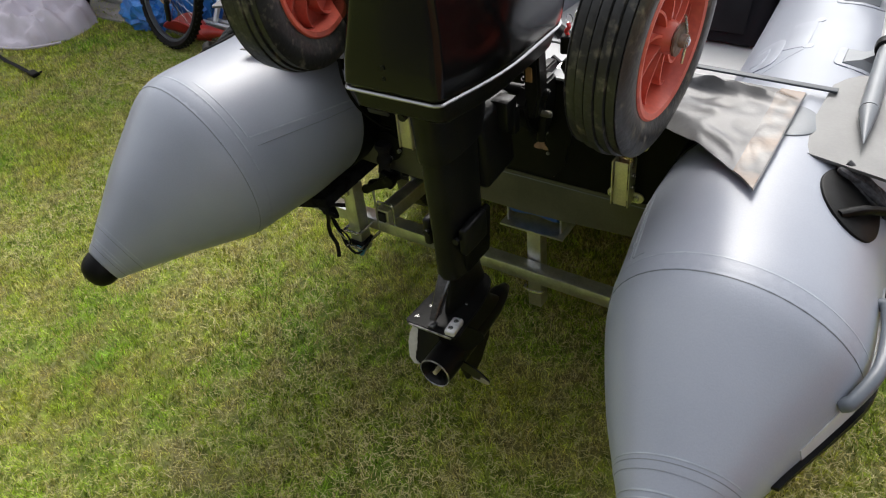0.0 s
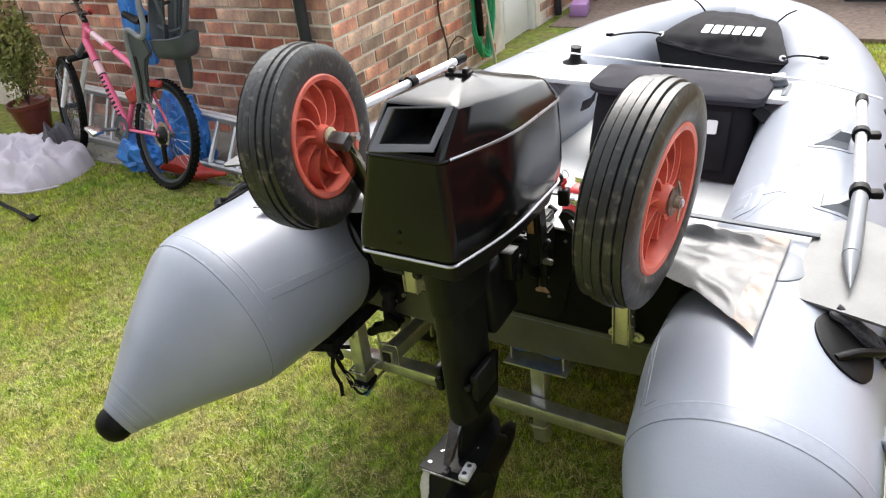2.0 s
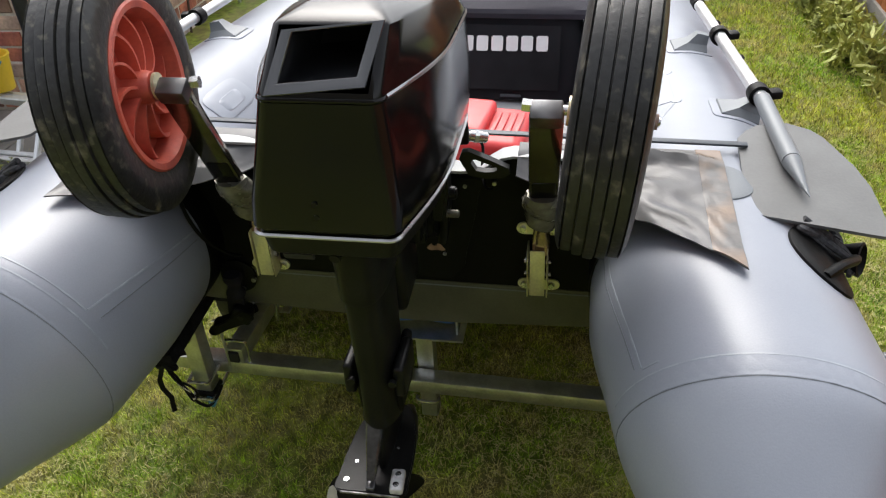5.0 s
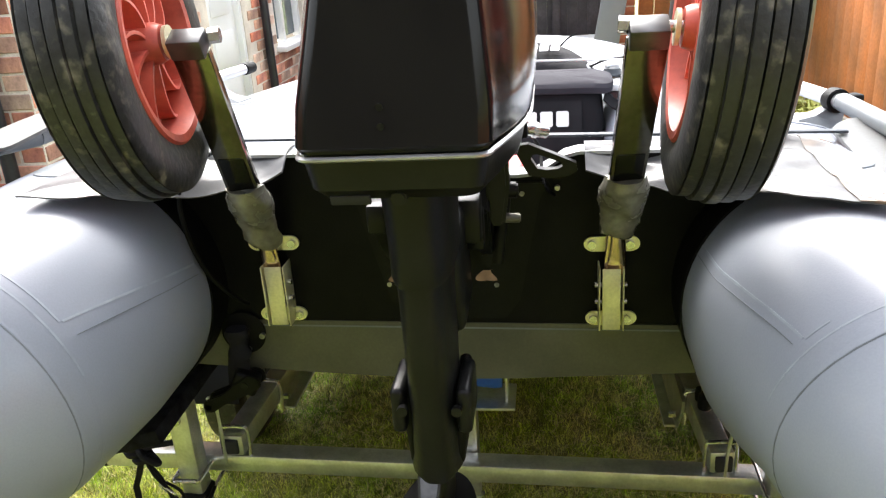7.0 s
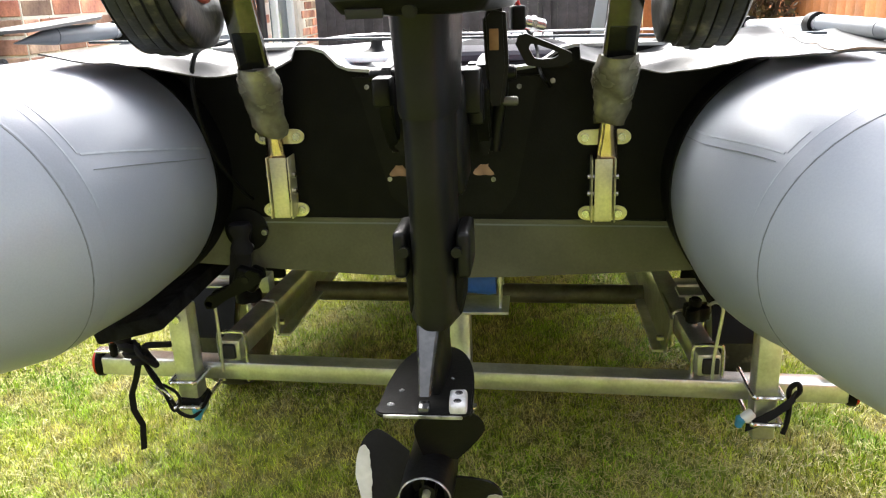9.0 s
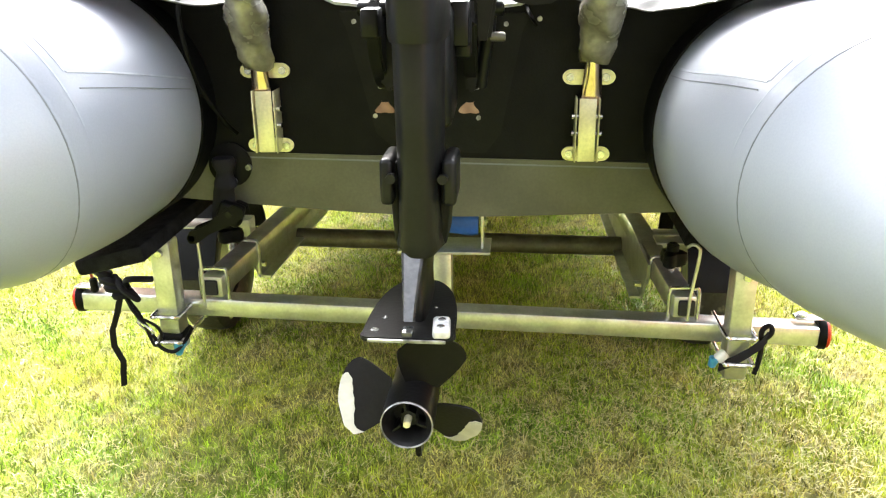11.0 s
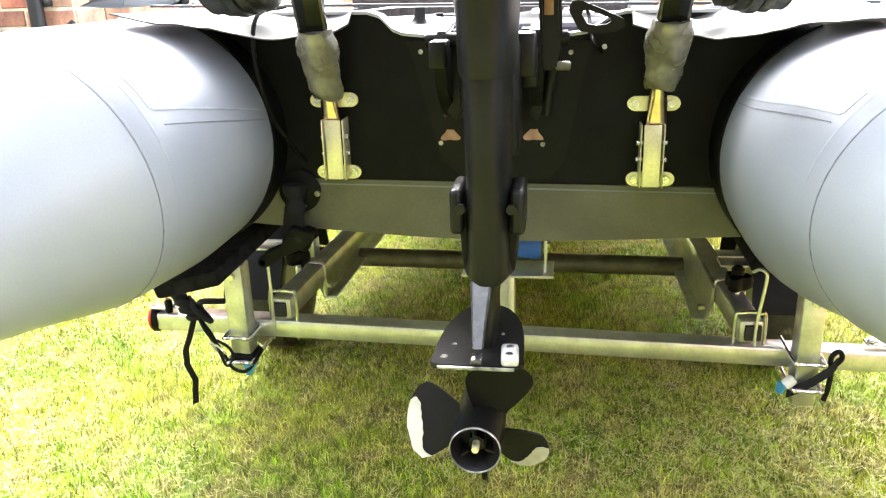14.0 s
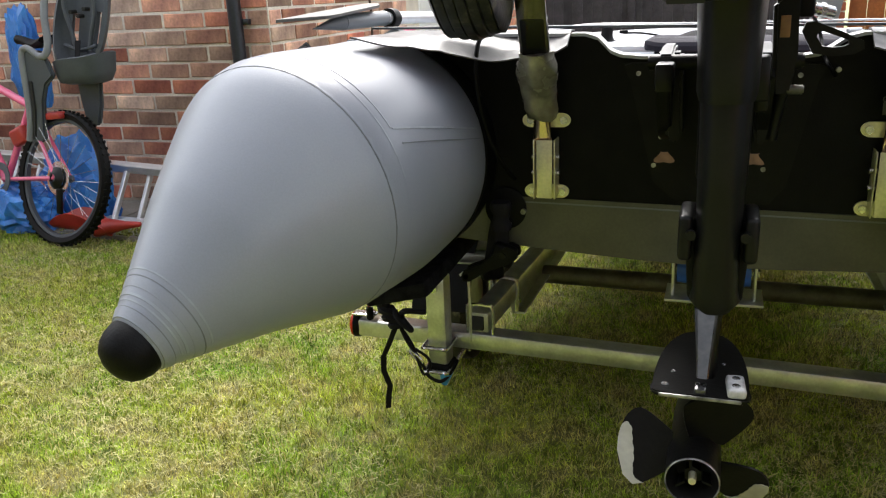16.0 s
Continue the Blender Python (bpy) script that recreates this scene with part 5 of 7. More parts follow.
SPINE = material("polished_casting", (0.03, 0.03, 0.032), 0.16, 0.0, color2=(0.05, 0.05, 0.05), scale=60, wear=0.2, spec=0.8)
ridge = []
for y, z, w in ((-0.398, 0.628, 0.0185), (-0.424, 0.600, 0.0150), (-0.446, 0.572, 0.0115), (-0.464, 0.546, 0.0092), (-0.468, 0.541, 0.009)):
    ridge.append([(EX - 0.010 + w * a, y + b_, z + 0.0) for a, b_ in ((-1, 0.03), (-1, 0.004), (-0.75, 0.0), (0.75, 0.0), (1, 0.004), (1, 0.03))])
part("leg_spine", skin(ridge), SPINE, motor, "polished black ridge at the foot of the leg", smooth=30)
part("trim_block", box((0.018, 0.022, 0.012), (EX - 0.012, -0.464, 0.521), (8, 0, 0), 0.003), SPINE, motor)
for s in (-1, 1):
    part("mount_cover", box((0.022, 0.10, 0.075), (EX + s * 0.049, -0.345, 0.742), (0, 0, 0), 0.008, seg=3), BLACK_PAINT, motor)
    part("mount_rubber", box((0.02, 0.11, 0.14), (EX + s * 0.037, -0.315, 0.70), (0, s * 4, 0), 0.009, seg=3), BLACK_RUBBER, motor)
    part("bolt_head", rod((EX + s * 0.04, -0.41, 0.752), (EX + s * 0.04, -0.40, 0.752), 0.008, seg=10), BLACK_PAINT, motor)
plate = []
for k in range(21):
    a = math.pi * k / 20
    plate.append((0.0735 * math.copysign(abs(math.cos(a)) ** 0.75, math.cos(a)), -0.455 + 0.215 * math.sin(a) ** 0.85))
plate += [(-0.0755, -0.470), (-0.0745, -0.482), (-0.068, -0.489), (-0.058, -0.491), (0.058, -0.491), (0.068, -0.489), (0.0745, -0.482), (0.0755, -0.470)]
cav = part("cavitation_plate", prism([(EX - 0.0125 + x, y + 0.012) for x, y in plate], "z", 0.509, 0.517, bevel=0.0025), BLACK_PAINT, motor)
part("worn_edge", box((0.122, 0.004, 0.006), (EX - 0.0125, -0.4795, 0.513), (0, 0, 0), 0.0015), BARE_ALU, cav, "scuffed bare edge")
anode = part("anode", box((0.028, 0.055, 0.018), (EX + 0.040, -0.450, 0.524), (0, 0, 4), 0.006, seg=3), WHITE_ZINC, motor, "white zinc anode")
for dy in (-0.014, 0.012):
    part("anode_screw", rod((EX + 0.040, -0.450 + dy, 0.531), (EX + 0.040, -0.450 + dy, 0.5345), 0.0065, seg=12, bevel=0.001), STEEL, anode, "bright screw in the anode")
for x, y, r in ((-0.066, -0.452, 0.0062), (-0.056, -0.405, 0.0045), (0.022, -0.36, 0.0035)):
    part("plate_screw", rod((EX + x, y, 0.515), (EX + x, y, 0.5195), r, seg=12, bevel=0.001), STEEL, cav, "bright screw end in the plate")
CX_P, CZ_P = EX - 0.016, 0.362
part("gearcase", lathe([(0.001, -0.13), (0.012, -0.122), (0.026, -0.085), (0.036, -0.03), (0.041, 0.05), (0.042, 0.14), (0.041, 0.17)], (CX_P, -0.22, CZ_P), (0, -1, 0), 32), BLACK_PAINT, motor)
skeg = [(-0.37, 0.32), (-0.20, 0.32), (-0.21, 0.27), (-0.26, 0.215), (-0.30, 0.20), (-0.335, 0.205), (-0.355, 0.26)]
part("skeg", prism(skeg, "x", CX_P - 0.005, CX_P + 0.005, bevel=0.002), BLACK_PAINT, motor)
prop = part("propeller", lathe([(0.026, 0.02), (0.030, 0.055), (0.0405, 0.072), (0.0425, 0.07), (0.0435, 0.04), (0.0435, -0.03), (0.038, -0.035), (0.026, -0.03)], (CX_P, -0.405, CZ_P), (0, -1, 0), 40, closed=True), BLACK_PAINT, motor, "three-bladed black propeller with chipped pale edges")
part("hub_core", lathe([(0.0415, 0.0), (0.0415, 0.004), (0.001, 0.004)], (CX_P, -0.43, CZ_P), (0, -1, 0), 30), DARK_VOID, prop)
for k in range(3):
    a = radians(100 + 120 * k)
    part("hub_web", box((0.024, 0.03, 0.004), (CX_P + 0.028 * math.cos(a), -0.45, CZ_P + 0.028 * math.sin(a)), (0, -math.degrees(a), 0), 0.001), BLACK_PAINT, prop)
part("shaft_end", rod((CX_P, -0.43, CZ_P), (CX_P, -0.478, CZ_P), 0.0075, 0.006, seg=14, bevel=0.001), ZINC, prop, "bright threaded shaft end")
part("shaft_nut", rod((CX_P, -0.43, CZ_P), (CX_P, -0.455, CZ_P), 0.014, seg=6), BLACK_PAINT, prop)


def blade(turn, wide, worn):
    """A broad ear-shaped blade with pitch; its worn rim is a part of its own. worn: 0, or the sign of the edge worn most."""
    def spot(r, w, off=0.0):
        tw = radians(58 - 26 * (r - 0.03) / 0.09)
        x, yv = w * 0.92, w * math.cos(tw)
        px, pz = x, 0.036 + (r - 0.036) * 1.1
        c, sn = math.cos(turn), math.sin(turn)
        return (CX_P + px * c - pz * sn, -0.405 + yv * 0.6 + off, CZ_P + px * sn + pz * c)

    def half(r):
        u = (r - 0.038) / 0.081
        k = 0.030 + 0.030 * math.sin(min(u * 1.02, 0.6324) * math.pi * 0.62)
        return wide * (k if u < 0.55 else k * math.sqrt(max(0.0, 1 - ((u - 0.55) / 0.45) ** 2.1)))
    radii = [0.036, 0.046, 0.058, 0.07, 0.08, 0.088, 0.095, 0.101, 0.106, 0.110, 0.1135, 0.116, 0.1175, 0.1185]
    main = sheet([[spot(r, half(r) * (j / 8 - 1) + 0.008) for j in range(17)] for r in radii], 0.004)
    if not worn:
        return main, None
    rows = []
    for j in range(97):
        v = j / 48 - 1
        low = max(0.0, v * worn)
        inner = 0.103 - 0.010 * (1 - v * v) + 0.010 * max(0, -v * worn) - 0.030 * low ** 4 + 0.0016 * math.sin(7 * v + 1) + 0.0006 * math.sin(23 * v)
        rows.append([spot(r, half(r) * v + 0.008, -0.0032) for r in (inner, inner + (0.1185 - inner) * 0.4, inner + (0.1185 - inner) * 0.75, 0.1186)])
    return main, sheet(rows, 0.0015)


for deg, wide, worn in ((-18, 1.08, 0), (90, 1.10, -1), (-113, 0.92, 1)):
    main, edge = blade(radians(deg), wide, worn)
    bl = part("blade", main, BLACK_PAINT, prop, smooth=60)
    if edge:
        part("worn_rim", edge, BLADE_WEAR, prop, "chipped pale blade rim", smooth=60)
part("hub_rim", lathe([(0.0405, 0.0725), (0.0415, 0.0745), (0.0430, 0.0735), (0.0432, 0.071)], (CX_P, -0.405, CZ_P), (0, -1, 0), 40, closed=True), BARE_ALU, prop, "scuffed pale hub rim")

# clamp bracket, tilt arms and tiller stub
for s, x in ((-1, -0.078), (1, 0.095)):
    arm = prism([(-0.045, 1.005), (-0.02, 1.01), (0.045, 1.01), (0.05, 0.985), (-0.006, 0.98), (-0.006, 0.85), (-0.02, 0.83), (-0.05, 0.845), (-0.11, 0.90), (-0.13, 0.96), (-0.10, 1.0)], "x", x - 0.013, x + 0.013, bevel=0.004)
    part("clamp_bracket", arm, BLACK_PAINT, motor)
    part("clamp_screw", rod((x, 0.035, 0.965), (x, 0.10, 0.965), 0.010, seg=12), STEEL, motor, "clamp screw")
    part("clamp_handle", box((0.07, 0.012, 0.014), (x, 0.10, 0.965), (0, 35, 0), 0.004), BLACK_PAINT, motor)
for outline in ([(-0.10, 1.0), (-0.05, 1.0), (-0.045, 0.85), (-0.055, 0.828), (-0.075, 0.84), (-0.085, 0.92)], [(0.06, 1.0), (0.13, 1.0), (0.13, 0.95), (0.118, 0.87), (0.105, 0.83), (0.085, 0.83), (0.075, 0.91), (0.06, 0.93)]):
    part("stern_bracket", prism(outline, "y", -0.065, -0.004, bevel=0.006), BLACK_PAINT, motor)
part("tilt_arm", prism([(0.098, 1.085), (0.115, 1.10), (0.138, 1.095), (0.142, 1.0), (0.132, 0.93), (0.105, 0.93)], "y", -0.12, -0.075, bevel=0.006), BLACK_PAINT, motor)
part("bracket_box", box((0.046, 0.05, 0.075), (0.075, -0.17, 0.965), (0, 0, 0), 0.006), BLACK_PAINT, motor)
part("bracket_box", box((0.032, 0.05, 0.05), (-0.075, -0.15, 0.965), (0, 0, 0), 0.005), BLACK_PAINT, motor)
part("swivel_block", box((0.085, 0.14, 0.20), (EX, -0.19, 0.90), (4, 0, 0), 0.016, seg=3), BLACK_PAINT, motor)
part("tilt_tube", rod((-0.11, -0.09, 0.985), (0.155, -0.09, 0.985), 0.014, seg=16, bevel=0.003), BLACK_PAINT, motor)
part("tilt_bolt", rod((0.13, -0.09, 0.935), (0.158, -0.09, 0.935), 0.0085, seg=14, bevel=0.002), DULL_STEEL, motor, "dull steel pivot bolt")
part("tilt_lever", hose([(0.125, -0.10, 1.04), (0.13, -0.085, 1.0), (0.128, -0.075, 0.95), (0.118, -0.06, 0.89), (0.112, -0.055, 0.84)], 0.012, 10), BLACK_PAINT, motor)
part("tilt_stop", box((0.03, 0.03, 0.07), (0.085, -0.15, 0.94), (0, 0, 0), 0.006), BLACK_PAINT, motor)
# cast grip frame with an open slot, beside the clamp
outer = [(0.152, 1.030), (0.158, 1.046), (0.172, 1.048), (0.215, 1.030), (0.254, 1.012), (0.256, 0.998), (0.240, 0.989), (0.205, 0.986), (0.172, 0.992)]
gx, gz = sum(p[0] for p in outer) / len(outer), sum(p[1] for p in outer) / len(outer)
inner = [(gx + 0.52 * (x - gx), gz + 0.46 * (z - gz)) for x, z in outer]
faces = [[(x, y, z) for x, z in line] for line, y in ((outer, -0.032), (inner, -0.032), (inner, -0.014), (outer, -0.014), (outer, -0.032))]
part("carry_grip", skin(faces, caps=False), BLACK_PAINT, motor, "black cast grip frame", smooth=25)
part("kill_switch", box((0.028, 0.03, 0.044), (0.156, -0.005, 1.076), (0, 0, 12), 0.006, seg=3), BLACK_RUBBER, motor, "black rubber switch block")
part("fuel_fitting", rod((0.168, 0.0, 1.068), (0.206, 0.012, 1.058), 0.012, seg=14, bevel=0.003), STEEL, motor, "bright steel fitting")
part("fuel_fitting", rod((0.180, 0.003, 1.065), (0.188, 0.006, 1.063), 0.0145, seg=6), STEEL, motor)
part("red_cord", hose([(0.158, -0.004, 1.096), (0.155, -0.008, 1.108), (0.161, -0.006, 1.116), (0.157, -0.002, 1.124)], 0.0045, 8), RED_TANK, motor, "short red cord")
part("key_ring", lathe([(0.010, -0.001), (0.0115, 0.0), (0.010, 0.001)], (0.160, -0.002, 1.135), (0.4, 1, 0), 20, closed=True), STEEL, motor, "split ring")
part("control_cable", hose([(0.17, 0.02, 1.06), (0.19, 0.05, 1.02), (0.195, 0.0, 0.985), (0.205, -0.03, 0.965), (0.215, -0.012, 0.95)], 0.0035, 8), BLACK_RUBBER, motor)
part("decal", box((0.016, 0.002, 0.036), (0.118, -0.124, 1.045), (0, 0, 0), 0.0005), material("amber_label", (0.45, 0.25, 0.10), 0.5, wear=0.2), motor, "small amber label plate")


# ---- launching wheels ----
def spoke_web(c, ax, s, k):
    """A curved blade spoke between hub and rim on one face."""
    ax = Vector(ax).normalized()
    e1 = ax.orthogonal().normalized()
    e2 = ax.cross(e1)
    rows = []
    a0 = 2 * math.pi * k / 10
    for i in range(9):
        u = i / 8
        r = 0.030 + 0.105 * u
        a = a0 + 0.62 * u * u * (1 if s > 0 else -1)
        p = Vector(c) + e1 * (r * math.cos(a)) + e2 * (r * math.sin(a))
        rows.append([p + ax * 0.006, p + ax * (0.040 - 0.012 * u + 0.004 * math.sin(math.pi * u))])
    return sheet(rows, 0.005)


def launch_wheel(s, ax_x, cx, cy, cz, camber, toe, label):
    w = thing("launching_wheel", (s * 0.33, -0.03, 0.70), label, "wheel", "launching wheels")
    ax = Vector((s * math.cos(radians(camber)) * math.cos(radians(toe)), math.sin(radians(toe)), -math.sin(radians(camber))))
    c = Vector((s * cx, cy, cz))
    R = 0.227
    half = [(0.143, 0.046), (0.147, 0.050), (0.163, 0.0555), (0.184, 0.057), (0.200, 0.055), (0.212, 0.051), (0.2195, 0.0465)]
    tread, edge = [], 0.049
    for k, mid_h in enumerate((0.036, 0.018, 0.0, -0.018, -0.036)):
        crown = R - 0.22 * abs(mid_h) ** 1.35 * 3.2
        tread += [(crown - 0.004, mid_h + 0.0083), (crown, mid_h + 0.0073), (crown + 0.0006, mid_h), (crown, mid_h - 0.0073), (crown - 0.004, mid_h - 0.0083)]
        if k < 4:
            g = mid_h - 0.009
            tread += [(crown - 0.0065, g + 0.0004), (crown - 0.0065, g - 0.0004)]
    prof = half + tread + [(r, -h) for r, h in half[::-1]]
    part("tyre", lathe(prof, c, ax, 88, closed=True), TYRE, w, "ribbed dusty black tyre", smooth=50)
    rim = part("rim", lathe([(0.146, -0.055), (0.150, -0.052), (0.150, -0.040), (0.144, -0.036), (0.144, 0.036), (0.150, 0.040), (0.150, 0.052), (0.146, 0.055), (0.135, 0.053), (0.129, 0.03), (0.127, 0.012), (0.127, -0.012), (0.129, -0.03), (0.135, -0.053)], c, ax, 72, closed=True), RED_PLASTIC, w, "faded red plastic rim")
    part("web_disc", lathe([(0.128, 0.006), (0.06, 0.007), (0.03, 0.009), (0.03, -0.009), (0.06, -0.007), (0.128, -0.006)], c, ax, 48, closed=True), RED_PLASTIC, rim)
    part("boss", lathe([(0.012, 0.055), (0.026, 0.055), (0.030, 0.045), (0.034, 0.0), (0.030, -0.045), (0.026, -0.055), (0.012, -0.055)], c, ax, 32, closed=True), RED_PLASTIC, rim)
    for side in (1, -1):
        for k in range(10):
            part("spoke", spoke_web(c, ax * side, s * side, k), RED_PLASTIC, rim)
    part("axle_bolt", rod(c - ax * 0.115, c + ax * 0.079, 0.0085, seg=14, bevel=0.002), STEEL, w, "steel axle bolt")
    part("washer", lathe([(0.009, -0.002), (0.030, -0.002), (0.030, 0.002), (0.009, 0.002)], c + ax * 0.060, ax, 26, closed=True), RUSTY, w, "rusty disc washer")
    part("washer", lathe([(0.011, -0.003), (0.024, -0.003), (0.024, 0.003), (0.011, 0.003)], c - ax * 0.062, ax, 26, closed=True), ZINC, w)
    part("hub_sleeve", lathe([(0.007, 0.0), (0.0125, 0.0), (0.0125, 0.012), (0.007, 0.012)], c + ax * 0.063, ax, 22, closed=True), RUSTY, w, "short brown steel sleeve on the axle")
    part("split_pin", hose([c + ax * 0.066 + Vector((0, 0.004, 0.044)), c + ax * 0.068 + Vector((0, 0.016, 0.01)), c + ax * 0.068 + Vector((0, 0.017, -0.012)), c + ax * 0.066 + Vector((0, 0.006, -0.046))], 0.003, 6), STEEL, w)
    # arm: square head, flat bar, tape, pinched tube, zinc bracket
    hub = Vector((s * ax_x, cy, cz))
    foot = Vector((s * 0.323, -0.028, 0.86))
    head = box((0.052, 0.036, 0.032), (0, 0, 0), (0, 0, 0), 0.003)
    tilt = math.degrees(math.atan2(foot.y - hub.y, hub.z - foot.z))
    bmesh.ops.transform(head, matrix=Matrix.Translation(hub) @ pose(0, 0, 0, tilt, 0, 0), verts=head.verts)
    part("arm_head", head, material("dull_steel_head", (0.16, 0.16, 0.165), 0.38, 0.7, color2=(0.06, 0.06, 0.06), scale=30, wear=0.2), w, "dull steel square arm head")
    part("bolt_head", rod(c - ax * 0.138, c - ax * 0.122, 0.0115, seg=6), STEEL, w)
    arm = box((0.056, 0.020, (hub - foot).length - 0.07), (0, 0, 0), (0, 0, 0), 0.003)
    bmesh.ops.transform(arm, matrix=Matrix.Translation((hub + foot) / 2 + (hub - foot).normalized() * 0.025) @ frame_along(hub - foot), verts=arm.verts)
    part("arm", arm, material("dark_steel_arm", (0.24, 0.225, 0.185), 0.16, 0.95, color2=(0.15, 0.14, 0.115), scale=9, wear=0.2), w, "dark polished flat steel arm")
    up = (hub - foot).normalized()
    neck = box((0.046, 0.024, 0.085), (0, 0, 0), (0, 0, 0), 0.004)
    bmesh.ops.transform(neck, matrix=Matrix.Translation(foot + up * 0.205) @ frame_along(hub - foot), verts=neck.verts)
    part("arm_neck", neck, BLACK_GLOSS, w, "dark lower end of the arm")
    rows = []
    for i in range(15):
        u = i / 14
        p = foot + up * ((0.012 if s < 0 else 0.03) + (0.155 if s < 0 else 0.15) * u)
        rr = 0.034 + 0.0025 * math.sin(9 * u + 1) + 0.004 * (1 if 0.42 < u < 0.9 else 0) - 0.008 * max(0, 0.2 - u) * 5
        rows.append([p + Vector(((rr + 0.0018 * math.sin(5 * a + 7 * u) + 0.0014 * math.sin(11 * a - 13 * u)) * math.cos(a), 0.85 * (rr + 0.002 * math.cos(4 * a + 9 * u)) * math.sin(a), 0.004 * math.sin(2 * a + i))) for a in [2 * math.pi * k / 26 for k in range(26)]])
    part("tape_wrap", skin(rows), TAPE, w, "wrinkled silver tape round the arm")
    pinch = []
    for z, wx, wy in ((0.80, 0.0185, 0.008), (0.822, 0.0195, 0.006), (0.838, 0.019, 0.009), (0.865, 0.0178, 0.015), (0.89, 0.0178, 0.0178), (0.925, 0.0178, 0.0178)):
        pinch.append([(s * 0.323 + wx * math.cos(a), -0.026 + wy * math.sin(a), z) for a in [2 * math.pi * k / 20 for k in range(20)]])
    part("pinched_tube", skin(pinch), COPPERY, w, "bright coppery flattened tube end", smooth=25)
    x0 = s * 0.316
    z0 = side_drop(s * 0.316)
    chan = box((0.033, 0.004, 0.122), (x0, -0.040, 0.761 + z0), (0, 0, 0), 0.0015)
    for dx in (-0.0215, 0.0215):
        chan = box((0.003, 0.046, 0.124), (x0 + dx, -0.023, 0.761 + z0), (0, 0, 0), 0.0015, chan)
    br = part("bracket", chan, ZINC, w, "yellow-zinc hinge bracket")
    for zc, half_w in ((0.708, 0.047), (0.858, 0.052)):
        ear = [(half_w * math.copysign(1, math.cos(a)) * 0.62 + 0.018 * math.cos(a), 0.0145 * math.sin(a)) for a in [2 * math.pi * k / 32 for k in range(32)]]
        part("ear_plate", prism([(x0 + u + 0.002 * s, zc + z0 + v) for u, v in ear], "y", -0.0085, -0.0035), ZINC, br)
        for sx in (-1, 1):
            part("bolt", rod((x0 + sx * (half_w * 0.66), -0.016, zc + z0), (x0 + sx * (half_w * 0.66), -0.006, zc + z0), 0.008, seg=6), STEEL, br)
    for zc in (0.785, 0.752):
        part("pivot_bolt", rod((x0 - 0.029, -0.026, zc + z0), (x0 + 0.029, -0.026, zc + z0), 0.0055, seg=8), STEEL, br)
    return w


launch_wheel(-1, 0.308, 0.402, -0.252, 1.269, 4, -7.5, "ribbed tyre on red spoked rim, swung up beside the motor")
launch_wheel(1, 0.340, 0.438, -0.282, 1.257, 5, -3, "ribbed tyre on red spoked rim, swung up over the flap")
cable = thing("hanging_cable", (-0.42, -0.06, 0.75), "thin black cable hanging down the transom's side", "cable")
part("cable", hose([(-0.40, -0.02, 1.05), (-0.425, -0.10, 1.04), (-0.43, -0.13, 0.99), (-0.425, -0.13, 0.92), (-0.415, -0.10, 0.84), (-0.395, -0.05, 0.77), (-0.385, -0.015, 0.74)], 0.0045, 8), BLACK_RUBBER, cable)


# ---- things beside the house ----
def wheel_spokes(c, ax, r, n, bm=None):
    ax = Vector(ax).normalized()
    e1 = Vector((0, 0, 1))
    e2 = ax.cross(e1)
    for k in range(n):
        a = 2 * math.pi * k / n
        b_ = a + (0.5 if k % 2 else -0.5)
        p = Vector(c) + 0.022 * (math.cos(b_) * e2 + math.sin(b_) * e1) + ax * (0.025 if k % 2 else -0.025)
        q = Vector(c) + r * (math.cos(a) * e2 + math.sin(a) * e1)
        bm = rod(p, q, 0.0012, seg=4, bm=bm)
    return bm


PINK_PALE = material("pale_pink_paint", (0.82, 0.55, 0.60), 0.3, scale=10, wear=0.05, coat=0.4)


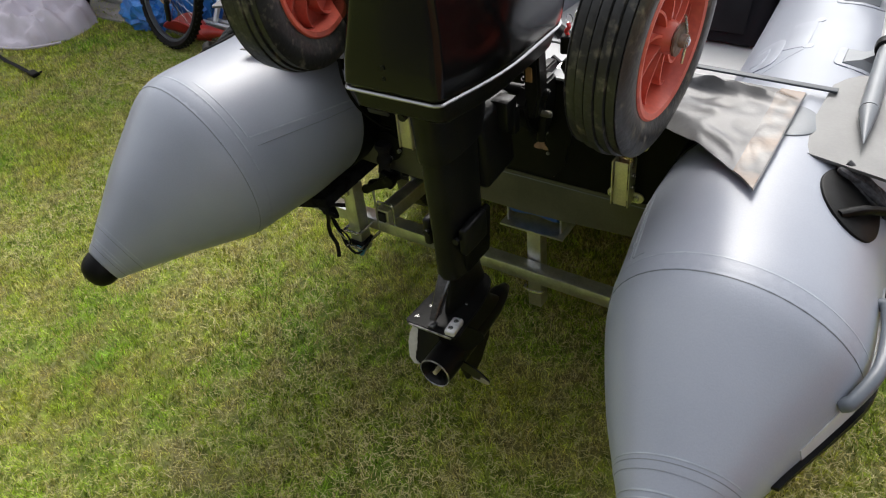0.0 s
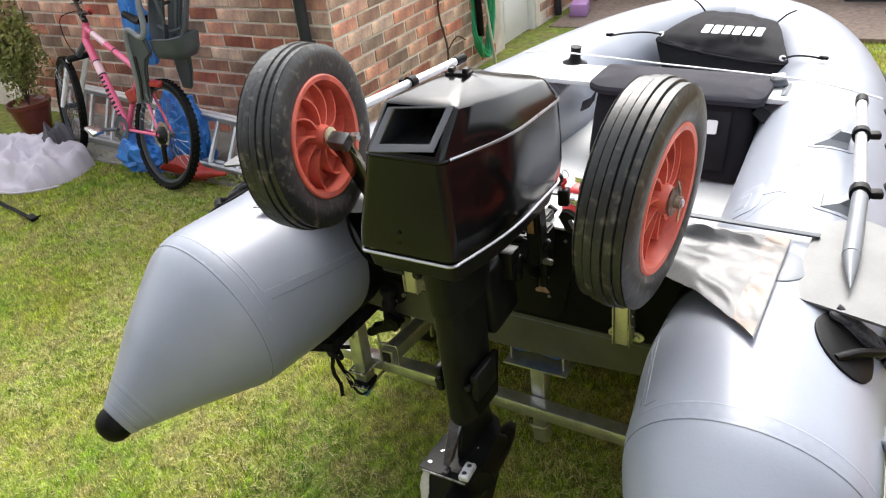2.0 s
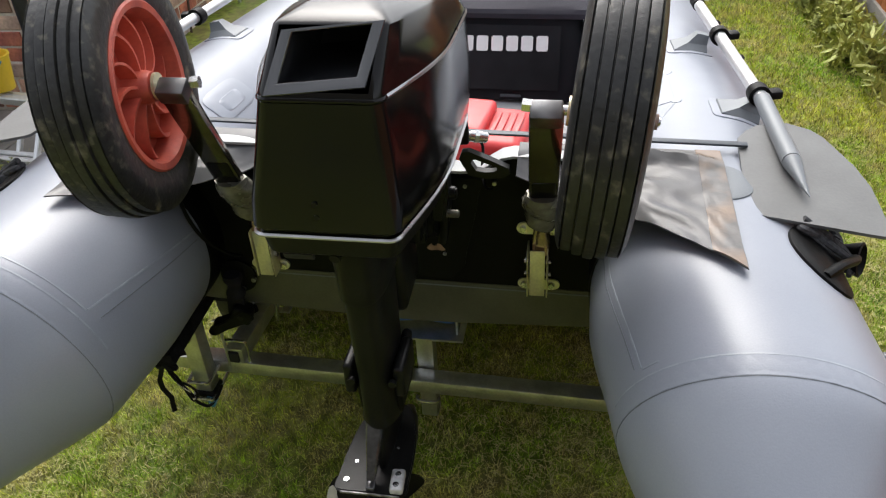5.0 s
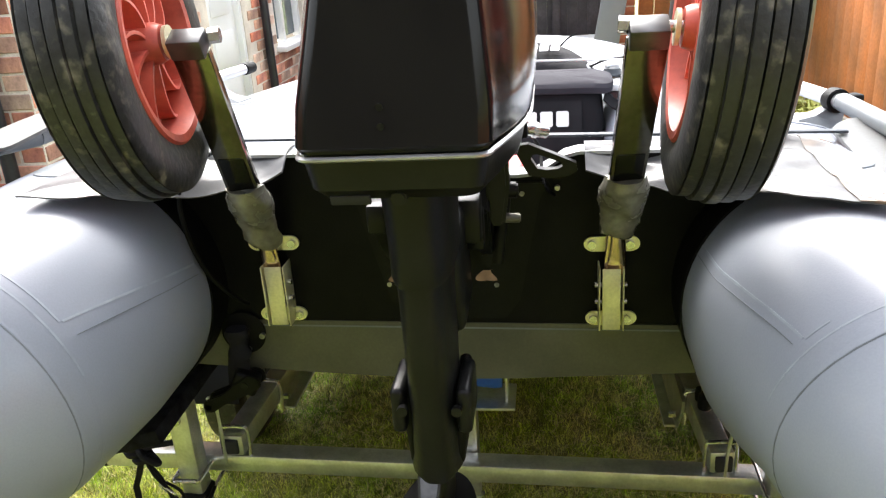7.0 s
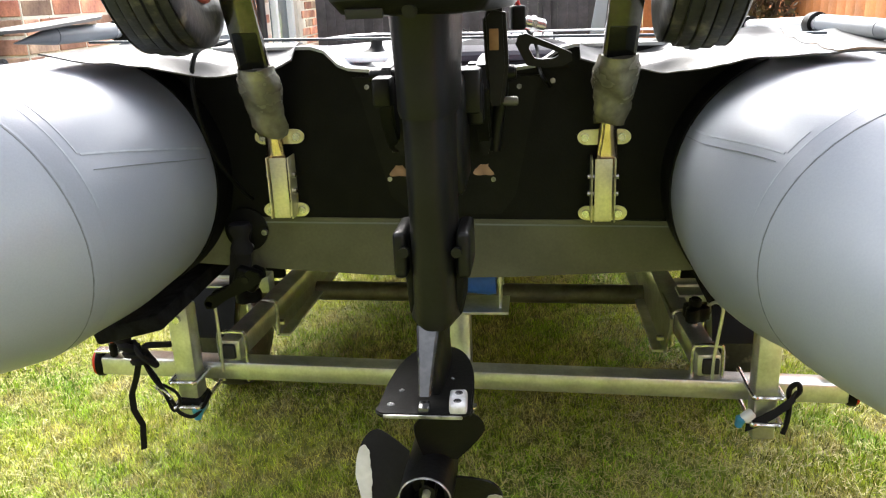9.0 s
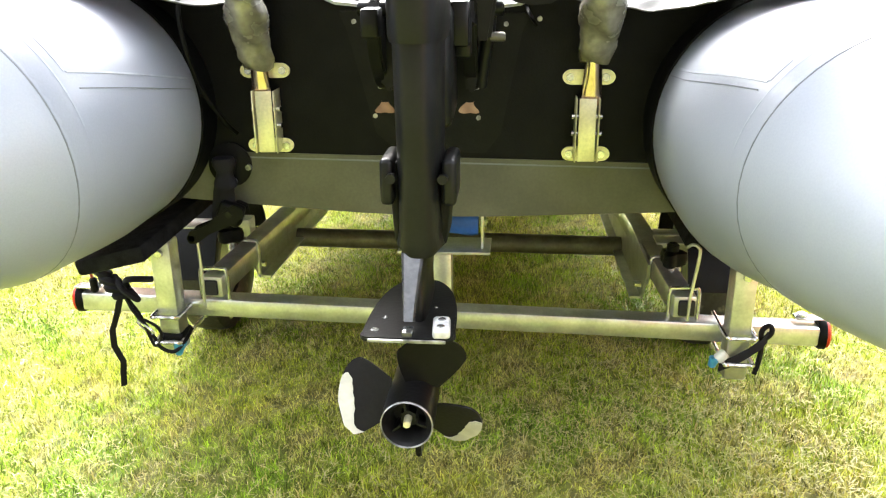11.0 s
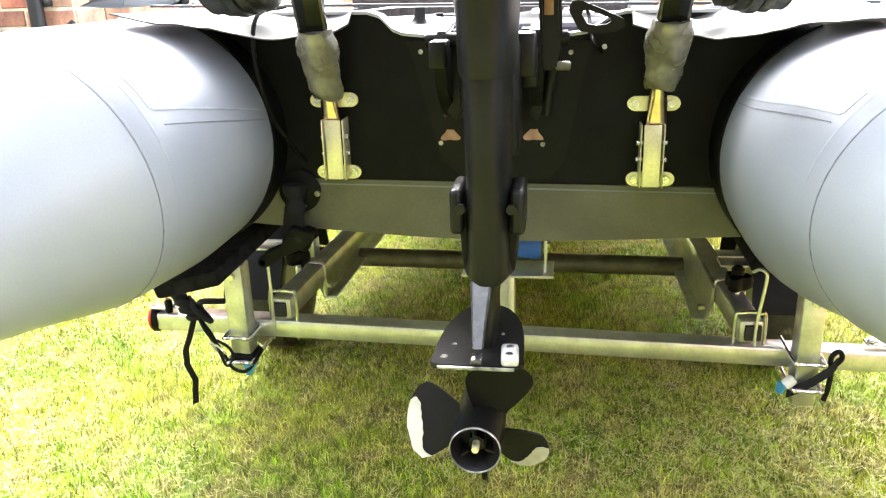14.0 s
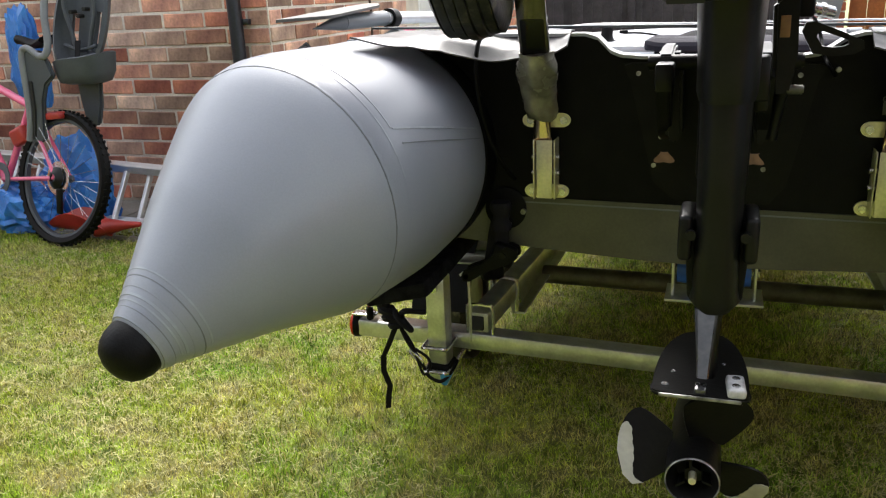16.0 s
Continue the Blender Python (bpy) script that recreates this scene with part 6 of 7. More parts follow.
def build_bicycle():
    bike = thing("bicycle", (-3.65, 1.5, 0.0), "pink mountain bike with a grey child seat, leaning by the house", "bicycle")
    rear_c, front_c = Vector((-3.085, 1.41, 0.33)), Vector((-4.27, 1.635, 0.33))
    ax_r = Vector((0.19, 1, -0.28)).normalized()
    ax_f = Vector((0.45, 1, -0.2)).normalized()
    for c, ax in ((rear_c, ax_r), (front_c, ax_f)):
        prof = [(0.292, -0.02), (0.315, -0.026), (0.328, -0.016), (0.331, 0.0), (0.328, 0.016), (0.315, 0.026), (0.292, 0.02), (0.288, 0.0)]
        tyre = part("tyre", lathe(prof, c, ax, 64, closed=True), BLACK_RUBBER, bike, "knobbly black tyre")
        knobs = None
        u1 = ax.cross(Vector((0, 0, 1))).normalized()
        u2 = u1.cross(ax)
        for k in range(60):
            a = 2 * math.pi * k / 60
            d = math.cos(a) * u1 + math.sin(a) * u2
            for off in (-0.012, 0.012):
                b = bmesh.new()
                bmesh.ops.create_cube(b, size=1, matrix=Matrix.Translation(c + d * 0.330 + ax * off) @ frame_along(d) @ Matrix.Diagonal((0.013, 0.013, 0.010, 1)))
                knobs = merge(knobs, b)
        part("tread", knobs, BLACK_RUBBER, tyre, smooth=0)
        part("rim", lathe([(0.275, -0.011), (0.292, -0.013), (0.292, 0.013), (0.275, 0.011)], c, ax, 56, closed=True), SEAT_GREY, bike)
        part("spokes", wheel_spokes(c, ax, 0.278, 28), STEEL, bike)
        part("hub", rod(c - ax * 0.05, c + ax * 0.05, 0.018, seg=14), SEAT_GREY, bike)
        part("brake_disc", lathe([(0.045, -0.001), (0.082, -0.001), (0.082, 0.001), (0.045, 0.001)], c - ax * 0.03, ax, 32, closed=True), STEEL, bike)
    bb, ht, hb, cl = Vector((-3.525, 1.485, 0.295)), Vector((-3.975, 1.74, 0.89)), Vector((-3.99, 1.712, 0.78)), Vector((-3.36, 1.56, 0.665))
    part("down_tube", rod(hb, bb, 0.026, seg=16), PINK, bike, "pink down tube")
    for a, b_, r, mat in ((0.26, 0.40, 0.0268, PINK_PALE), (0.25, 0.262, 0.0272, BLACK_PAINT), (0.398, 0.412, 0.0272, BLACK_PAINT)):
        part("tube_band", rod(hb.lerp(bb, a), hb.lerp(bb, b_), r, seg=16), mat, bike, "painted band on the frame")
    for a, b_, mat in ((0.14, 0.40, PINK_PALE), (0.13, 0.142, BLACK_PAINT), (0.56, 0.575, BLACK_PAINT)):
        part("tube_band", rod(ht.lerp(hb, 0.3).lerp(cl, a), ht.lerp(hb, 0.3).lerp(cl, b_), 0.0208, seg=16), mat, bike, "painted band on the frame")
    # unreadable frame lettering as plain black bars
    run = (bb - hb).normalized()
    out = Vector((0.35, -1, 0.2))
    out = (out - run * out.dot(run)).normalized()
    turn = Matrix((run, run.cross(out), out)).transposed().to_4x4()
    for k in range(10):
        c = hb.lerp(bb, 0.44 + 0.047 * k) + out * 0.0245
        mk = bmesh.new()
        bmesh.ops.create_cube(mk, size=1, matrix=Matrix.Translation(c) @ turn @ Matrix.Rotation(0.3, 4, "Z") @ Matrix.Diagonal((0.012 if k % 3 else 0.018, 0.028, 0.006, 1)))
        part("mark", mk, BLACK_PAINT, bike, "plain black printed mark" if k == 0 else "")
    part("top_tube", rod(ht.lerp(hb, 0.3), cl, 0.020, seg=16), PINK, bike, "pink top tube")
    part("seat_tube", rod(bb, cl, 0.017, seg=14), PINK, bike)
    part("head_tube", rod(hb, ht, 0.023, seg=16), PINK, bike)
    for off in (-0.045, 0.045):
        o = ax_r * off
        part("chain_stay", rod(bb + o * 0.6, rear_c + o, 0.010, seg=10), PINK, bike)
        part("seat_stay", rod(cl + o * 0.4, rear_c + o, 0.009, seg=10), PINK, bike)
    crown = Vector((-4.13, 1.71, 0.66))
    part("steerer", rod(hb, crown, 0.02, seg=12), SEAT_GREY, bike)
    for off in (-0.055, 0.055):
        o = ax_f * off
        part("fork_leg", rod(crown + o, front_c + o, 0.019, 0.016, seg=12), WHITE_PAINT, bike, "white fork leg")
    part("crown", box((0.05, 0.15, 0.04), tuple(crown), (0, 0, -20), 0.012), BLACK_PAINT, bike)
    part("stem", rod(ht, ht + Vector((-0.05, 0.02, 0.075)), 0.02, seg=12), BLACK_PAINT, bike)
    m = ht + Vector((-0.05, 0.02, 0.075))
    part("handlebar", hose([m + Vector((-0.33, 0.22, 0.02)), m + Vector((-0.12, 0.08, 0.0)), m, m + Vector((0.12, -0.08, 0.0)), m + Vector((0.30, -0.14, 0.03))], 0.013, 10), BLACK_PAINT, bike)
    for k in (-1, 1):
        g = m + (Vector((-0.33, 0.22, 0.02)) if k < 0 else Vector((0.30, -0.14, 0.03)))
        part("grip", rod(g - Vector((0.11 * k, -0.06 * k, 0)), g, 0.018, seg=12, bevel=0.003), RED_DULL if k > 0 else BLACK_RUBBER, bike)
        part("brake_lever", hose([g + Vector((-0.13 * k, 0.05 * k, -0.01)), g + Vector((-0.09 * k, -0.02, -0.03)), g + Vector((-0.02 * k, -0.05, -0.03))], 0.006, 6), SEAT_GREY, bike)
    part("brake_cable", hose([m, m + Vector((-0.08, -0.1, -0.03)), m + Vector((-0.1, -0.1, -0.18)), crown], 0.003, 6), BLACK_RUBBER, bike)
    post = Vector((-3.27, 1.60, 0.93))
    part("seat_post", rod(cl, post, 0.013, seg=10), SEAT_GREY, bike)
    sad = []
    for i in range(9):
        u = i / 8
        w = 0.02 + 0.055 * u ** 1.8
        c = post + Vector((-0.16 + 0.27 * u, 0.03 - 0.05 * u, 0.045 + 0.012 * math.cos(u * 6)))
        sad.append([c + Vector((0.18 * w * math.cos(a), w * math.cos(a), 0.022 * math.sin(a))) for a in [2 * math.pi * k / 14 for k in range(14)]])
    part("saddle", skin(sad), BLACK_RUBBER, bike, "black saddle")
    part("crank", rod(bb - ax_r * 0.07, bb - ax_r * 0.07 + Vector((-0.17, -0.0, -0.02)), 0.012, seg=10), SEAT_GREY, bike)
    ped = bb - ax_r * 0.12 + Vector((-0.17, 0.0, -0.02))
    part("pedal", box((0.10, 0.08, 0.024), tuple(ped), (0, 20, -10), 0.006), STEEL, bike, "caged steel pedal")
    part("chain_ring", lathe([(0.05, -0.002), (0.085, -0.002), (0.085, 0.002), (0.05, 0.002)], bb - ax_r * 0.045, ax_r, 32, closed=True), SEAT_GREY, bike)
    part("derailleur", box((0.03, 0.02, 0.13), (rear_c.x + 0.01, rear_c.y - 0.06, 0.23), (0, 12, 0), 0.006), BLACK_PAINT, bike)
    part("cassette", lathe([(0.02, -0.03), (0.055, -0.01), (0.03, 0.0)], rear_c - ax_r * 0.03, ax_r, 24, closed=True), BLACK_PAINT, bike)
    part("bottle_bag", box((0.12, 0.05, 0.09), (-3.40, 1.50, 0.52), (0, -20, -10), 0.02, seg=3), RED_DULL, bike, "small red pouch")
    # child seat
    seat = part("child_seat", child_shell(), SEAT_GREY, bike, "dark grey plastic child seat", smooth=50)
    tub = []
    for z, hx, hy, cx in ((0.775, 0.085, 0.06, -2.975), (0.785, 0.118, 0.085, -2.975), (0.83, 0.135, 0.10, -2.970), (0.90, 0.142, 0.105, -2.965), (0.905, 0.132, 0.097, -2.965), (0.84, 0.12, 0.085, -2.970), (0.82, 0.08, 0.05, -2.97)):
        tub.append([(cx + hx * math.copysign(abs(math.cos(a)) ** 0.55, math.cos(a)), 1.56 + hy * math.copysign(abs(math.sin(a)) ** 0.6, math.sin(a)), z + 0.02 * math.cos(a) * (z > 0.86)) for a in [2 * math.pi * k / 36 for k in range(36)]])
    part("seat_tub", skin(tub), SEAT_GREY, seat, "moulded seat tub", smooth=50)
    guard = [(-3.185, 0.955), (-3.12, 0.93), (-3.085, 0.90), (-3.06, 0.82), (-3.115, 0.78), (-3.15, 0.70), (-3.185, 0.51), (-3.20, 0.50), (-3.275, 0.50), (-3.285, 0.515), (-3.24, 0.62), (-3.235, 0.75), (-3.23, 0.88), (-3.21, 0.945)]
    part("leg_guard", prism(guard, "y", 1.44, 1.47, bevel=0.010), SEAT_GREY, seat, smooth=30)
    # the slot isn't cut; its shade is a dark inlay
    part("guard_slot_shade", prism([(-3.215, 0.80), (-3.19, 0.80), (-3.20, 0.66), (-3.235, 0.52), (-3.255, 0.52), (-3.225, 0.66)], "y", 1.434, 1.442, bevel=0.003), DARK_VOID, seat, "dark inlay for the shade in the leg guard's slot")
    part("leg_guard", prism([(-3.08, 0.80), (-2.93, 0.80), (-2.95, 0.66), (-2.985, 0.56), (-3.06, 0.56), (-3.075, 0.68)], "y", 1.60, 1.63, bevel=0.01), SEAT_GREY, seat, smooth=30)
    pale = material("pale_grey_plastic", (0.20, 0.21, 0.225), 0.5, wear=0.06)
    part("arm_rest", hose([(-3.065, 1.50, 1.24), (-3.075, 1.47, 1.10), (-3.068, 1.455, 0.98), (-3.085, 1.445, 0.925), (-3.12, 1.44, 0.915), (-3.165, 1.44, 0.945), (-3.195, 1.44, 0.955), (-3.222, 1.44, 0.93), (-3.232, 1.44, 0.84), (-3.238, 1.44, 0.72), (-3.25, 1.44, 0.61), (-3.278, 1.44, 0.51)], 0.017, 10, squash=0.9), pale, seat, "paler grey seat edge")
    for x, z in ((-2.98, 1.11), (-2.90, 1.12), (-2.94, 1.09)):
        part("slot_bolt", rod((x, 1.535, z), (x, 1.57, z), 0.010, seg=10), DARK_VOID, seat)
    for run in ([(-3.00, 1.545, 1.25), (-3.01, 1.535, 1.13), (-2.985, 1.53, 1.02), (-2.975, 1.525, 0.93)], [(-2.83, 1.545, 1.25), (-2.84, 1.535, 1.10), (-2.875, 1.53, 1.0), (-2.89, 1.525, 0.93)], [(-3.04, 1.53, 0.96), (-2.94, 1.52, 0.935), (-2.85, 1.53, 0.955)]):
        part("shell_rib", hose(run, 0.010, 8), SEAT_GREY, seat)
    part("harness_strap", strip([(-2.93, 1.50, 0.98), (-2.932, 1.485, 0.92), (-2.935, 1.47, 0.86)], 0.03, (1, 0, 0), 0.003), BLACK_CLOTH, seat, "black harness strap")
    part("rear_clip", box((0.14, 0.05, 0.035), (-3.13, 1.47, 0.63), (0, -4, -10), 0.01), RED_DULL, bike, "red plastic clip")


def child_shell():
    """The hollowed shell of the child seat: a winged back with slots, leaning backwards."""
    b = bmesh.new()
    rows, cols = 22, 22
    grid = []
    for i in range(rows + 1):
        u = i / rows
        z = 0.86 + 0.46 * u
        w = 0.128 + 0.030 * math.sin(math.pi * min(1, u * 1.05)) - 0.02 * max(0, 0.2 - u) * 5 - 0.05 * max(0, u - 0.85) * 6
        cx = -2.965 + 0.075 * u
        row = []
        for j in range(cols + 1):
            v = j / cols * 2 - 1
            wing = abs(v) ** 4
            row.append(b.verts.new((cx + w * v, 1.575 + 0.10 * u - 0.095 * wing + 0.012 * math.cos(7 * v), z + 0.025 * (1 - v * v) * u)))
        grid.append(row)
    for i in range(rows):
        for j in range(cols):
            slot = (j in (5, 6, 15, 16) and 4 <= i <= 10) or (j in (10, 11) and i in (16, 17))
            if not slot:
                b.faces.new((grid[i][j], grid[i][j + 1], grid[i + 1][j + 1], grid[i + 1][j]))
    bmesh.ops.recalc_face_normals(b, faces=b.faces)
    bmesh.ops.solidify(b, geom=b.faces[:], thickness=0.018)
    return b


build_bicycle()
bpy.data.objects["bicycle"].location.x += 0.06 * UNIT


def crumpled(name, mat, at, size, label, category, seed, folds=5.0, flat=0.0):
    """A heap of crumpled sheet."""
    rng = random.Random(seed)
    off = Vector((rng.uniform(0, 50), rng.uniform(0, 50), rng.uniform(0, 50)))
    b = bmesh.new()
    bmesh.ops.create_icosphere(b, subdivisions=4, radius=1)
    for v in b.verts:
        d = v.co.normalized()
        f = 1 + 0.35 * noise.noise(d * 1.3 + off) + 0.16 * abs(noise.noise(d * folds * 0.5 + off)) + 0.06 * noise.noise(d * folds + off) + 0.45 * (0.22 - abs(noise.noise(d * folds * 0.4 - off))) + 0.16 * (0.2 - abs(noise.noise(d * folds * 0.8 - off)))
        p = Vector((d.x * size[0], d.y * size[1], d.z * size[2])) * f
        if p.z < -flat:
            p.z = -flat + 0.1 * (p.z + flat)
        v.co = p + Vector(at) + Vector((0, 0, flat))
    t = thing(name, (at[0], at[1], 0.0), label, category)
    part("folds", b, mat, t, smooth=24)
    return t


crumpled("tarpaulin", BLUE_TARP, (-3.21, 1.70, 0.02), (0.21, 0.09, 0.24), "crumpled blue plastic tarpaulin heaped behind the bicycle", "tarpaulin", 3, 7, flat=0.18)
crumpled("tarpaulin", BLUE_TARP, (-3.40, 1.50, 0.02), (0.17, 0.12, 0.15), "crumpled end of blue tarpaulin on the grass", "tarpaulin", 8, 7, flat=0.1)
crumpled("tarpaulin", BLUE_TARP, (-3.50, 1.80, 0.62), (0.10, 0.06, 0.26), "blue plastic tarpaulin draped behind the child seat", "tarpaulin", 12, 7, flat=0.25)


def draped_cover(cx, cy, rx, ry, high, seed, rise=0.3, turn=14.0):
    """A soft heap of heavy sheet: swollen top with folds running to a steep, pleated rim, higher at its back."""
    ct, st = math.cos(radians(turn)), math.sin(radians(turn))
    rows = []
    for i in range(25):
        r = 0.03 + 0.97 * i / 24
        loop = []
        for k in range(110):
            a = 2 * math.pi * k / 110
            c, d = math.cos(a), math.sin(a)
            wave = noise.noise(Vector((c * 1.6, d * 1.6, seed)))
            pleat = 0.25 - abs(noise.noise(Vector((c * 5.5, d * 5.5, seed + 4.0))))
            rim = 1 + 0.13 * wave + 0.10 * pleat * r
            x = rx * r * rim * math.copysign(abs(c) ** 0.75, c)
            y = ry * r * rim * math.copysign(abs(d) ** 0.75, d)
            top = 0.8 + rise * y / ry + 0.95 * (0.22 - abs(noise.noise(Vector((x * 3.4 + 2 * y, y * 5.5 - x, seed + 9.0))))) + 0.5 * (0.2 - abs(noise.noise(Vector((x * 9, y * 12 + 3 * x, seed + 2.0)))))
            z = high * (1 - r ** 6) ** 0.55 * max(0.25, top + 0.35 * pleat * r * r)
            loop.append((cx + x * ct - y * st, cy + x * st + y * ct, max(0.006, z + 0.006)))
        rows.append(loop)
    return skin(rows)


canvas = thing("boat_cover", (-4.02, 1.15, 0.0), "heap of pale grey canvas cover on the lawn", "cover")
part("folds", draped_cover(-4.29, 1.17, 0.50, 0.29, 0.20, 3), GREY_CANVAS, canvas, smooth=70)
part("dark_fold", draped_cover(-4.19, 1.385, 0.20, 0.085, 0.275, 11, 0.1, 8.0), material("dark_grey_cloth", (0.10, 0.095, 0.11), 0.8, wear=0.15), canvas, "dark grey fold at the back of the heap", smooth=70)
part("hem", hose([(-4.45, 0.85, 0.02), (-4.25, 0.87, 0.025), (-4.02, 0.91, 0.02), (-3.86, 0.98, 0.03), (-3.77, 1.08, 0.03)], 0.008, 8), GREY_CANVAS, canvas, "rolled canvas hem")

red_toy = thing("red_scoop", (-2.95, 1.55, 0.0), "red plastic garden scoop lying by the ladder", "garden tool")
pan = []
for i in range(10):
    u = i / 9
    w = 0.03 + 0.11 * math.sin(math.pi * min(1, 0.15 + 0.8 * u)) ** 0.7
    pan.append([(-3.16 + 0.34 * u, 1.44 + w * 0.5 * v, 0.035 + 0.11 * abs(v) ** 2 * math.sin(math.pi * (0.1 + 0.8 * u)) + 0.03 * (1 - u)) for v in (-1, -0.66, -0.33, 0, 0.33, 0.66, 1)])
part("pan", sheet(pan, 0.008), RED_DULL, red_toy)
part("spout", skin([[(-2.90 + 0.16 * k, 1.45 + w * math.cos(a), 0.075 + 0.018 * k + w * 0.9 * math.sin(a)) for a in [2 * math.pi * j / 14 for j in range(14)]] for k, w in ((0, 0.055), (0.5, 0.042), (1.0, 0.024), (1.6, 0.013), (1.65, 0.003))]), RED_DULL, red_toy)


def bar(p, q, wide, high, lean, bm=None):
    """A rectangular bar between two points; its height leans from upright by that many degrees."""
    p, q = Vector(p), Vector(q)
    way = (q - p).normalized()
    side = way.cross(Vector((0, 0, 1))).normalized()
    up = side.cross(way)
    a = radians(lean)
    up, side = up * math.cos(a) - side * math.sin(a), side * math.cos(a) + up * math.sin(a)
    w, h, c = wide / 2, high / 2, 0.004
    ring = [(-w + c, -h), (w - c, -h), (w, -h + c), (w, h - c), (w - c, h), (-w + c, h), (-w, h - c), (-w, -h + c)]
    return skin([[e_ + side * u + up * v for u, v in ring] for e_ in (p, q)], bm=bm)


def build_ladder():
    lad = thing("ladder", (-3.2, 1.75, 0.0), "aluminium ladder lying on its side along the house wall", "ladder")
    # two sections lying on their side, tops leaning to the wall, one end further from the wall
    for off, shift in ((0.0, 0.0), (0.05, 0.13)):
        def low(x):
            return Vector((x, 1.71 - 0.086 * (x + 4.14) + off, 0.045))

        def high(x):
            return Vector((x, 1.845 - 0.070 * (x + 4.14) + off * 0.8, 0.352 - 0.036 * (x + 4.14)))
        for run, tall in ((low, 0.058), (high, 0.050)):
            part("rail", bar(run(-4.62 + shift), run(-2.02 + shift), 0.026, tall, -24), ALU, lad)
        for k in range(10):
            x = -4.50 + 0.26 * k + shift
            part("rung", bar(low(x) + Vector((0, 0, 0.02)), high(x) - Vector((0, 0, 0.02)), 0.022, 0.030, 0), ALU, lad)
    return lad


build_ladder()
bucket = thing("bucket", (-2.38, 1.765, 0.325), "yellow plastic bucket standing on the ladder", "bucket")
part("pail", lathe([(0.056, 0.0), (0.076, 0.16), (0.081, 0.163), (0.081, 0.171), (0.071, 0.171), (0.052, 0.006), (0.001, 0.006)], (-2.38, 1.765, 0.325), (0, 0, 1), 30), YELLOW, bucket)
part("handle", hose([(-2.46, 1.745, 0.482), (-2.42, 1.685, 0.407), (-2.35, 1.68, 0.407), (-2.305, 1.725, 0.482)], 0.005, 8), BLUE_TARP, bucket, "blue bail handle")
slab = thing("paving_slabs", (-3.3, 1.85, 0.0), "grey concrete slabs along the house wall", "paving", kind="structure")
for k in range(5):
    part("slab", box((0.59, 0.66, 0.05), (-4.55 + 0.6 * k, 1.81, 0.0), (0, 0, random.uniform(-0.5, 0.5)), 0.006), CONCRETE, slab)


# ---- foliage ----
def leaf_cloud(n, centre, spread, size, seed, shape=None, aspect=2.2):
    """Many small folded leaves round a centre, as one bmesh-free mesh."""
    rng = np.random.default_rng(seed)
    d = rng.normal(size=(n, 3))
    d /= np.linalg.norm(d, axis=1)[:, None]
    r = rng.uniform(0.25, 1.0, n) ** 0.5
    lump = 0.75 + 0.35 * np.sin(5 * d[:, 0] + seed) * np.sin(4 * d[:, 2] + 1) + 0.2 * np.sin(9 * d[:, 1])
    c = np.array(centre) + d * (r * lump)[:, None] * np.array(spread)
    e1 = rng.normal(size=(n, 3))
    e1 /= np.linalg.norm(e1, axis=1)[:, None]
    e2 = np.cross(e1, rng.normal(size=(n, 3)))
    e2 /= np.linalg.norm(e2, axis=1)[:, None]
    s = size * rng.uniform(0.6, 1.3, n)[:, None]
    V = np.stack([c - e1 * s * aspect / 2, c + e2 * s * 0.5, c + e1 * s * aspect / 2, c - e2 * s * 0.5], 1).reshape(-1, 3)
    me = bpy.data.meshes.new("leaves")
    me.from_pydata(V.tolist(), [], (np.arange(n)[:, None] * 4 + [0, 1, 2, 3]).tolist())
    return me


def foliage(name, me, mat, parent, label=""):
    me.transform(Matrix.Scale(UNIT, 4) @ Matrix.Translation(-ROOT[parent]))
    me.materials.append(mat)
    ob = new(name, me)
    ob.parent = parent
    ROOT[ob] = ROOT[parent]
    return tagged(ob, label)


def branches(base, n, high, spread, r, seed):
    rng = random.Random(seed)
    b = None
    for k in range(n):
        a = rng.uniform(0, 2 * math.pi)
        h = high * rng.uniform(0.6, 1.0)
        s = spread * rng.uniform(0.3, 1)
        p = [Vector(base)]
        for i in range(1, 6):
            u = i / 5
            p.append(Vector(base) + Vector((s * math.cos(a) * u ** 1.4 + rng.uniform(-0.02, 0.02), s * math.sin(a) * u ** 1.4 + rng.uniform(-0.02, 0.02), h * u)))
        b = hose(p, r * rng.uniform(0.6, 1), 6, b, steps=2)
    return b


pot = thing("potted_shrub", (-4.95, 1.78, 0.0), "yellow-green leafy shrub in a glazed terracotta pot", "potted plant")
part("pot", lathe([(0.10, 0.0), (0.125, 0.10), (0.150, 0.21), (0.162, 0.215), (0.165, 0.25), (0.150, 0.25), (0.135, 0.22), (0.001, 0.22)], (-4.95, 1.78, 0.0), (0, 0, 1), 36), TERRACOTTA, pot, "dark red glazed pot")
part("stems", branches((-4.95, 1.78, 0.22), 14, 0.7, 0.22, 0.006, 4), BARK, pot)
foliage("leaves", leaf_cloud(5200, (-4.95, 1.78, 0.66), (0.29, 0.26, 0.42), 0.016, 9), LEAF, pot, "small yellow-green leaves")
shrub = thing("purple_shrub", (1.8, 4.9, 0.0), "purple-brown leaved shrub in front of the fence", "shrub")
part("trunk", branches((1.8, 4.9, 0.0), 7, 1.3, 0.35, 0.022, 14), BARK, shrub)
foliage("leaves", leaf_cloud(2600, (1.8, 4.9, 1.05), (0.45, 0.40, 0.62), 0.026, 6), LEAF_DARK, shrub, "dark purple-brown leaves")
weeds = thing("weeds", (-2.1, 2.25, 0.0), "green weeds growing at the foot of the wall", "weeds", kind="stuff")
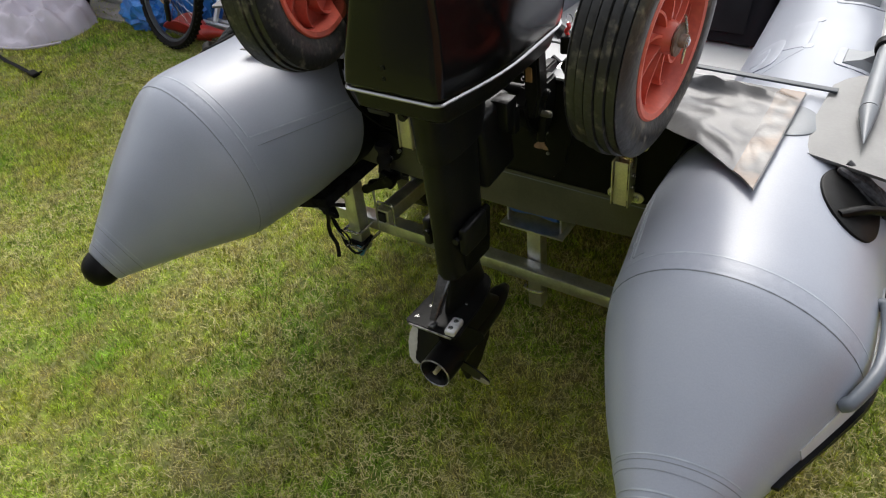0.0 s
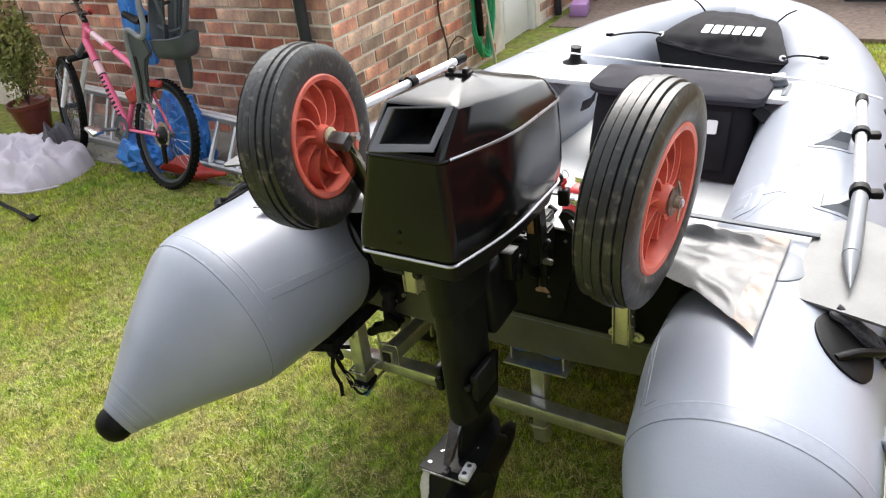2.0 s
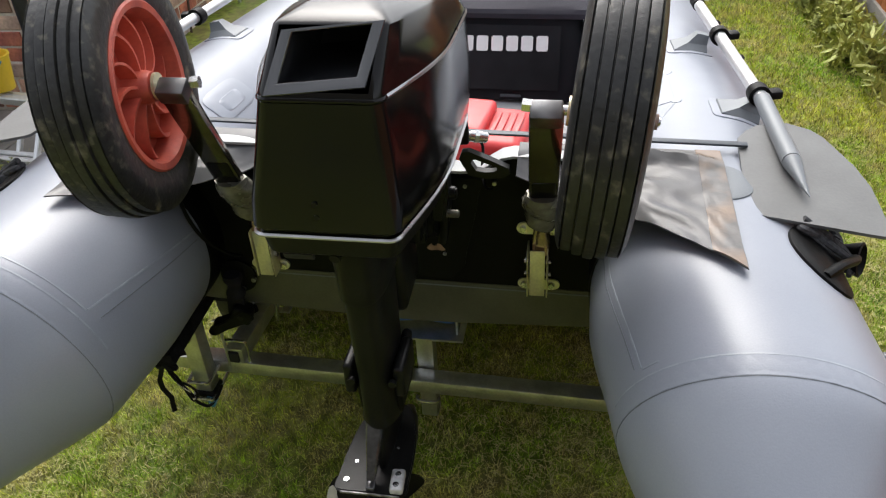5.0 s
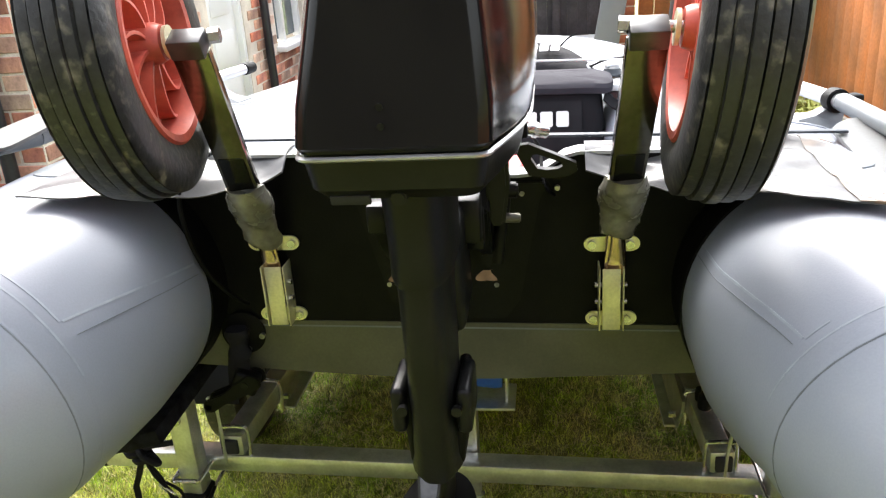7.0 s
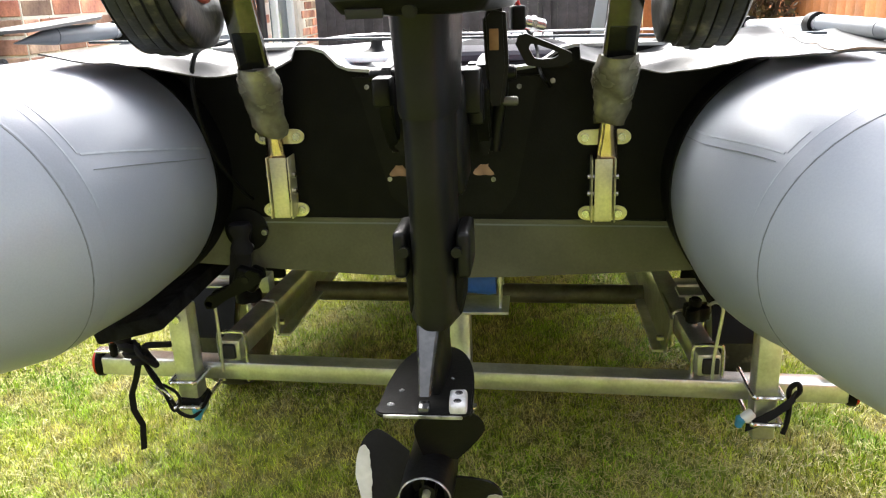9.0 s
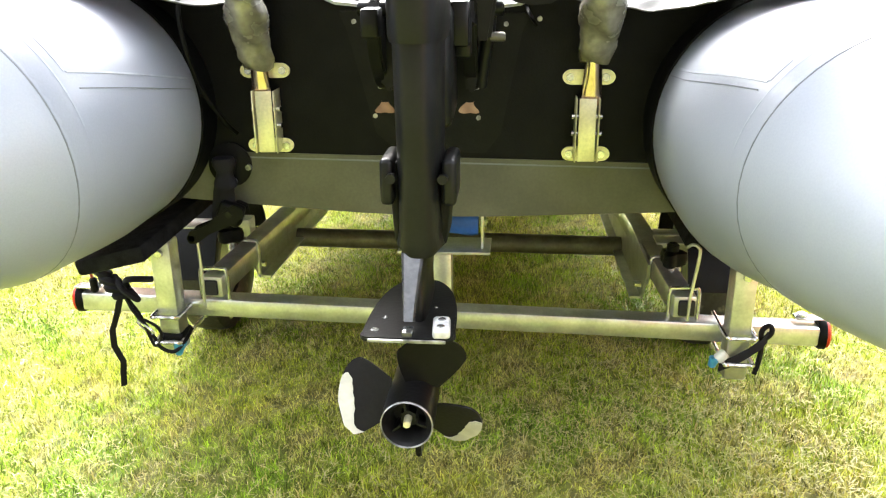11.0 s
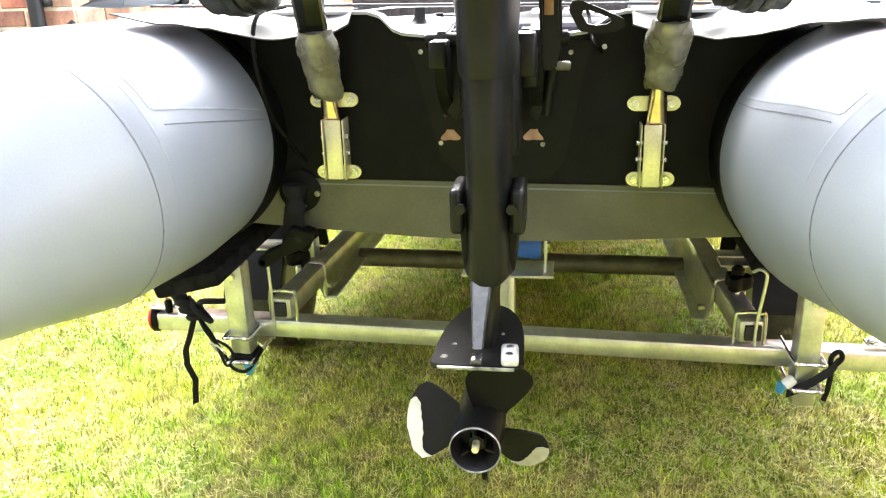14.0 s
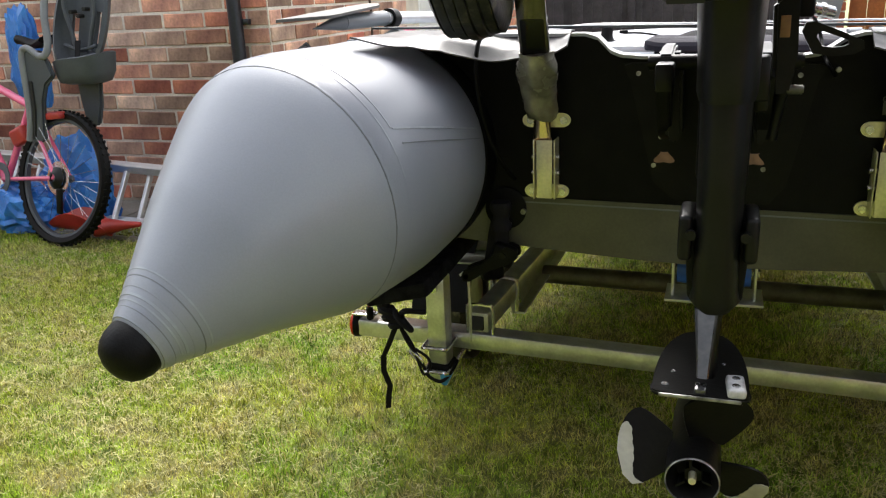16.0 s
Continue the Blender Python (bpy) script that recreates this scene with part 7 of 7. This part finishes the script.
foliage("leaves", leaf_cloud(500, (-2.12, 2.7, 0.16), (0.06, 0.3, 0.18), 0.016, 31), LEAF, weeds)
foliage("leaves", leaf_cloud(700, (-2.7, 1.52, 0.03), (0.6, 0.06, 0.05), 0.014, 33), LEAF, weeds)
edge = thing("fence_weeds", (1.9, 3.4, 0.0), "long grass along the fence foot", "grass", kind="stuff")
foliage("leaves", leaf_cloud(5000, (1.84, 3.8, 0.08), (0.18, 1.7, 0.16), 0.02, 41, aspect=5), LEAF, edge)
loose = thing("grass_strap", (-3.62, 0.75, 0.0), "short black strap lying on the lawn", "strap")
part("webbing", strip([(-4.16, 0.815, 0.03), (-4.0, 0.79, 0.032), (-3.86, 0.755, 0.034), (-3.75, 0.738, 0.036), (-3.62, 0.715, 0.034), (-3.54, 0.70, 0.034)], 0.022, (0.3, 1, 0.2), 0.004), BLACK_CLOTH, loose)
part("buckle", box((0.085, 0.045, 0.022), (-3.50, 0.692, 0.042), (6, 0, -12), 0.008, seg=3), BLACK_RUBBER, loose)
part("buckle_bar", rod((-3.47, 0.655, 0.05), (-3.455, 0.72, 0.05), 0.006, seg=8), BLACK_RUBBER, loose)

# ---- house, fences and far end ----
COURSE, PITCH = 0.0875, 0.262
door_y, win_y = (4.38, 5.08), (5.85, 6.75)
SX = CORNER_X


def wall_piece(name, outline_boxes, label):
    b = None
    for size, at in outline_boxes:
        b = box(size, at, bm=b)
    return part(name, b, MORTAR, None, label, smooth=0, category="wall", kind="structure")


wall_a = wall_piece("wall_south", [((4.6, 0.22, 2.75), (SX - 2.3 - 0.004, WALL_Y + 0.115, 1.375))], "red brick house wall with pale mortar joints")
y0 = WALL_Y + 0.23
y_end = 9.0
wall_b = wall_piece("wall_east", [((0.22, door_y[0] - y0, 2.75), (SX - 0.115, (y0 + door_y[0]) / 2, 1.375)), ((0.22, door_y[1] - door_y[0], 0.73), (SX - 0.115, sum(door_y) / 2, 2.385)), ((0.22, win_y[0] - door_y[1], 2.75), (SX - 0.115, (door_y[1] + win_y[0]) / 2, 1.375)), ((0.22, win_y[1] - win_y[0], 0.48), (SX - 0.115, sum(win_y) / 2, 0.24)), ((0.22, win_y[1] - win_y[0], 0.95), (SX - 0.115, sum(win_y) / 2, 2.275)), ((0.22, y_end - win_y[1], 2.75), (SX - 0.115, (win_y[1] + y_end) / 2, 1.375))], "red brick house side wall with door and window")
ROOT[wall_a] = ROOT[wall_b] = Vector((0, 0, 0))

door = thing("door_1", (SX - 0.1, sum(door_y) / 2, 0.0), "white plastic house door with panels", "door", kind="structure")
part("door_frame", box((0.10, 0.06, 2.02), (SX - 0.06, door_y[0] + 0.03, 1.01), (0, 0, 0), 0.006), WHITE_PAINT, door)
part("door_frame", box((0.10, 0.06, 2.02), (SX - 0.06, door_y[1] - 0.03, 1.01), (0, 0, 0), 0.006), WHITE_PAINT, door)
part("door_leaf", box((0.05, 0.58, 1.98), (SX - 0.08, sum(door_y) / 2, 1.0), (0, 0, 0), 0.004), WHITE_PAINT, door)
for z, hgt in ((0.28, 0.34), (0.66, 0.26), (1.1, 0.38)):
    part("panel", box((0.016, 0.40, hgt), (SX - 0.05, sum(door_y) / 2, z), (0, 0, 0), 0.007), WHITE_PAINT, door)
part("pane", box((0.012, 0.40, 0.5), (SX - 0.052, sum(door_y) / 2, 1.62), (0, 0, 0), 0.002), GLASS, door, "obscured door glass")
window = thing("window_1", (SX - 0.1, sum(win_y) / 2, 0.5), "white plastic window with a deep sill", "window", kind="structure")
wy = sum(win_y) / 2
part("window_sill", box((0.18, win_y[1] - win_y[0] + 0.1, 0.05), (SX + 0.0, wy, 0.505), (0, 3, 0), 0.01), WHITE_PAINT, window)
for y in (win_y[0] + 0.035, wy - 0.1, win_y[1] - 0.035):
    part("window_frame", box((0.08, 0.07, 1.26), (SX - 0.08, y, 1.16), (0, 0, 0), 0.008), WHITE_PAINT, window)
part("pane", box((0.01, win_y[1] - win_y[0] - 0.1, 1.2), (SX - 0.10, wy, 1.16)), GLASS, window)
pipe = thing("drainpipe", (SX - 0.16, WALL_Y - 0.05, 0.0), "black plastic drainpipe beside the house corner", "drainpipe", kind="structure")
part("pipe", rod((SX - 0.165, WALL_Y - 0.055, 0.05), (SX - 0.165, WALL_Y - 0.055, 2.7), 0.036, seg=24), DARK_PIPE, pipe)
part("clip", box((0.11, 0.03, 0.03), (SX - 0.15, WALL_Y - 0.03, 1.02), (0, 0, 0), 0.006), DARK_PIPE, pipe)
pipe2 = thing("drainpipe", (SX + 0.05, 5.46, 0.0), "black drainpipe between door and window", "drainpipe", kind="structure")
part("pipe", rod((SX + 0.05, 5.46, 0.03), (SX + 0.05, 5.46, 2.7), 0.036, seg=20), DARK_PIPE, pipe2)
reel = thing("garden_hose", (SX + 0.08, 3.95, 0.0), "coiled green garden hose hanging on the wall", "hose")
coil = []
for k in range(120):
    a = k * 0.42
    coil.append((SX + 0.05 + 0.05 * (0.5 + 0.5 * math.sin(k * 0.9)), 3.93 + 0.13 * math.sin(a) + 0.02 * math.sin(k * 1.7), 0.47 + 0.36 * math.cos(a) + 0.02 * math.sin(k)))
part("coil", hose(coil, 0.011, 7, steps=3), GREEN_HOSE, reel)
part("hook", hose([(SX - 0.01, 3.80, 0.62), (SX + 0.09, 3.80, 0.64), (SX + 0.11, 3.80, 0.50), (SX + 0.10, 3.82, 0.30)], 0.028, 10), BLACK_RUBBER, reel, "black hose hanger")
broom = thing("broom", (SX + 0.2, 3.72, 0.0), "broom with a pale handle and pink head", "broom")
part("handle", rod((SX + 0.12, 4.0, 0.0), (SX + 0.07, 3.92, 0.86), 0.012, seg=10), ALU, broom)
part("head", box((0.05, 0.28, 0.04), (SX + 0.08, 3.86, 0.86), (0, 0, 0), 0.01), PINK, broom)
twig = thing("climber_stem", (SX + 0.03, 3.35, 0.0), "dry pale climber stem against the bricks", "plant")
part("stem", hose([(SX + 0.02, 3.38, 0.0), (SX + 0.03, 3.42, 0.3), (SX + 0.02, 3.36, 0.6), (SX + 0.03, 3.40, 1.0), (SX + 0.02, 3.30, 1.4)], 0.008, 6), BARK, twig)
part("stem", hose([(SX + 0.02, 3.42, 0.28), (SX + 0.04, 3.55, 0.36), (SX + 0.04, 3.68, 0.30)], 0.006, 6), BARK, twig)
sign = thing("plastic_toys", (SX + 0.25, 5.9, 0.3), "lilac and orange plastic beach toys on a stand", "toys")
part("crate", box((0.16, 0.2, 0.12), (SX + 0.25, 5.5, 0.085), (0, 0, 12), 0.02), PURPLE, sign)
part("spade", box((0.02, 0.05, 0.4), (SX + 0.22, 6.0, 0.22), (8, 0, 0), 0.01), RED_DULL, sign)
part("spade", box((0.02, 0.05, 0.35), (SX + 0.24, 6.12, 0.20), (-6, 0, 0), 0.01), YELLOW, sign)

gate = thing("side_gate", (-0.7, 7.0, 0.0), "dark stained board gate with vertical planks", "gate", kind="structure")
for k in range(29):
    part("board", box((0.0995, 0.02, 1.75), (-2.05 + 0.1 * k, 7.0, 0.885), (0, 0, random.uniform(-0.2, 0.2)), 0.003), DARK_BOARD, gate)
for z in (0.25, 1.55):
    part("rail", box((2.9, 0.04, 0.08), (-0.65, 6.972, z), (0, 0, 0), 0.004), DARK_BOARD, gate)
for x in (-0.9, 0.29):
    part("post", box((0.075, 0.07, 1.85), (x, 6.955, 0.925), (0, 0, 0), 0.005), DARK_BOARD, gate)
pillar = thing("brick_pillar", (0.93, 7.0, 0.0), "orange brick gate pillar", "pillar", kind="structure")
part("core", box((0.22, 0.22, 1.9), (0.93, 7.0, 0.95)), MORTAR, pillar)
ORANGE_BRICK = material("orange_brick", (0.42, 0.13, 0.06), 0.85, color2=(0.32, 0.10, 0.05), scale=9, fine=90, bump=0.8, wear=0.2, vary=0.2)
for k in range(21):
    part("brick", box((0.235, 0.235, COURSE - 0.012), (0.93, 7.0, 0.045 + COURSE * k), (0, 0, 0), 0.004), ORANGE_BRICK, pillar)
bin_ = thing("storage_bin", (0.45, 6.3, 0.0), "pale grey plastic storage bin by the gate", "bin")
part("tub", box((0.55, 0.4, 0.34), (0.45, 6.4, 0.17), (0, 0, 4), 0.03, seg=3), SEAT_GREY, bin_)
part("lid", box((0.59, 0.44, 0.06), (0.45, 6.4, 0.37), (0, 0, 4), 0.02, seg=3), ALU_WHITE, bin_, "pale lid")
board = thing("leaning_board", (0.70, 5.9, 0.0), "pale grey plastic board standing beyond the boat", "board")
part("panel", box((0.22, 0.03, 1.9), (0.80, 5.9, 0.93), (0, 10, 8), 0.01), PVC, board)

# board fences round the garden
def fence_run(name, p, q, high, mat, label, wide=0.15, gap=0.004, kerb=True):
    """A fence of upright boards on rails from p to q, with a gravel board below."""
    p, q = Vector((*p, 0)), Vector((*q, 0))
    f = thing(name, tuple((p + q) / 2), label, "fence", kind="structure")
    way = (q - p).normalized()
    turn = math.degrees(math.atan2(way.y, way.x))
    n = int((q - p).length / (wide + gap))
    side = Vector((-way.y, way.x, 0))
    for k in range(n):
        c = p + way * ((k + 0.5) * (wide + gap))
        part("board", box((wide, 0.014, high), (c.x, c.y, high / 2 + 0.14 + random.uniform(-0.004, 0.004)), (random.uniform(-0.3, 0.3), 0, turn + 2.0), 0.002), mat, f)
    for z in (0.4, high - 0.15):
        c = (p + q) / 2 + side * 0.035
        part("rail", box(((q - p).length, 0.04, 0.07), (c.x, c.y, z), (0, 0, turn), 0.004), mat, f)
    if kerb:
        c = (p + q) / 2
        part("gravel_board", box(((q - p).length, 0.05, 0.15), (c.x, c.y, 0.07), (0, 0, turn), 0.008), CONCRETE, f)
    return f


fence_run("fence_east", (2.08, 8.0), (2.08, 2.5), 1.45, WOOD_FENCE, "orange-brown wooden board fence on a concrete gravel board")
# this run is kept low so that side light gets under the boat
fence_run("fence_low", (2.08, 2.5), (2.08, -4.8), 0.85, WOOD_FENCE, "low orange-brown wooden board fence along the lawn")
fence_run("fence_north", (1.1, 7.1), (2.06, 7.1), 1.75, WOOD_FENCE, "orange-brown wooden board fence at the garden's end", kerb=False)
fence_run("fence_south", (-3.0, -6.2), (-9.0, -6.2), 1.75, WOOD_FENCE, "wooden board fence closing the garden", wide=0.3)
# unseen wall, added to cut sky light and reflections from behind the viewpoint
part("light_block_wall", box((5.2, 0.25, 4.4), (-0.55, -4.7, 2.2)), material("dark_blocker_finish", (0.075, 0.065, 0.05), 0.9, color2=(0.05, 0.045, 0.035), scale=2, fine=60, bump=0.6, wear=0.15), label="unseen dark wall added to block light from behind", category="wall", kind="structure")
fence_run("fence_west", (-9.0, -6.2), (-9.0, 2.2), 1.75, WOOD_FENCE, "wooden board fence closing the lawn", wide=0.3)
part("wall_back", box((3.0, 0.22, 3.0), (-8.3, WALL_Y + 0.2, 1.5)), MORTAR, label="plain rendered wall closing the house row", category="wall", kind="structure")
part("driveway", box((2.85, 1.85, 0.05), (-0.69, 6.02, 0.002), (0, 0, 0), 0.012), material("brown_gravel", (0.22, 0.17, 0.14), 0.95, color2=(0.15, 0.115, 0.095), scale=30, fine=160, bump=1.0, wear=0.25), label="brown gravel path before the gate", category="path", kind="structure")
# unseen hedge, added; its height sets how much sky reaches the house wall
hedge = thing("hedge", (-6.0, -5.7, 0.0), "unseen dark green hedge added behind the lawn", "hedge")
part("stems", branches((-6.0, -5.7, 0.0), 9, 1.6, 2.0, 0.03, 3), BARK, hedge)
foliage("leaves", leaf_cloud(9000, (-6.0, -5.7, 1.1), (2.8, 0.4, 0.9), 0.09, 77), material("hedge_green", (0.05, 0.075, 0.02), 0.6, wear=0.2), hedge)

# ---- bricks, last ----
def brick_mesh():
    b = box((PITCH - 0.015, 0.10, COURSE - 0.014), (0, 0, 0), (0, 0, 0), 0.004, seg=1)
    me = bpy.data.meshes.new("brick")
    bmesh.ops.scale(b, verts=b.verts, vec=(UNIT, UNIT, UNIT))
    b.to_mesh(me)
    b.free()
    me.materials.append(BRICK)
    return me


def half_brick_mesh():
    b = box((PITCH / 2 - 0.015, 0.10, COURSE - 0.014), (0, 0, 0), (0, 0, 0), 0.004, seg=1)
    me = bpy.data.meshes.new("brick")
    bmesh.ops.scale(b, verts=b.verts, vec=(UNIT, UNIT, UNIT))
    b.to_mesh(me)
    b.free()
    me.materials.append(BRICK)
    return me


FULL, HALF = brick_mesh(), half_brick_mesh()


def lay(wall, spots, limit):
    """Bricks as parts for the nearest spots; the rest joined."""
    rest_v, rest_f = [], []
    for n, (half, m) in enumerate(spots):
        me = HALF if half else FULL
        m.translation *= UNIT
        if n < limit:
            ob = new("brick", me)
            ob.parent, ob.matrix_basis = wall, m
        else:
            k = len(rest_v)
            rest_v += [tuple(m @ v.co) for v in me.vertices]
            rest_f += [[k + i for i in f.vertices] for f in me.polygons]
    if rest_v:
        me = bpy.data.meshes.new("far_bricks")
        me.from_pydata(rest_v, [], rest_f)
        me.materials.append(BRICK_FAR)
        ob = new("far_bricks", me)
        ob.parent = wall
        ob["kind"] = "stuff"


BRICK_FAR = material("red_brick_far", (0.46, 0.24, 0.17), 0.85, color2=(0.20, 0.115, 0.10), scale=3.5, fine=90, bump=0.8, wear=0.2, spec=0.25)
rng = random.Random(11)
spots = []
for row in range(31):
    z = 0.03 + COURSE * (row + 0.5)
    shift = PITCH / 2 if row % 2 else 0.0
    for k in range(13):
        x = SX - PITCH * (k + 0.5) + shift
        half = row % 2 and k == 0
        if half:
            x = SX - PITCH / 4
        j = rng.uniform(-0.004, 0.004)
        spots.append((half, pose(x - 0.002, WALL_Y + 0.048 + j, z + rng.uniform(-0.0022, 0.0022), rng.uniform(-0.8, 0.8), rng.uniform(-0.7, 0.7), rng.uniform(-0.8, 0.8))))
lay(wall_a, spots, 290)
spots = []
for row in range(31):
    z = 0.03 + COURSE * (row + 0.5)
    shift = PITCH / 2 if row % 2 == 0 else 0.0
    for k in range(25):
        y = WALL_Y + 0.003 + PITCH * (k + 0.5) + shift - PITCH / 2
        half = row % 2 and k == 0
        if half:
            y = WALL_Y + 0.006 + PITCH / 4
        lo, hi = y - PITCH / 2, y + PITCH / 2
        if (hi > door_y[0] and lo < door_y[1] and z < 2.05) or (hi > win_y[0] and lo < win_y[1] and 0.46 < z < 1.82):
            continue
        j = rng.uniform(-0.004, 0.004)
        spots.append((half, pose(SX - 0.048 + j, y, z, rng.uniform(-0.4, 0.4), rng.uniform(-0.4, 0.4), 90 + rng.uniform(-0.5, 0.5))))
lay(wall_b, spots, 290)
